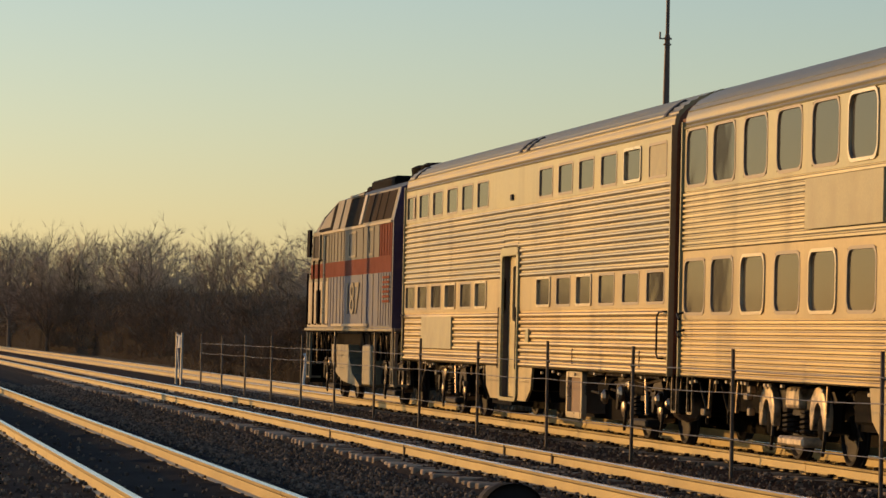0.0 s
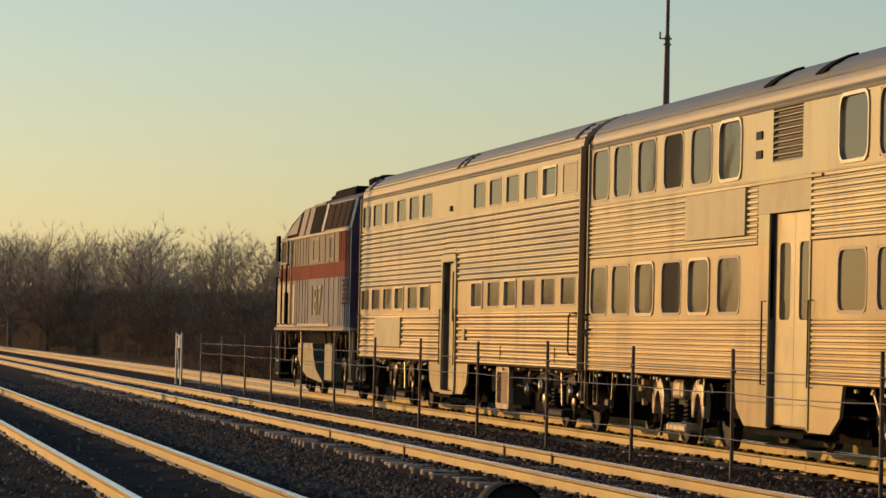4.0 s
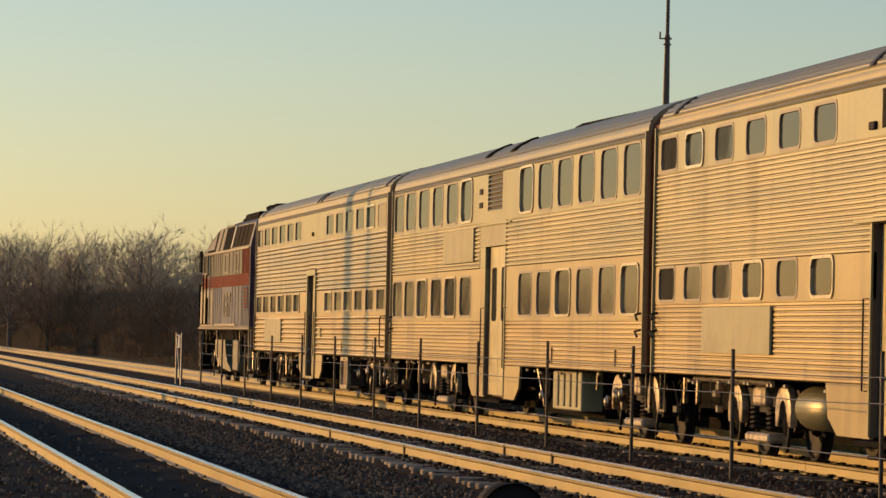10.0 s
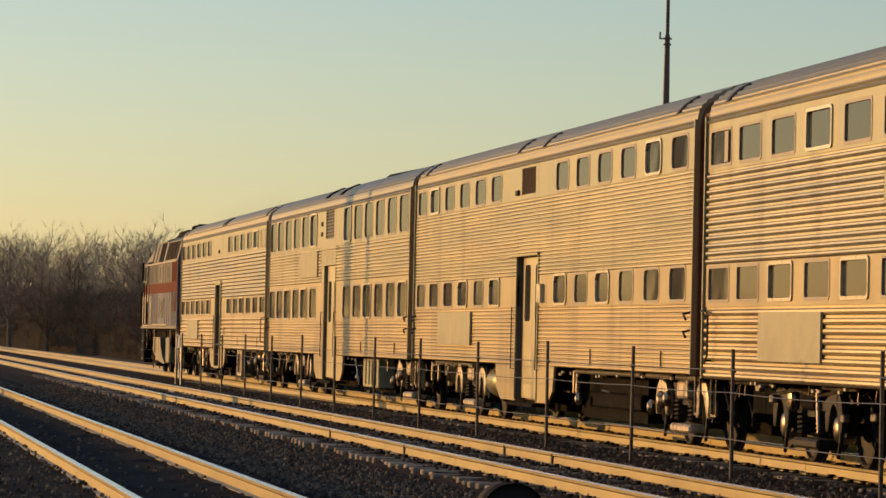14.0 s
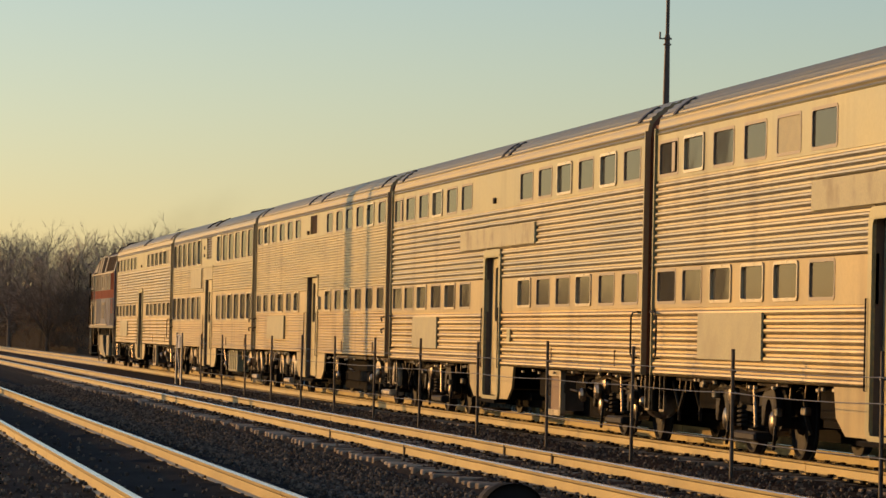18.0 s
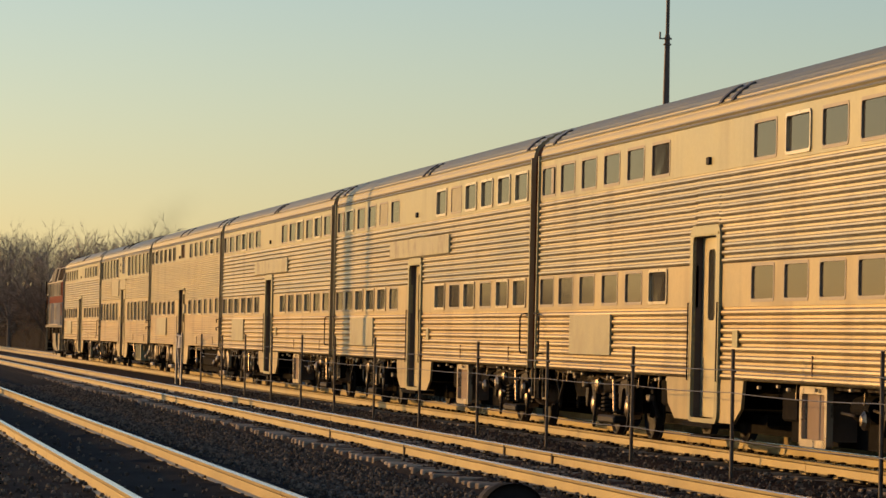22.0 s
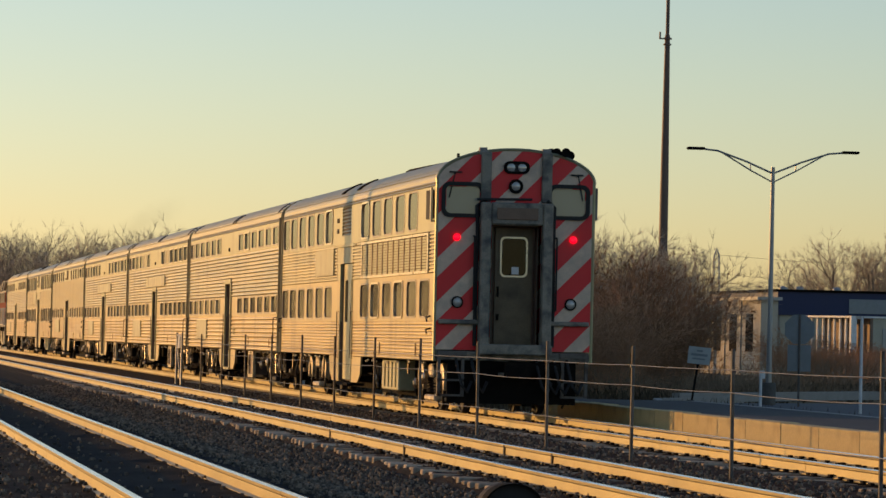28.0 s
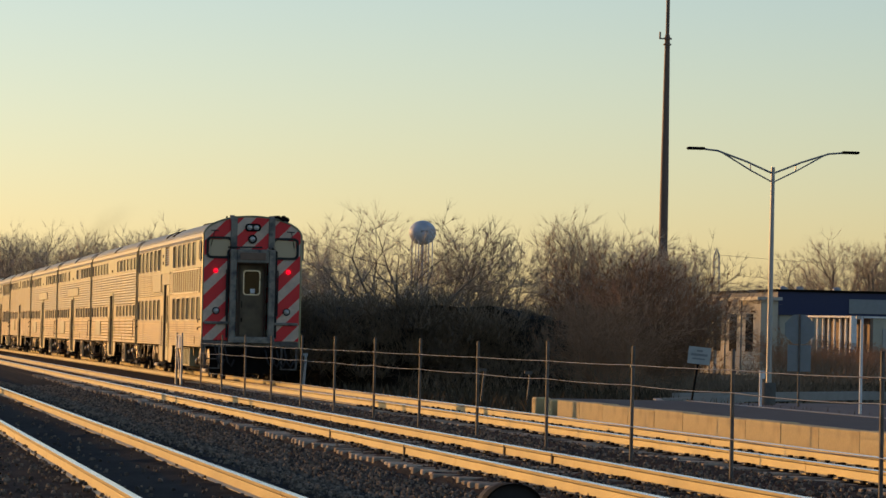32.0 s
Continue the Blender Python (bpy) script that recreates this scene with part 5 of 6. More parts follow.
        pipe(gr, [(-HW, y, 1.7), (-HW - 0.09, y, 1.7), (-HW - 0.09, y, z1), (-HW, y, z1)], 0.026)
        part("handrail", gr, DARK if y > 13 else BRIGHT, loco)
    part("walkway_sill", bevelled(-1.53, 1.53, 0.9, 16.2, 1.54, 1.618, 0.015), LTANK, loco, "pale frame sill")
    part("frame", boxes((-1.15, 1.15, 0.9, 15.8, 1.08, 1.498)), DARK, loco)
    for i, y in enumerate((1.3, 1.9, 3.1, 4.4, 5.2, 6.3, 11.0, 12.6, 13.1, 14.3, 15.1, 15.9)):
        part("pipe_drop", tube_new((-1.44, y, 1.53), (-1.42 + 0.05 * (i % 3), y + 0.12 * (i % 2), 0.95 - 0.12 * (i % 4)), 0.02, 6), CAST if i % 3 == 0 else DARK, loco)
    part("rear_handrail", tube_new((-1.55, 1.0, 1.62), (-1.52, 0.95, 0.45), 0.024, 6), LSILV, loco)
    tk = bmesh.new()
    prism(tk, [(9.0, 1.24), (11.9, 1.24), (11.9, 0.9), (11.2, 0.62), (9.9, 0.42), (7.2, 0.32), (7.0, 0.36), (8.2, 0.6), (8.8, 0.95)], -1.40, 1.40, axis="x")
    part("fuel_tank", tk, LTANK, loco, "dull grey-green fuel tank with a curved end")
    part("tank_box", bevelled(-1.42, -0.8, 5.1, 6.5, 0.36, 1.26, 0.04), LTANK, loco, "pale equipment box")
    for y in (1.3, 15.6):
        for yy in (y - 0.28, y + 0.28):
            part("step_side", boxes((-1.5, -1.44, yy - 0.03, yy + 0.03, 0.4, 1.499)), LSILV, loco)
        for z in (0.42, 0.75, 1.08):
            part("step_tread", boxes((-1.495, -1.2, y - 0.24, y + 0.24, z, z + 0.04)), LSILV, loco)
    for y in (1.6, 2.7, 3.7, 4.5, 11.9, 12.6, 13.5, 14.6, 15.6):
        hs = bmesh.new()
        pipe(hs, [(-1.30, y, 1.5), (-1.36, y + 0.12, 1.25), (-1.3, y + 0.4, 0.95), (-1.22, y + 0.75, 1.12)], 0.035)
        part("sand_pipe", hs, DARK, loco)
    part("plow", boxes((-1.4, 1.4, 15.95, 16.15, 0.3, 1.2)), DARK, loco)
    for i in range(9):
        y = (1.9, 2.6, 3.3, 4.2, 12.3, 12.9, 13.6, 14.3, 15.0)[i]
        part("cable_hanger", tube_new((-1.33, y, 1.46), (-1.30, y + 0.1, 1.2 - 0.05 * (i % 3)), 0.03, 6), CAST, loco)
    truck(loco, 3.4)
    truck(loco, 13.2)
    return loco


# near end to far end: the driving coach first, the engine last
COACHES = []
c7 = coach("tall", "golden-lit stainless driving coach with a striped end", (6, 5), (2, 4), panel=(15.1, 18.5, 2.82, 3.42), cab=True)
cab_end(c7)
COACHES.append(c7)
COACHES.append(coach("broad", "broad-ribbed stainless double-deck coach with a lower plate", (4,), (0, 6), panel=(19.4, 22.6, 1.24, 1.84)))
COACHES.append(coach("broad", "broad-ribbed stainless coach with a cream letter board", (0, 1, 2, 3, 5, 10), (0, 1, 3, 5, 7, 8, 9), {("u", 4), ("u", 7)}, (8.86, 16.6, 3.03, 3.38), (19.0, 22.6, 1.24, 1.84)))
COACHES.append(coach("broad", "broad-ribbed stainless coach with a blank letter board", (1, 3, 8), (2, 5, 7, 9), set(), (9.0, 16.6, 3.03, 3.38), (19.3, 22.4, 1.24, 1.84)))
COACHES.append(coach("fine", "fine-ribbed stainless double-deck coach with rounded windows", (1, 10), (3, 5, 6, 8), panel=(18.6, 22.4, 1.32, 1.92)))
COACHES.append(coach("tall", "finely ribbed stainless coach with tall rounded windows", (5, 6), (0, 3, 7, 9), panel=(15.2, 18.7, 2.82, 3.42)))
COACHES.append(coach("broad", "broad-ribbed stainless coach behind the locomotive", (1,), (3, 5, 6, 8), {("u", 0)}, None, (19.3, 23.0, 1.24, 1.84)))
LOCO = locomotive()

# ---------------------------------------------------------------- ground, tracks, platform
GROUND = -0.42
rng = np.random.default_rng(7)


def ground_sheet():
    xs = [-3000, -600, -150, -40, -12, -4, 0, 4, 8, 12, 16, 22, 30, 45, 70, 120, 300, 800, 3000]
    ys = [-1500, -300, -60, -10, 10, 30, 50, 70, 90, 120, 160, 220, 320, 500, 900, 1800, 4600]
    vs = [(x, y, GROUND + (0.0 if x < 60 else -0.2)) for y in ys for x in xs]
    n = len(xs)
    fs = [(j * n + i, j * n + i + 1, (j + 1) * n + i + 1, (j + 1) * n + i) for j in range(len(ys) - 1) for i in range(n - 1)]
    raw("ground", vs, fs, EARTH, "dark winter earth and dead grass", "ground", kind="structure")


ground_sheet()

TRACKS = [3.45, 8.50, TRACK_X]


def ballast_bed():
    """Crushed stone shaped in shoulders under the three tracks, uneven."""
    prof = [(-1.5, GROUND - 0.02), (0.4, -0.22), (1.3, -0.165), (5.0, -0.165), (5.7, -0.30), (7.10, -0.275), (7.25, -0.205), (7.45, -0.172), (10.0, -0.175), (10.6, -0.20), (11.2, -0.19), (14.7, -0.20), (15.25, -0.24), (16.6, GROUND - 0.02)]
    xs = np.array([p[0] for p in prof])
    zs = np.array([p[1] for p in prof])
    gx = np.sort(np.concatenate([np.arange(-1.5, 16.61, 0.30), [7.12, 7.25]]))
    gy = np.concatenate([np.arange(12, 70, 0.45), np.arange(70, 130, 1.2), np.arange(130, 640, 12)])
    h = np.interp(gx, xs, zs)
    vs = []
    for y in gy:
        nz = rng.normal(0, 0.012, len(gx))
        for x, z, d in zip(gx, h, nz):
            vs.append((x, y, z + d))
    n = len(gx)
    fs = [(j * n + i, j * n + i + 1, (j + 1) * n + i + 1, (j + 1) * n + i) for j in range(len(gy) - 1) for i in range(n - 1)]
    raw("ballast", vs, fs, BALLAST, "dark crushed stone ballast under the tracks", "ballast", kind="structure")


ballast_bed()


def stones():
    """Loose stones over the bed, thinning with distance."""
    n = 34000
    y = 24 + 95 * rng.random(n) ** 1.7
    # thick on the shoulders, sparse inside the near track
    x = rng.choice([1.6, 3.4, 5.9, 8.5, 10.6, 13.4], n, p=[0.10, 0.02, 0.44, 0.14, 0.17, 0.13]) + rng.choice([-1, 1], n) * rng.random(n) ** 1.2 * 1.15
    r = rng.uniform(0.012, 0.034, n)
    prof_x = [-1.5, 0.4, 1.3, 5.0, 5.7, 7.10, 7.25, 7.45, 10.0, 10.6, 15.2]
    prof_z = [-0.44, -0.22, -0.165, -0.165, -0.30, -0.275, -0.205, -0.172, -0.175, -0.20, -0.20]
    z = np.interp(x, prof_x, prof_z) + 0.012
    base = np.array([(1, 0, -0.4), (-0.5, 0.85, -0.4), (-0.5, -0.85, -0.4), (0.35, 0.55, 0.75), (-0.75, 0.0, 0.65), (0.4, -0.6, 0.7)])
    tri = np.array([(0, 2, 1), (3, 4, 5), (0, 1, 3), (1, 4, 3), (1, 2, 4), (2, 5, 4), (2, 0, 5), (0, 3, 5)])
    a = rng.uniform(0, 6.28, n)
    ca, sa = np.cos(a), np.sin(a)
    b = base[None] * (r[:, None, None] * rng.uniform(0.7, 1.3, (n, 6, 3)))
    vx = b[:, :, 0] * ca[:, None] - b[:, :, 1] * sa[:, None] + x[:, None]
    vy = b[:, :, 0] * sa[:, None] + b[:, :, 1] * ca[:, None] + y[:, None]
    vz = b[:, :, 2] + z[:, None] + r[:, None] * 0.55
    V = np.stack([vx, vy, vz], 2).reshape(-1, 3)
    Fc = (tri[None] + 6 * np.arange(n)[:, None, None]).reshape(-1, 3)
    raw("loose_stones", V.tolist(), Fc.tolist(), STONES, "loose grey ballast stones between the rails", "stones", kind="stuff")


stones()


def rail_mesh(y0, y1):
    side = bmesh.new()
    prism(side, [(-0.07, -0.17), (0.07, -0.17), (0.07, -0.158), (0.024, -0.14), (0.020, -0.05), (0.034, -0.036), (0.036, -0.006), (-0.036, -0.006), (-0.034, -0.036), (-0.020, -0.05), (-0.024, -0.14), (-0.07, -0.158)], y0, y1)
    head = bmesh.new()
    prism(head, [(-0.036, -0.0058), (0.036, -0.0058), (0.030, 0.0), (-0.030, 0.0)], y0, y1)
    return finish("rail", side, RAIL_SIDE), finish("rail_head", head, RAIL_TOP)


RAIL, HEAD = rail_mesh(0, 11.985)
RAILF, HEADF = rail_mesh(0, 520)
JOINT = finish("joint_bar", boxes((-0.040, -0.012, -0.05, 0.05, -0.15, -0.012), (0.012, 0.040, -0.05, 0.05, -0.15, -0.012)), RUSTY)
TIE_ME = finish("tie", bevelled(-1.3, 1.3, -0.115, 0.115, -0.34, -0.172, 0.012), TIE)
PLATE_ME = finish("tie_plate", boxes((-0.19, 0.19, -0.1, 0.1, -0.172, -0.16), (-0.13, -0.08, -0.06, 0.06, -0.16, -0.13), (0.08, 0.13, -0.06, 0.06, -0.16, -0.13)), DARK)

for k, cx in enumerate(TRACKS):
    tr = thing("railway_track", ("lone track with golden rails on dark ballast", "middle track with sunlit rails on timber ties", "far track that carries the train")[k], "railway track", "tracks", m=AT((cx, 0, 0)))
    for s in (-0.7535, 0.7535):
        for i in range(9):
            r = again("rail", RAIL, tr, AT((s, 12 + 12 * i, 0)) @ pose(rng.uniform(-0.003, 0.003), 0, 0))
            again("rail_head", HEAD, r, Matrix())
        r = again("rail", RAILF, tr, AT((s, 120, 0)))
        again("rail_head", HEADF, r, Matrix())
    for x, y in {1: ((-0.7535, 60.2), (-0.7535, 52.3), (0.7535, 53.1), (0.7535, 49.5)), 2: ((-0.7535, 66.0),)}.get(k, ()):
        again("joint_bar", JOINT, tr, AT((x, y, 0)))
    if k == 0:
        ya, yb = 20, 100
    elif k == 1:
        ya, yb = 24, 140
    else:
        ya, yb = 36, 130
    y = ya
    while y < yb:
        t = again("tie", TIE_ME, tr, AT((rng.uniform(-0.05, 0.05), y, rng.uniform(-0.015, 0.012) - (0.04 if k == 0 else 0))) @ pose(0, 0, 0, 0, 0, rng.uniform(-1.2, 1.2)))
        if y < 90:
            for s in (-0.7535, 0.7535):
                again("tie_plate", PLATE_ME, t, AT((s, 0, 0)))
        y += 0.53


# low platform beyond the far track, cast in lengths
def platform():
    p = thing("platform", "low sunlit concrete platform edge beside the far track", "platform", kind="structure")
    y = 30.0
    i = 0
    while y < 80.0:
        b = bevelled(15.28, 15.62, 0, 2.44, -0.44, 0.18 + 0.012 * (i % 3 == 1), 0.012)
        part("edge_block", b, CONCRETE, p, m=AT((rng.uniform(-0.008, 0.008), y, 0)))
        y += 2.452
        i += 1
    part("edge_block", bevelled(15.3, 15.64, 0, 0.9, -0.44, 0.17, 0.03), CONCRETE, p, m=AT((0, 82.3, 0)))
    part("edge_block", bevelled(15.28, 15.62, 0, 0.5, -0.44, 0.19, 0.03), CONCRETE, p, m=AT((0, 84.1, 0)))
    part("platform_top", boxes((15.62, 19.0, 30, 84.6, -0.44, 0.17)), PAVING, p)
    part("edge_line", boxes((18.72, 18.98, 30, 84.6, 0.17, 0.176)), KERB, p)


platform()


def road():
    raw("road", [(19.4, 20, -0.10), (60, 20, -0.10), (75, 140, -0.14), (21.5, 100, -0.12)], [(0, 1, 2, 3)], ASPHALT, "dark blue-grey asphalt of the car park", "road", kind="structure")
    k = thing("kerb", "pale concrete kerbs round the car park", "kerb", kind="structure")
    pts = [(19.2, 30), (19.3, 70), (20.0, 92), (22.0, 103), (26, 110)]
    for (x0, y0), (x1, y1) in zip(pts, pts[1:]):
        n = max(1, int(math.hypot(x1 - x0, y1 - y0) / 3))
        for i in range(n):
            a, b = i / n, (i + 0.985) / n
            d = Vector((x1 - x0, y1 - y0, 0)).normalized()
            q = Vector((-d.y, d.x, 0)) * 0.09
            P, Q = Vector((x0 + a * (x1 - x0), y0 + a * (y1 - y0), 0)), Vector((x0 + b * (x1 - x0), y0 + b * (y1 - y0), 0))
            bm = bmesh.new()
            prism(bm, [((P + q).x, (P + q).y), ((Q + q).x, (Q + q).y), ((Q - q).x, (Q - q).y), ((P - q).x, (P - q).y)], -0.3, -0.05, axis="z")
            part("kerb_stone", bm, KERB, k)
    pts = [(24.5, 112), (34, 126), (60, 138), (90, 148)]
    for (x0, y0), (x1, y1) in zip(pts, pts[1:]):
        d = Vector((x1 - x0, y1 - y0, 0)).normalized()
        q = Vector((-d.y, d.x, 0)) * 0.12
        bm = bmesh.new()
        prism(bm, [(x0 + q.x, y0 + q.y), (x1 + q.x, y1 + q.y), (x1 - q.x, y1 - q.y), (x0 - q.x, y0 - q.y)], -0.3, -0.02, axis="z")
        part("kerb_stone", bm, KERB, k)


road()

# ---------------------------------------------------------------- fence between the tracks
FENCE_X = 10.75


def fence():
    f = thing("track_fence", "rusty steel post and cable fence between the tracks", "fence")
    ys = [33.2, 39.2, 45.95, 51.9, 58.2, 64.6, 71.1, 77.15, 83.3, 89.3, 95.4, 101.5, 107.6, 113.7]
    for i, y in enumerate(ys):
        bm = bmesh.new()
        lean = rng.uniform(-0.012, 0.012)
        tube(bm, (FENCE_X, y, -0.25), (FENCE_X + lean, y + rng.uniform(-0.03, 0.03), 1.41 + rng.uniform(-0.03, 0.03)), 0.026, 0.024, 8)
        box(bm, FENCE_X - 0.03, FENCE_X + 0.03, y - 0.03, y + 0.03, 1.1, 1.14)
        part("post", bm, FENCE, f)
    for k, (z, slack) in enumerate(((1.13, 0.012), (0.86, 0.025), (0.30, 0.02))):
        for a, b in zip(ys, ys[1:]):
            bm = bmesh.new()
            sag = slack * rng.uniform(0.4, 1.3)
            pts = [(FENCE_X - 0.03, a + (b - a) * i / 6, z - sag * 4 * (i / 6) * (1 - i / 6)) for i in range(7)]
            pipe(bm, pts, 0.0065, 5)
            part("cable", bm, WIRE, f)


fence()


def braced_post():
    p = thing("braced_post", "pale braced end post of the fence", "post", m=AT((10.8, 121.5, 0)))
    bm = bmesh.new()
    tube(bm, (0, 0.9, -0.3), (0, 0.9, 1.42), 0.035, n=8)
    part("upright", bm, GALV, p)
    bm = bmesh.new()
    tube(bm, (0, -0.9, -0.3), (0, -0.9, 1.42), 0.035, n=8)
    part("upright", bm, GALV, p)
    bm = bmesh.new()
    tube(bm, (0, 0.9, 1.34), (0, -0.9, 1.30), 0.028, n=8)
    part("top_rail", bm, GALV, p)
    bm = bmesh.new()
    tube(bm, (0, 0.9, 1.25), (0, -0.75, -0.2), 0.022, n=8)
    part("brace", bm, GALV, p)
    bm = bmesh.new()
    box(bm, -0.02, 0.02, -0.25, 0.25, 0.95, 1.3)
    part("tag_plate", bm, WHITE, p)


braced_post()


def dwarf_signal():
    s = thing("dwarf_signal", "black round-topped trackside box with its sunlit left edge painted pale", "signal", m=AT((6.05, 34.3, -0.03)))
    bm = bmesh.new()
    prof = [(-0.25, -0.45), (0.25, -0.45)] + [(0.25 * math.cos(t), -0.02 + 0.20 * math.sin(t)) for t in (math.pi * i / 14 for i in range(15))]
    prism(bm, prof, 0, 0.5)
    part("housing", bm, RUBBER, s, "", True)
    bm = bmesh.new()
    for i in range(14):
        a, b = math.pi * i / 14, math.pi * (i + 1) / 14
        prism(bm, [(0.25 * math.cos(a), -0.02 + 0.2 * math.sin(a)), (0.25 * math.cos(b), -0.02 + 0.2 * math.sin(b)), (0.268 * math.cos(b), -0.02 + 0.215 * math.sin(b)), (0.268 * math.cos(a), -0.02 + 0.215 * math.sin(a))], -0.05, 0.2)
    part("hood", bm, DARK, s, "", True)
    # pale strip that paints the sunlight on the left edge
    part("lit_edge", boxes((-0.272, -0.252, -0.05, 0.25, -0.45, 0.03)), KERB, s)


dwarf_signal()


# ---------------------------------------------------------------- car park furniture
def street_lamp():
    s = thing("street_lamp", "galvanised double-arm street lamp on a concrete base", "street lamp", m=AT((24.35, 100.0, -0.12)))
    bm = bmesh.new()
    lathe(bm, (0, 0, -0.2), (0, 0, 1), [(0.19, 0), (0.19, 0.75), (0.17, 0.78), (0, 0.78)], 16)
    part("base", bm, LAMPBASE, s, "dark stained concrete base", True)
    bm = bmesh.new()
    tube(bm, (0, 0, 0.5), (0, 0, 6.22), 0.075, 0.05, 12)
    part("pole", bm, GALV, s, "", True)
    for d in (-1, 1):
        bm = bmesh.new()
        pipe(bm, [(0, 0, 6.05), (d * 0.75, 0, 6.36), (d * 1.5, 0, 6.61), (d * 1.95, 0, 6.65)], 0.026)
        pipe(bm, [(0, 0, 5.82), (d * 0.6, 0, 6.12), (d * 1.4, 0, 6.58)], 0.02)
        pipe(bm, [(d * 0.6, 0, 6.12), (d * 0.62, 0, 6.31)], 0.015)
        part("arm", bm, GALV, s)
        bm = bevelled(*sorted((d * 1.85, d * 2.3)), -0.14, 0.14, 6.62, 6.69, 0.025)
        part("lamp_head", bm, DARK, s, "flat dark lamp head")


street_lamp()


def back_of_sign():
    s = thing("road_sign", "grey back of an octagonal road sign on a post", "road sign", m=AT((24.65, 98.0, -0.12)) @ pose(0, 0, 0, 0, 0, -14))
    bm = bmesh.new()
    tube(bm, (0, -0.02, -0.1), (0, -0.02, 2.36), 0.03, n=6)
    part("post", bm, FENCE, s)
    bm = bmesh.new()
    prism(bm, [(0.41 * math.cos(radians(22.5 + 45 * i)), 1.98 + 0.41 * math.sin(radians(22.5 + 45 * i))) for i in range(8)], 0.02, 0.03)
    part("octagon_plate", bm, SIGNBACK, s)
    part("lower_plate", boxes((-0.30, 0.30, 0.02, 0.03, 0.90, 1.58)), SIGNBACK, s)


back_of_sign()


def notice_board():
    s = thing("notice_sign", "small white sign on a dark leaning post", "sign", m=AT((22.85, 102.5, -0.1)) @ pose(0, 0, 0, 0, 5, -12))
    bm = bmesh.new()
    tube(bm, (0, 0, -0.1), (0.08, 0, 1.2), 0.03, n=6)
    part("post", bm, DARK, s)
    part("plate", boxes((-0.22, 0.38, -0.05, -0.035, 1.0, 1.46)), SIGNFACE, s, "weathered pale sign plate")
    part("text_bars", boxes((-0.14, 0.30, -0.056, -0.0505, 1.22, 1.28), (0.0, 0.16, -0.056, -0.0505, 1.33, 1.38), (-0.10, 0.24, -0.056, -0.0505, 1.12, 1.16)), SIGNBACK, s)
    bm = bmesh.new()
    lathe(bm, (0, 0, -0.1), (0, 0, 1), [(0.12, 0), (0.10, 0.12), (0, 0.14)], 10)
    part("foot", bm, RUBBER, s)


notice_board()


def marker_post(x, y, h, head):
    s = thing("marker_post", "thin white marker post at the platform's back" if not head else "tall thin white post with a bracket", "post", "marker posts", m=AT((x, y, -0.1)))
    bm = bmesh.new()
    tube(bm, (0, 0, -0.1), (0, 0, h), 0.038, n=8)
    part("shaft", bm, WHITE, s)
    if head:
        part("bracket", boxes((-0.14, 0.04, -0.03, 0.03, h - 0.07, h)), GALV, s)
    else:
        part("cap_plate", boxes((0.02, 0.10, -0.04, -0.02, h - 0.2, h)), WHITE, s)


marker_post(23.0, 95.3, 0.90, False)
marker_post(23.85, 88.9, 2.26, True)


def small_posts():
    for x, y, h, m in ((15.9, 131.5, 0.86, WHITE), (19.1, 106.5, 0.62, FENCE), (17.9, 107.0, 0.66, FENCE)):
        s = thing("track_marker", "short weathered trackside marker stake", "post", "trackside stakes", m=AT((x, y, -0.3)))
        bm = bmesh.new()
        tube(bm, (0, 0, -0.1), (0.08, 0, h + 0.25), 0.05 if m is WHITE else 0.028, n=8)
        part("stake", bm, m, s)
        bm = boxes((-0.08, 0.14, -0.03, 0.03, h + 0.18, h + 0.26))
        part("cap", bm, m, s)


small_posts()


# ---------------------------------------------------------------- far things
def mast():
    s = thing("antenna_mast", "tall dark tapered steel antenna mast", "mast", m=AT((54.62, 254.6, GROUND)))
    bm = bmesh.new()
    tube(bm, (0, 0, -0.1), (0, 0, 12), 0.33, 0.28, 14)
    tube(bm, (0, 0, 12), (0, 0, 22.3), 0.28, 0.17, 14)
    part("lower_shaft", bm, MAST, s, "", True)
    bm = bmesh.new()
    tube(bm, (0, 0, 22.3), (0, 0, 40), 0.13, 0.09, 10)
    part("upper_shaft", bm, MAST, s, "", True)
    bm = bmesh.new()
    for z in (22.0, 21.6):
        lathe(bm, (0, 0, z), (0, 0, 1), [(0.2, 0), (0.27, 0.02), (0.27, 0.12), (0.2, 0.14)], 12)
    tube(bm, (-0.55, 0, 22.05), (0.3, 0, 22.05), 0.05, n=6)
    tube(bm, (-0.5, 0, 22.0), (-0.5, 0, 22.5), 0.06, n=6)
    part("antenna_ring", bm, MAST, s)


mast()


def water_tower():
    s = thing("water_tower", "pale round water tower far beyond the trees", "water tower", m=AT((224.0, 1482.7, 0)))
    bm = bmesh.new()
    lathe(bm, (0, 0, 41.5), (0, 0, 1), [(5.2 * math.sin(math.pi * i / 16), -4.7 * math.cos(math.pi * i / 16)) for i in range(17)], 32)
    part("tank", bm, TANK, s, "", True)
    for i in range(6):
        a = i * math.pi / 3
        bm = bmesh.new()
        tube(bm, (4.0 * math.cos(a), 4.0 * math.sin(a), -0.3), (3.9 * math.cos(a), 3.9 * math.sin(a), 39), 0.22, n=8)
        part("leg", bm, TANK, s)
    bm = bmesh.new()
    tube(bm, (0, 0, -0.3), (0, 0, 37), 0.6, n=10)
    part("riser", bm, TANK, s)
    part("mark", boxes((-1.5, 1.2, -5.12, -4.9, 41.5, 42.3)), SIGNBACK, s)


water_tower()


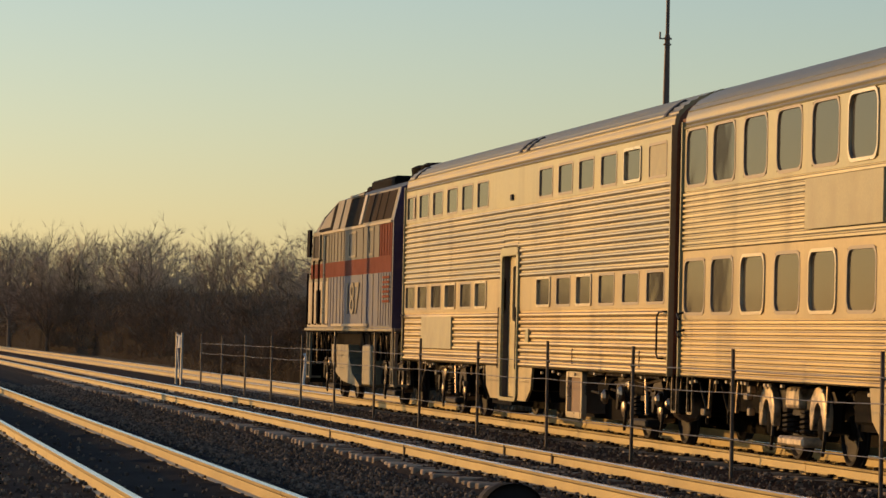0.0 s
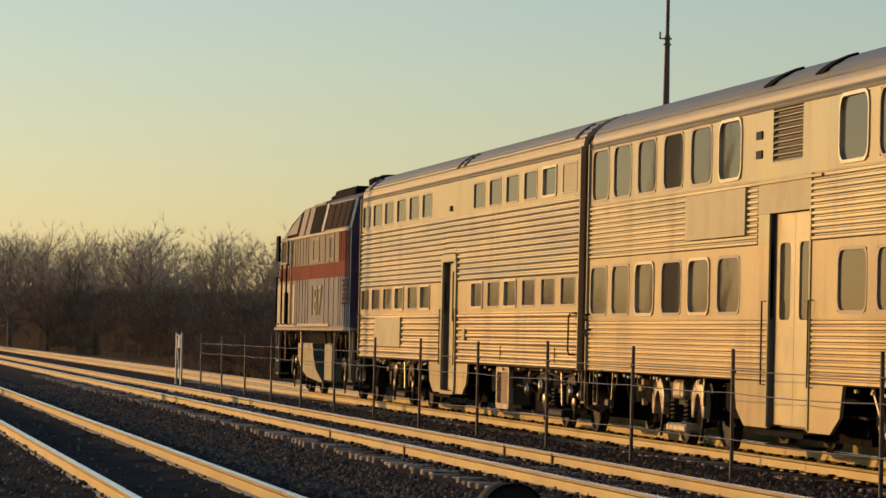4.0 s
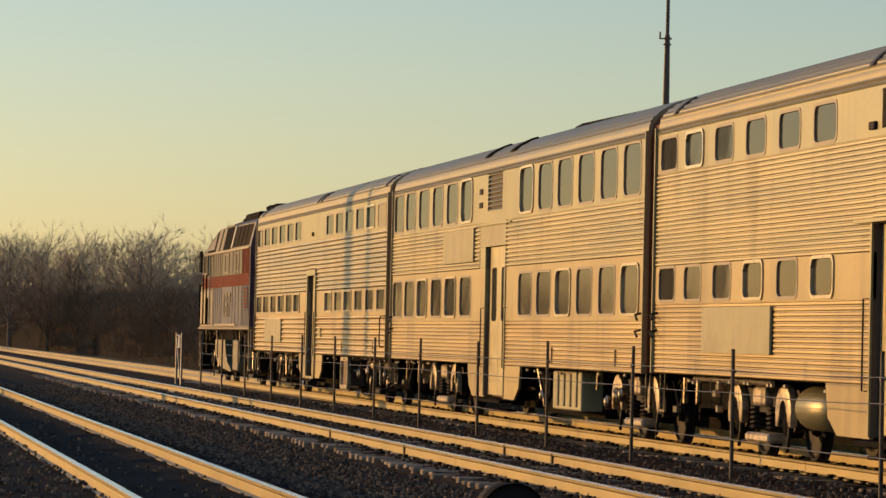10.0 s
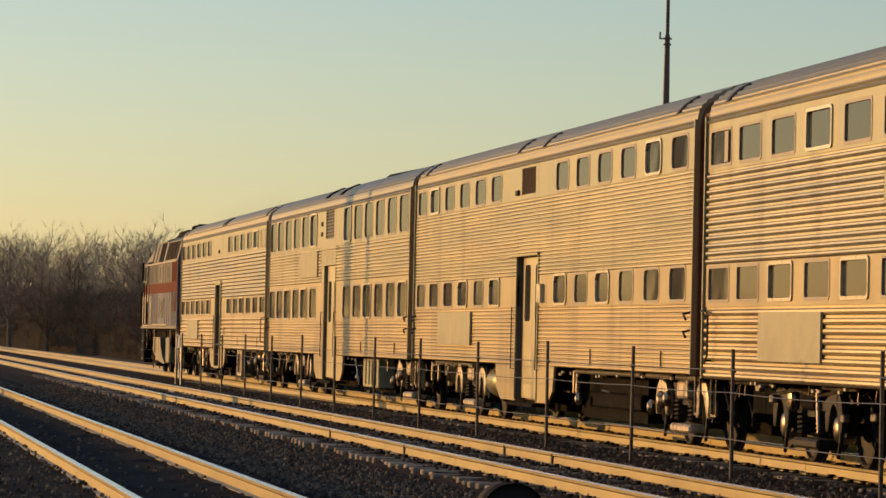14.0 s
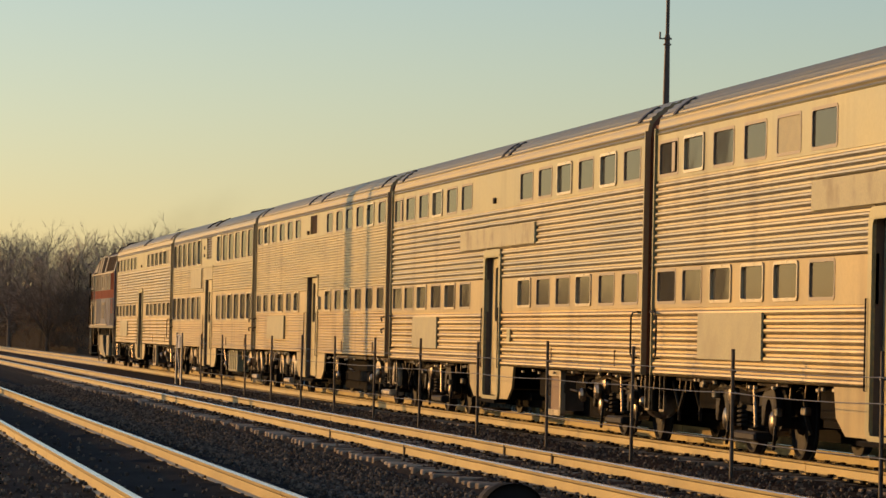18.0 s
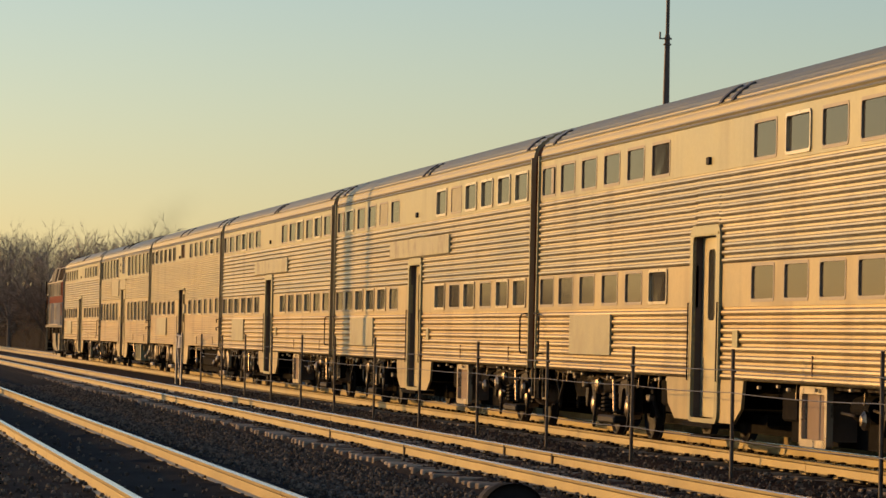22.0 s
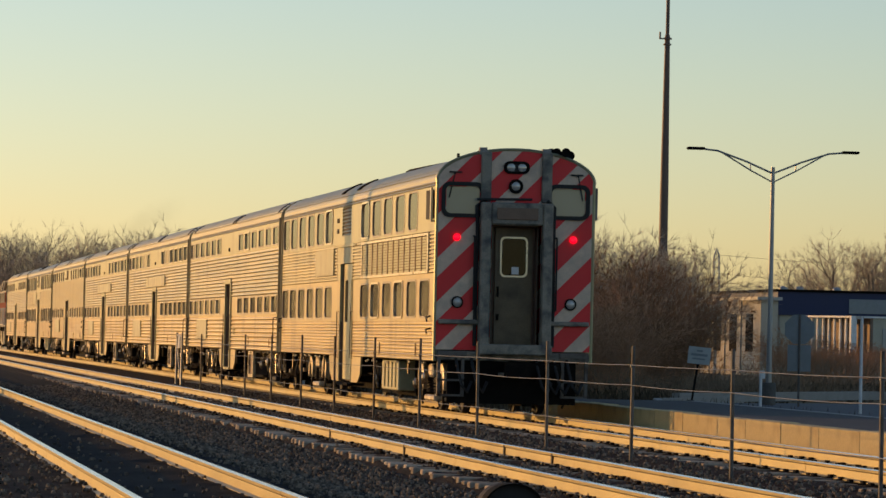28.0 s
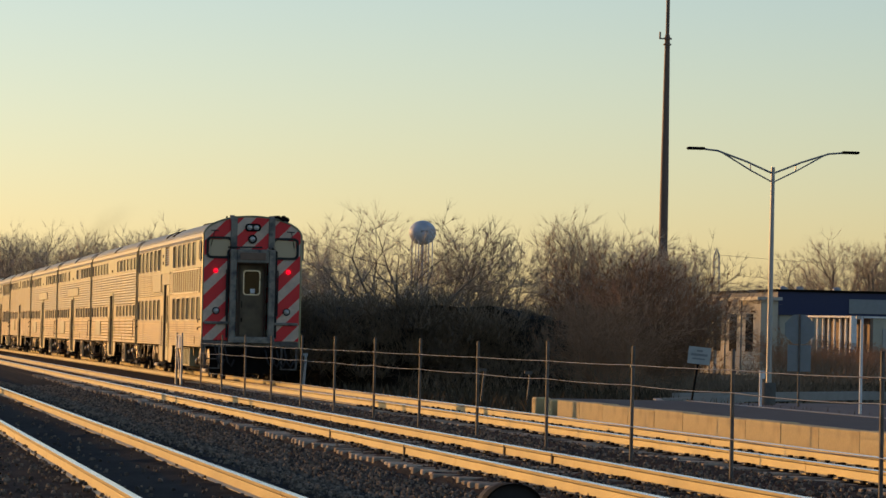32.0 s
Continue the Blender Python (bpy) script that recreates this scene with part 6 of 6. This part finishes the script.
def pylon(x, y, h, w):
    s = thing("lattice_pylon", "distant steel lattice power pylon", "pylon", "pylons", m=AT((x, y, -0.5)))
    for sx in (-1, 1):
        for sy in (-1, 1):
            bm = bmesh.new()
            tube(bm, (sx * w, sy * w, 0), (sx * w * 0.7, sy * w * 0.7, h * 0.93), 0.14 * w + 0.03, n=4)
            tube(bm, (sx * w * 0.7, sy * w * 0.7, h * 0.93), (0, 0, h), 0.12 * w + 0.03, n=4)
            part("leg", bm, GALV, s)
    n = 9
    for i in range(n):
        for sy in (-1, 1):
            a, b = (1 - 0.3 * i / n) * w, (1 - 0.3 * (i + 1) / n) * w
            bm = bmesh.new()
            tube(bm, (-a, sy * w, 0.93 * h * i / n), (b, sy * w, 0.93 * h * (i + 1) / n), 0.08 * w + 0.02, n=4)
            part("brace", bm, GALV, s)
    return s


pylon(335.3, 1465.0, 38.4, 1.35)
pylon(78.0, 770.0, 19.5, 0.38)


def wires():
    w = thing("power_lines", "thin power lines strung from the pylon", "power line")
    for z0, z1 in ((35.5, 33), (28.5, 24.5), (25.5, 19)):
        bm = bmesh.new()
        pipe(bm, [(335, 1465, z0), (370, 1465, (z0 + z1) / 2 - 0.6), (440, 1465, z1)], 0.07, 4)
        part("wire", bm, DARK, w)


wires()


def pole_behind():
    """Poles on the sunny side of the tracks, which shade a strip of the train."""
    for i, (yt, w, dist) in enumerate(((86.8, 0.44, 13.5), (83.5, 0.17, 14.5))):
        d = -Vector((-TO_SUN.x, -TO_SUN.y, 0)).normalized()
        p = Vector((TRACK_X - HALF, yt, 0)) + d * dist
        s = thing("utility_pole", "weathered timber utility pole beside the line", "utility pole", "utility poles", m=AT((p.x, p.y, GROUND)))
        bm = bmesh.new()
        tube(bm, (0, 0, -0.1), (0, 0, 11.5), w, w * 0.85, 12)
        part("shaft", bm, BARK, s, "", True)
        part("crossarm", boxes((-1.1, 1.1, -0.06, 0.06, 10.7, 10.85)), BARK, s)


pole_behind()


# industrial sheds at the right edge
def shed():
    s = thing("blue_warehouse", "low blue-clad warehouse with pale lower walls", "warehouse", m=AT((62.3, 253.0, -0.5)))
    part("wall", boxes((0, 26, 0, 20, 0, 3.95)), WALLM, s, "pale lower wall")
    part("blue_fascia", boxes((-0.25, 26.2, -0.25, 20, 3.96, 5.5)), BLUE, s, "deep blue metal cladding")
    part("roof", boxes((-0.4, 26.4, -0.4, 20.4, 5.5, 5.66)), DARK, s)
    part("sign_panel", boxes((4.6, 7.2, -0.32, -0.26, 4.15, 5.1)), SIGNBACK, s, "pale blank sign panel")
    for x in (0.9, 2.0, 4.6):
        bm = bmesh.new()
        lathe(bm, (x, 3, 5.66), (0, 0, 1), [(0.3, 0), (0.3, 0.1), (0.2, 0.22), (0, 0.26)], 12)
        part("roof_vent", bm, GALV, s, "", True)
    for i in range(6):
        part("roller_door", boxes((7.0 + 3.0 * i, 9.2 + 3.0 * i, -0.06, -0.01, 0.1, 3.2)), GALV, s)
    t = thing("brick_shed", "low sunlit tan shed with dark windows behind bushes", "shed", m=AT((57.6, 239.0, -0.5)))
    part("wall", boxes((0, 1.1, 0, 24, 0, 4.75)), WALLM, t)
    part("roof", boxes((-0.3, 1.3, -0.3, 24.2, 4.75, 4.95)), GALV, t)
    for y in (2.0, 6.5, 11.0, 15.5, 20.0):
        part("window", boxes((-0.04, 0.02, y, y + 1.9, 1.5, 3.9)), DARK, t)
        part("downpipe", boxes((-0.09, -0.01, y + 3.1, y + 3.25, 0.1, 4.7)), GALV, t)
    d = thing("loading_bay", "sunlit white corrugated loading shelter", "shelter", m=AT((59.7, 236.0, -0.5)) @ pose(0, 0, 0, 0, 0, -72))
    for i in range(9):
        part("column", bevelled(0.64 * i, 0.64 * i + 0.16, 0, 0.12, 0, 3.7, 0.02), WHITE, d)
    part("canopy", boxes((-0.3, 5.7, -0.3, 3, 3.71, 3.82)), WHITE, d)
    part("back_wall", boxes((0, 5.5, 1.2, 1.4, 0, 3.7)), GRILLE, d)
    part("end_post", boxes((5.65, 5.85, -0.4, 0.0, 0, 3.8)), WHITE, d)


shed()


# ---------------------------------------------------------------- bare trees and scrub
def bare_tree_meshes(seed, height, width, fork, n_main, lift, droop, twigs_each, main_lean, wood, fine):
    """Two meshes of a leafless tree: trunk and limbs, and a haze of fine twigs, inside a rounded crown."""
    r = np.random.default_rng(seed)
    limbs, twigs = ([], []), ([], [])
    low, zc = fork * height, (0.45 + 0.25 * fork) * height

    def inside(p):
        up = (p.z - zc) / (height - zc) if p.z > zc else (p.z - zc) / (zc - 0.55 * low + 0.3)
        return (p.x * p.x + p.y * p.y) / (width * width) + up * up

    def seg(p, q, r0, r1, n):
        v, f = limbs
        w = (q - p).normalized()
        u = w.orthogonal().normalized()
        s = w.cross(u)
        b = len(v)
        for c, rad in ((p, r0), (q, r1)):
            for i in range(n):
                t = 2 * math.pi * i / n
                v.append(tuple(c + rad * (math.cos(t) * u + math.sin(t) * s)))
        for i in range(n):
            j = (i + 1) % n
            f.append((b + i, b + j, b + n + j, b + n + i))

    def twig(p, d, length, rad):
        v, f = twigs
        u = d.orthogonal().normalized() * rad
        s = d.cross(u)
        b = len(v)
        v.extend((tuple(p + u), tuple(p - 0.5 * u + 0.87 * s), tuple(p - 0.5 * u - 0.87 * s), tuple(p + d * length)))
        f.extend(((b, b + 1, b + 3), (b + 1, b + 2, b + 3), (b + 2, b, b + 3)))

    def aside(d, out):
        side = Vector(r.normal(0, 1, 3))
        side = (side - side.dot(d) * d).normalized()
        return (d * (1 - 0.45 * out) + side * out + Vector((0, 0, lift))).normalized()

    def grow(p, d, length, rad, level):
        steps = (4, 3, 2)[level]
        for k in range(steps):
            d = (d + Vector(r.normal(0, 0.11 + 0.04 * level, 3)) + Vector((0, 0, lift * 0.35 - droop * (k / steps)))).normalized()
            q = p + d * (length / steps)
            ra, rb = rad * (1 - 0.6 * k / steps), rad * (1 - 0.6 * (k + 1) / steps)
            seg(p, q, ra, rb, (6, 4, 3)[level])
            p = q
            gone = inside(q) > 1.0
            if level < 2:
                for _ in range(3 if level else 2):
                    grow(q, aside(d, r.uniform(0.55, 0.95)), length * r.uniform(0.40, 0.62), max(rb * 0.55, 0.008), level + 1)
            else:
                for _ in range(twigs_each):
                    twig(q, aside(d, r.uniform(0.25, 0.75)), height * r.uniform(0.06, 0.13), 0.0068)
            if gone:
                break
        for _ in range(twigs_each):
            twig(p, aside(d, r.uniform(0.1, 0.5)), height * r.uniform(0.06, 0.13), 0.0068)
    rt = 0.019 * height
    if low > 0.3:
        seg(Vector((0, 0, -0.3)), Vector((0.02 * low, 0, low)), rt * 1.25, rt, 8)
        # the leading stem goes on above the fork
        grow(Vector((0.02 * low, 0, low)), Vector((r.normal(0, 0.1), r.normal(0, 0.1), 1)).normalized(), (height - low) * 0.75, rt * 0.8, 0)
    for i in range(n_main):
        a = 2 * math.pi * (i + r.uniform(-0.3, 0.3)) / n_main
        lean = main_lean * r.uniform(0.6, 1.2)
        base = Vector((0.02 * low, 0, low * r.uniform(0.75, 1.0))) if low > 0.3 else Vector((0.3 * math.cos(a), 0.3 * math.sin(a), -0.25))
        grow(base, Vector((lean * math.cos(a), lean * math.sin(a), 1)).normalized(), math.hypot(width * 0.75, height - low) * r.uniform(0.6, 0.8), rt * r.uniform(0.45, 0.7), 0)
    out = []
    for name, (v, f), m_ in (("trunk", limbs, wood), ("crown", twigs, fine)):
        me = bpy.data.meshes.new(name)
        me.from_pydata(v, [], f)
        me.materials.append(m_)
        out.append(me)
    return out


# wide and drooping; tall fan; round and dense; tall oval
TREES = [bare_tree_meshes(21, 7.6, 3.9, 0.22, 6, 0.10, 0.10, 3, 1.0, BARK, TWIG),
         bare_tree_meshes(22, 7.2, 1.75, 0.10, 8, 0.26, 0.0, 3, 0.24, BARK, TWIG),
         bare_tree_meshes(23, 6.0, 3.0, 0.15, 7, 0.12, 0.0, 4, 0.85, BARK, TWIG),
         bare_tree_meshes(24, 8.4, 2.9, 0.28, 6, 0.16, 0.02, 3, 0.6, BARK, TWIG)]
BUSHES = [bare_tree_meshes(31 + k, 3.6, 2.1 + 0.2 * k, 0.0, 8, 0.14, 0.0, 3, 0.55, BRUSH, BRUSH) for k in range(3)]


def tree(kind, x, y, size, turn, label="bare winter tree with fine brown twigs", z=GROUND):
    s = thing("bare_tree", label, "tree", "bare trees", m=AT((x, y, z)) @ pose(0, 0, 0, 0, 0, turn) @ Matrix.Diagonal((size, size, size, 1)))
    again("trunk", TREES[kind][0], s, Matrix())
    again("crown", TREES[kind][1], s, Matrix())


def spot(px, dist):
    """A place on the ground by its column across the camera's view (0 left, 1568 right) and its distance along the
    track.
    """
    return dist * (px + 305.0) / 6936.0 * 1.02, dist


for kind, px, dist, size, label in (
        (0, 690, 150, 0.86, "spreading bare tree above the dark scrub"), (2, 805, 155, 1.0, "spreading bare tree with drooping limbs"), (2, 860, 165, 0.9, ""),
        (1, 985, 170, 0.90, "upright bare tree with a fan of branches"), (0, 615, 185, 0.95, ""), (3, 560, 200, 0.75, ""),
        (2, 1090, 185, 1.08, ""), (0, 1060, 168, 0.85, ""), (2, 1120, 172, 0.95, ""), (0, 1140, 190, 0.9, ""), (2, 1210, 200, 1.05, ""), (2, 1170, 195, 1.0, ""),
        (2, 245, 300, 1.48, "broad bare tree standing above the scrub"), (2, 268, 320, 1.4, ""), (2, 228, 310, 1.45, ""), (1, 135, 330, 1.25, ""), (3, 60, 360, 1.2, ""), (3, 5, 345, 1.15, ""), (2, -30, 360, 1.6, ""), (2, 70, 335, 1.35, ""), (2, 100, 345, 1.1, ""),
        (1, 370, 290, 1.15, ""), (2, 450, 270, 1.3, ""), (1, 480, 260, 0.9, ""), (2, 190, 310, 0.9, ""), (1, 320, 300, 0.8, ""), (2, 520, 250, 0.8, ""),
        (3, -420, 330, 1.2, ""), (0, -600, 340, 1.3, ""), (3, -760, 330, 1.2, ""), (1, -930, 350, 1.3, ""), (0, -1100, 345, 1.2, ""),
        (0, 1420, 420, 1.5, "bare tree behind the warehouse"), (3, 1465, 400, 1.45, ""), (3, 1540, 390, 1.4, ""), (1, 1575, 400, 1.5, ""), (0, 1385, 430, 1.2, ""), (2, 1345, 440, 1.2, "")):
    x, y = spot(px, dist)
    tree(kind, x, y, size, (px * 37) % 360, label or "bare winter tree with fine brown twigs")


def scrub():
    """Dense leafless thicket along the line: rounded bushes of fine twigs that crowd a near-black core for the shade
    within.
    """
    # along the line beyond the platform, then turning off beside the car park
    path = np.array([(22.0, 134.0), (19.5, 131.0), (16.8, 134.0), (17.8, 165.0), (20.2, 235.0), (20.0, 330.0), (17.5, 640.0)])
    seg = np.concatenate([[0], np.cumsum(np.hypot(*np.diff(path, axis=0).T))])
    share = [0, 0.10, 0.185, 0.35, 0.56, 0.76, 1.0]
    m = 1280
    along = np.interp(rng.random(m), share, seg)
    bx = np.interp(along, seg, path[:, 0]) + rng.uniform(-2.0, 3.6, m)
    by = np.interp(along, seg, path[:, 1]) + rng.uniform(-2, 2, m)
    big = rng.uniform(0.55, 1.35, m) * (1 + 0.0022 * (by - 130))
    top = 3.1 + 0.011 * (by - 130)
    bz = GROUND + 0.2 + rng.random(m) ** 0.8 * np.maximum(top - 0.75 * big, 0.3)
    per = 150
    n = m * per
    c = np.repeat(np.stack([bx, by, bz], 1), per, 0)
    rad = np.repeat(big, per)
    out = rng.normal(0, 1, (n, 3))
    out[:, 2] = np.abs(out[:, 2]) * 0.9 + 0.1
    out /= np.linalg.norm(out, axis=1)[:, None]
    p = c + out * (rad * rng.uniform(0.1, 0.75, n))[:, None]
    d = out + rng.normal(0, 0.45, (n, 3))
    d /= np.linalg.norm(d, axis=1)[:, None]
    q = p + d * (rad * rng.uniform(0.3, 0.6, n))[:, None]
    wid = (0.010 + 0.00005 * (c[:, 1] - 100)) * rng.uniform(0.7, 1.4, n)
    # low dead growth between the thicket and the car park
    n2 = 9000
    x2, y2 = rng.uniform(19.0, 36, n2), 126 + rng.uniform(0, 14, n2)
    p2 = np.stack([x2, y2, GROUND + rng.random(n2) ** 1.5 * (0.8 + 0.4 * np.sin(x2 * 0.6))], 1)
    d2 = rng.normal(0, 0.6, (n2, 3))
    d2[:, 2] = np.abs(d2[:, 2]) + 0.4
    p, q = np.concatenate([p, p2]), np.concatenate([q, p2 + d2 * rng.uniform(0.2, 0.6, n2)[:, None]])
    wid = np.concatenate([wid, np.full(n2, 0.010)])
    n += n2
    a = rng.uniform(0, 6.28, n)
    e = np.stack([np.cos(a), np.sin(a), 0 * a], 1) * wid[:, None]
    e2 = np.stack([-np.sin(a), np.cos(a), 0 * a], 1) * wid[:, None]
    V = np.stack([p + e, p - 0.5 * e + e2, p - 0.5 * e - e2, q], 1).reshape(-1, 3)
    tri = np.array([(0, 1, 3), (1, 2, 3), (2, 0, 3)])
    Fc = (tri[None] + 4 * np.arange(n)[:, None, None]).reshape(-1, 3)
    raw("thicket", V.tolist(), Fc.tolist(), SCRUB, "dense dark leafless thicket along the railway", "thicket", kind="stuff")
    # an added lumpy core, its near-black colour standing in for inner shade
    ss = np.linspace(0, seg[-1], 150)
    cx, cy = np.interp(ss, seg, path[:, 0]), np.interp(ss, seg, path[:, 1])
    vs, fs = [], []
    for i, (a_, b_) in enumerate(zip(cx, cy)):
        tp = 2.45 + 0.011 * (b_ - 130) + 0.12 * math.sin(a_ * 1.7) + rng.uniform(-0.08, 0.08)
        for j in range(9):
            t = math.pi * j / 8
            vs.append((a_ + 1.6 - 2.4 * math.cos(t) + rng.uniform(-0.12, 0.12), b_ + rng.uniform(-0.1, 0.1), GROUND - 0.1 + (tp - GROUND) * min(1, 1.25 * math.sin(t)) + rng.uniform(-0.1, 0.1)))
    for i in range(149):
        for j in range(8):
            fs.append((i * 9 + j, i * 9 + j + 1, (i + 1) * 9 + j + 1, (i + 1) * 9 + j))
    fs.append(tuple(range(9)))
    raw("scrub_shade_bank", vs, fs, SCRUB_SHADE, "near-black fill for the shade inside the thicket beside the line", "thicket", kind="stuff")


scrub()


def brush_clump(x, y, h, w, k):
    """A red-brown bush of many stems that fan out from the ground."""
    s = thing("bush", "red-brown leafless bush at the edge of the car park", "bush", "bushes", m=AT((x, y, GROUND)) @ pose(0, 0, 0, 0, 0, 97 * k) @ Matrix.Diagonal((w / 4.2, w / 4.2, h / 3.6, 1)))
    again("stem", BUSHES[k % 3][0], s, Matrix())
    again("crown", BUSHES[k % 3][1], s, Matrix())


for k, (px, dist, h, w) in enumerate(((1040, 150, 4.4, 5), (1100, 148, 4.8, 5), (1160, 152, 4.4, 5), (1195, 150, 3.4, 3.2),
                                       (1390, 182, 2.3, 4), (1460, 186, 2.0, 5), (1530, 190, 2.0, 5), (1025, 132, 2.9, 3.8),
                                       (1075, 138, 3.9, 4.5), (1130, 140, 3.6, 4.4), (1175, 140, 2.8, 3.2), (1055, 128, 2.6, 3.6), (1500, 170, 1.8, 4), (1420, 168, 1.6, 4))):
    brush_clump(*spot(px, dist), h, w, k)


def verge_grass():
    """Dead grass tufts on the verges."""
    n = 9000
    x = np.concatenate([rng.uniform(16.0, 24, n // 2), rng.uniform(21, 60, n - n // 2)])
    y = np.concatenate([rng.uniform(86, 170, n // 2), 108 + (x[n // 2:] - 21) * 1.5 + rng.uniform(0, 30, n - n // 2)])
    h = rng.uniform(0.15, 0.45, n)
    p = np.stack([x, y, np.full(n, GROUND)], 1)
    a = rng.uniform(0, 6.28, n)
    e = np.stack([np.cos(a), np.sin(a), 0 * a], 1) * 0.05
    q = p + np.stack([rng.normal(0, 0.12, n), rng.normal(0, 0.12, n), h], 1)
    V = np.stack([p + e, p - e, q], 1).reshape(-1, 3)
    raw("dead_grass", V.tolist(), np.arange(3 * n).reshape(-1, 3).tolist(), GRASSM, "tufts of dead winter grass on the verge", "grass", kind="stuff")


verge_grass()


def far_woods():
    """A low uneven belt of distant bare woods that closes the horizon."""
    n = 16000
    x = rng.uniform(-400, 420, n)
    y = rng.uniform(560, 760, n)
    ln = rng.uniform(2.5, 6, n)
    z = rng.random(n) ** 1.5 * (7 + 2.5 * np.sin(x * 0.04) + 1.5 * np.sin(x * 0.13))
    d = rng.normal(0, 0.35, (n, 3))
    d[:, 2] = 1
    p = np.stack([x, y, z + GROUND], 1)
    q = p + d * ln[:, None] * 0.6
    a = rng.uniform(0, 6.28, n)
    e = np.stack([np.cos(a), np.sin(a), 0 * a], 1) * rng.uniform(0.05, 0.14, n)[:, None]
    e2 = np.stack([-np.sin(a), np.cos(a), 0 * a], 1) * 0.08
    V = np.stack([p + e, p - 0.5 * e + e2, p - 0.5 * e - e2, q], 1).reshape(-1, 3)
    tri = np.array([(0, 1, 3), (1, 2, 3), (2, 0, 3)])
    Fc = (tri[None] + 4 * np.arange(n)[:, None, None]).reshape(-1, 3)
    raw("far_woods", V.tolist(), Fc.tolist(), TWIG, "distant belt of bare woodland", "woods", kind="stuff")


far_woods()


# ---------------------------------------------------------------- what moves
# seconds, and how far along the track the train's tail stands
TAIL = ((0, -103.05), (1, -101.86), (2, -100.36), (3, -98.57), (4, -96.48), (5, -94.02), (6, -91.14), (7, -87.86), (8, -84.15), (9, -80.0), (10, -75.40),
        (11, -70.36), (12, -64.9), (13, -59.0), (14, -52.68), (15, -45.98), (16, -38.9), (17, -31.42), (18, -23.55), (19, -15.33), (20, -6.74), (21, 2.18),
        (22, 11.46), (23, 21.07), (24, 31.04), (25, 41.34), (26, 51.93), (27, 62.80), (28, 73.93), (29, 85.33), (30, 96.98), (31, 108.88), (32, 121.02))


def tail_at(t):
    """Between the rows, on a smooth curve."""
    i = min(max(int(t), 1), len(TAIL) - 3)
    u = t - i
    a, b, c, d = (TAIL[i + k][1] for k in (-1, 0, 1, 2))
    return b + 0.5 * u * (c - a + u * (2 * a - 5 * b + 4 * c - d + u * (3 * (b - c) + d - a)))


# exhaust that rises from the engine's stack once it pulls hard: broad translucent veils that wait inside the engine,
# leave it edge on and turn their broad side as they drift
def smoke_mesh(seed):
    r = np.random.default_rng(seed)
    bm = bmesh.new()
    bmesh.ops.create_icosphere(bm, subdivisions=4, radius=1.0)
    bmesh.ops.delete(bm, geom=[v for v in bm.verts if v.co.x > 0.02], context="VERTS")
    k = r.uniform(-3, 3, 3)
    for v in bm.verts:
        c = v.co
        w = 0.10 * math.sin(2.5 * c.z + 2 * c.y + k[0]) + 0.08 * math.sin(3.1 * c.y + k[1])
        v.co = Vector((PUFF[0] * c.x * (1 + w), PUFF[1] * c.y, PUFF[2] * c.z))
    return finish("smoke_puff", bm, SMOKE, True)


SMOKES = [smoke_mesh(60 + k) for k in range(3)]
PUFFS = []
for k in range(6):
    puff = new("smoke_puff", SMOKES[k % 3])
    tagged(puff, "thin brown-grey exhaust smoke drifting over the locomotive", "smoke", "exhaust smoke", "stuff")
    PUFFS.append((puff, 11.5 + 2.4 * k, k))


def motions():
    for puff, born, k in PUFFS:
        rows = []
        for t in sorted({0.0, born, *(float(q) for q in range(33))}):
            if t > 32.0:
                continue
            home = tail_at(min(t, born)) + 7 * L + 8.0
            age = max(0.0, t - born)
            wob = 0.8 * math.sin(2.3 * k + 0.5 * age)
            up = 3.0 + 1.7 * min(age, 1.0) + (0.22 - 0.04 * (k % 3)) * age
            rows.append((t, pose(TRACK_X + 0.35 * age + wob * min(age, 1), home + 0.8 * (tail_at(t) - tail_at(min(t, born))), up, (25 + 12 * math.sin(k)) * min(age / 3, 1), 0, -72 * min(age / 2.5, 1))))
        walk(puff, rows)
    for k, car in enumerate(COACHES + [LOCO]):
        walk(car, [(t, pose(TRACK_X, s + L * k, 0)) for t, s in TAIL])
    # every wheelset rolls without slipping
    rows, t, start = [(0.0, 0.0)], 0.0, tail_at(0.0)
    last = 0.0
    while t < 32.0:
        t = round(t + 1 / 30, 6)
        turn = math.degrees((tail_at(min(t, 32.0)) - start) / 0.462)
        if turn - last > 30 or t >= 32.0:
            rows.append((min(t, 32.0), turn))
            last = turn
    for w, place in WHEELS:
        walk(w, [(t, pose(*place, -a, 0, 0)) for t, a in rows])


motions()
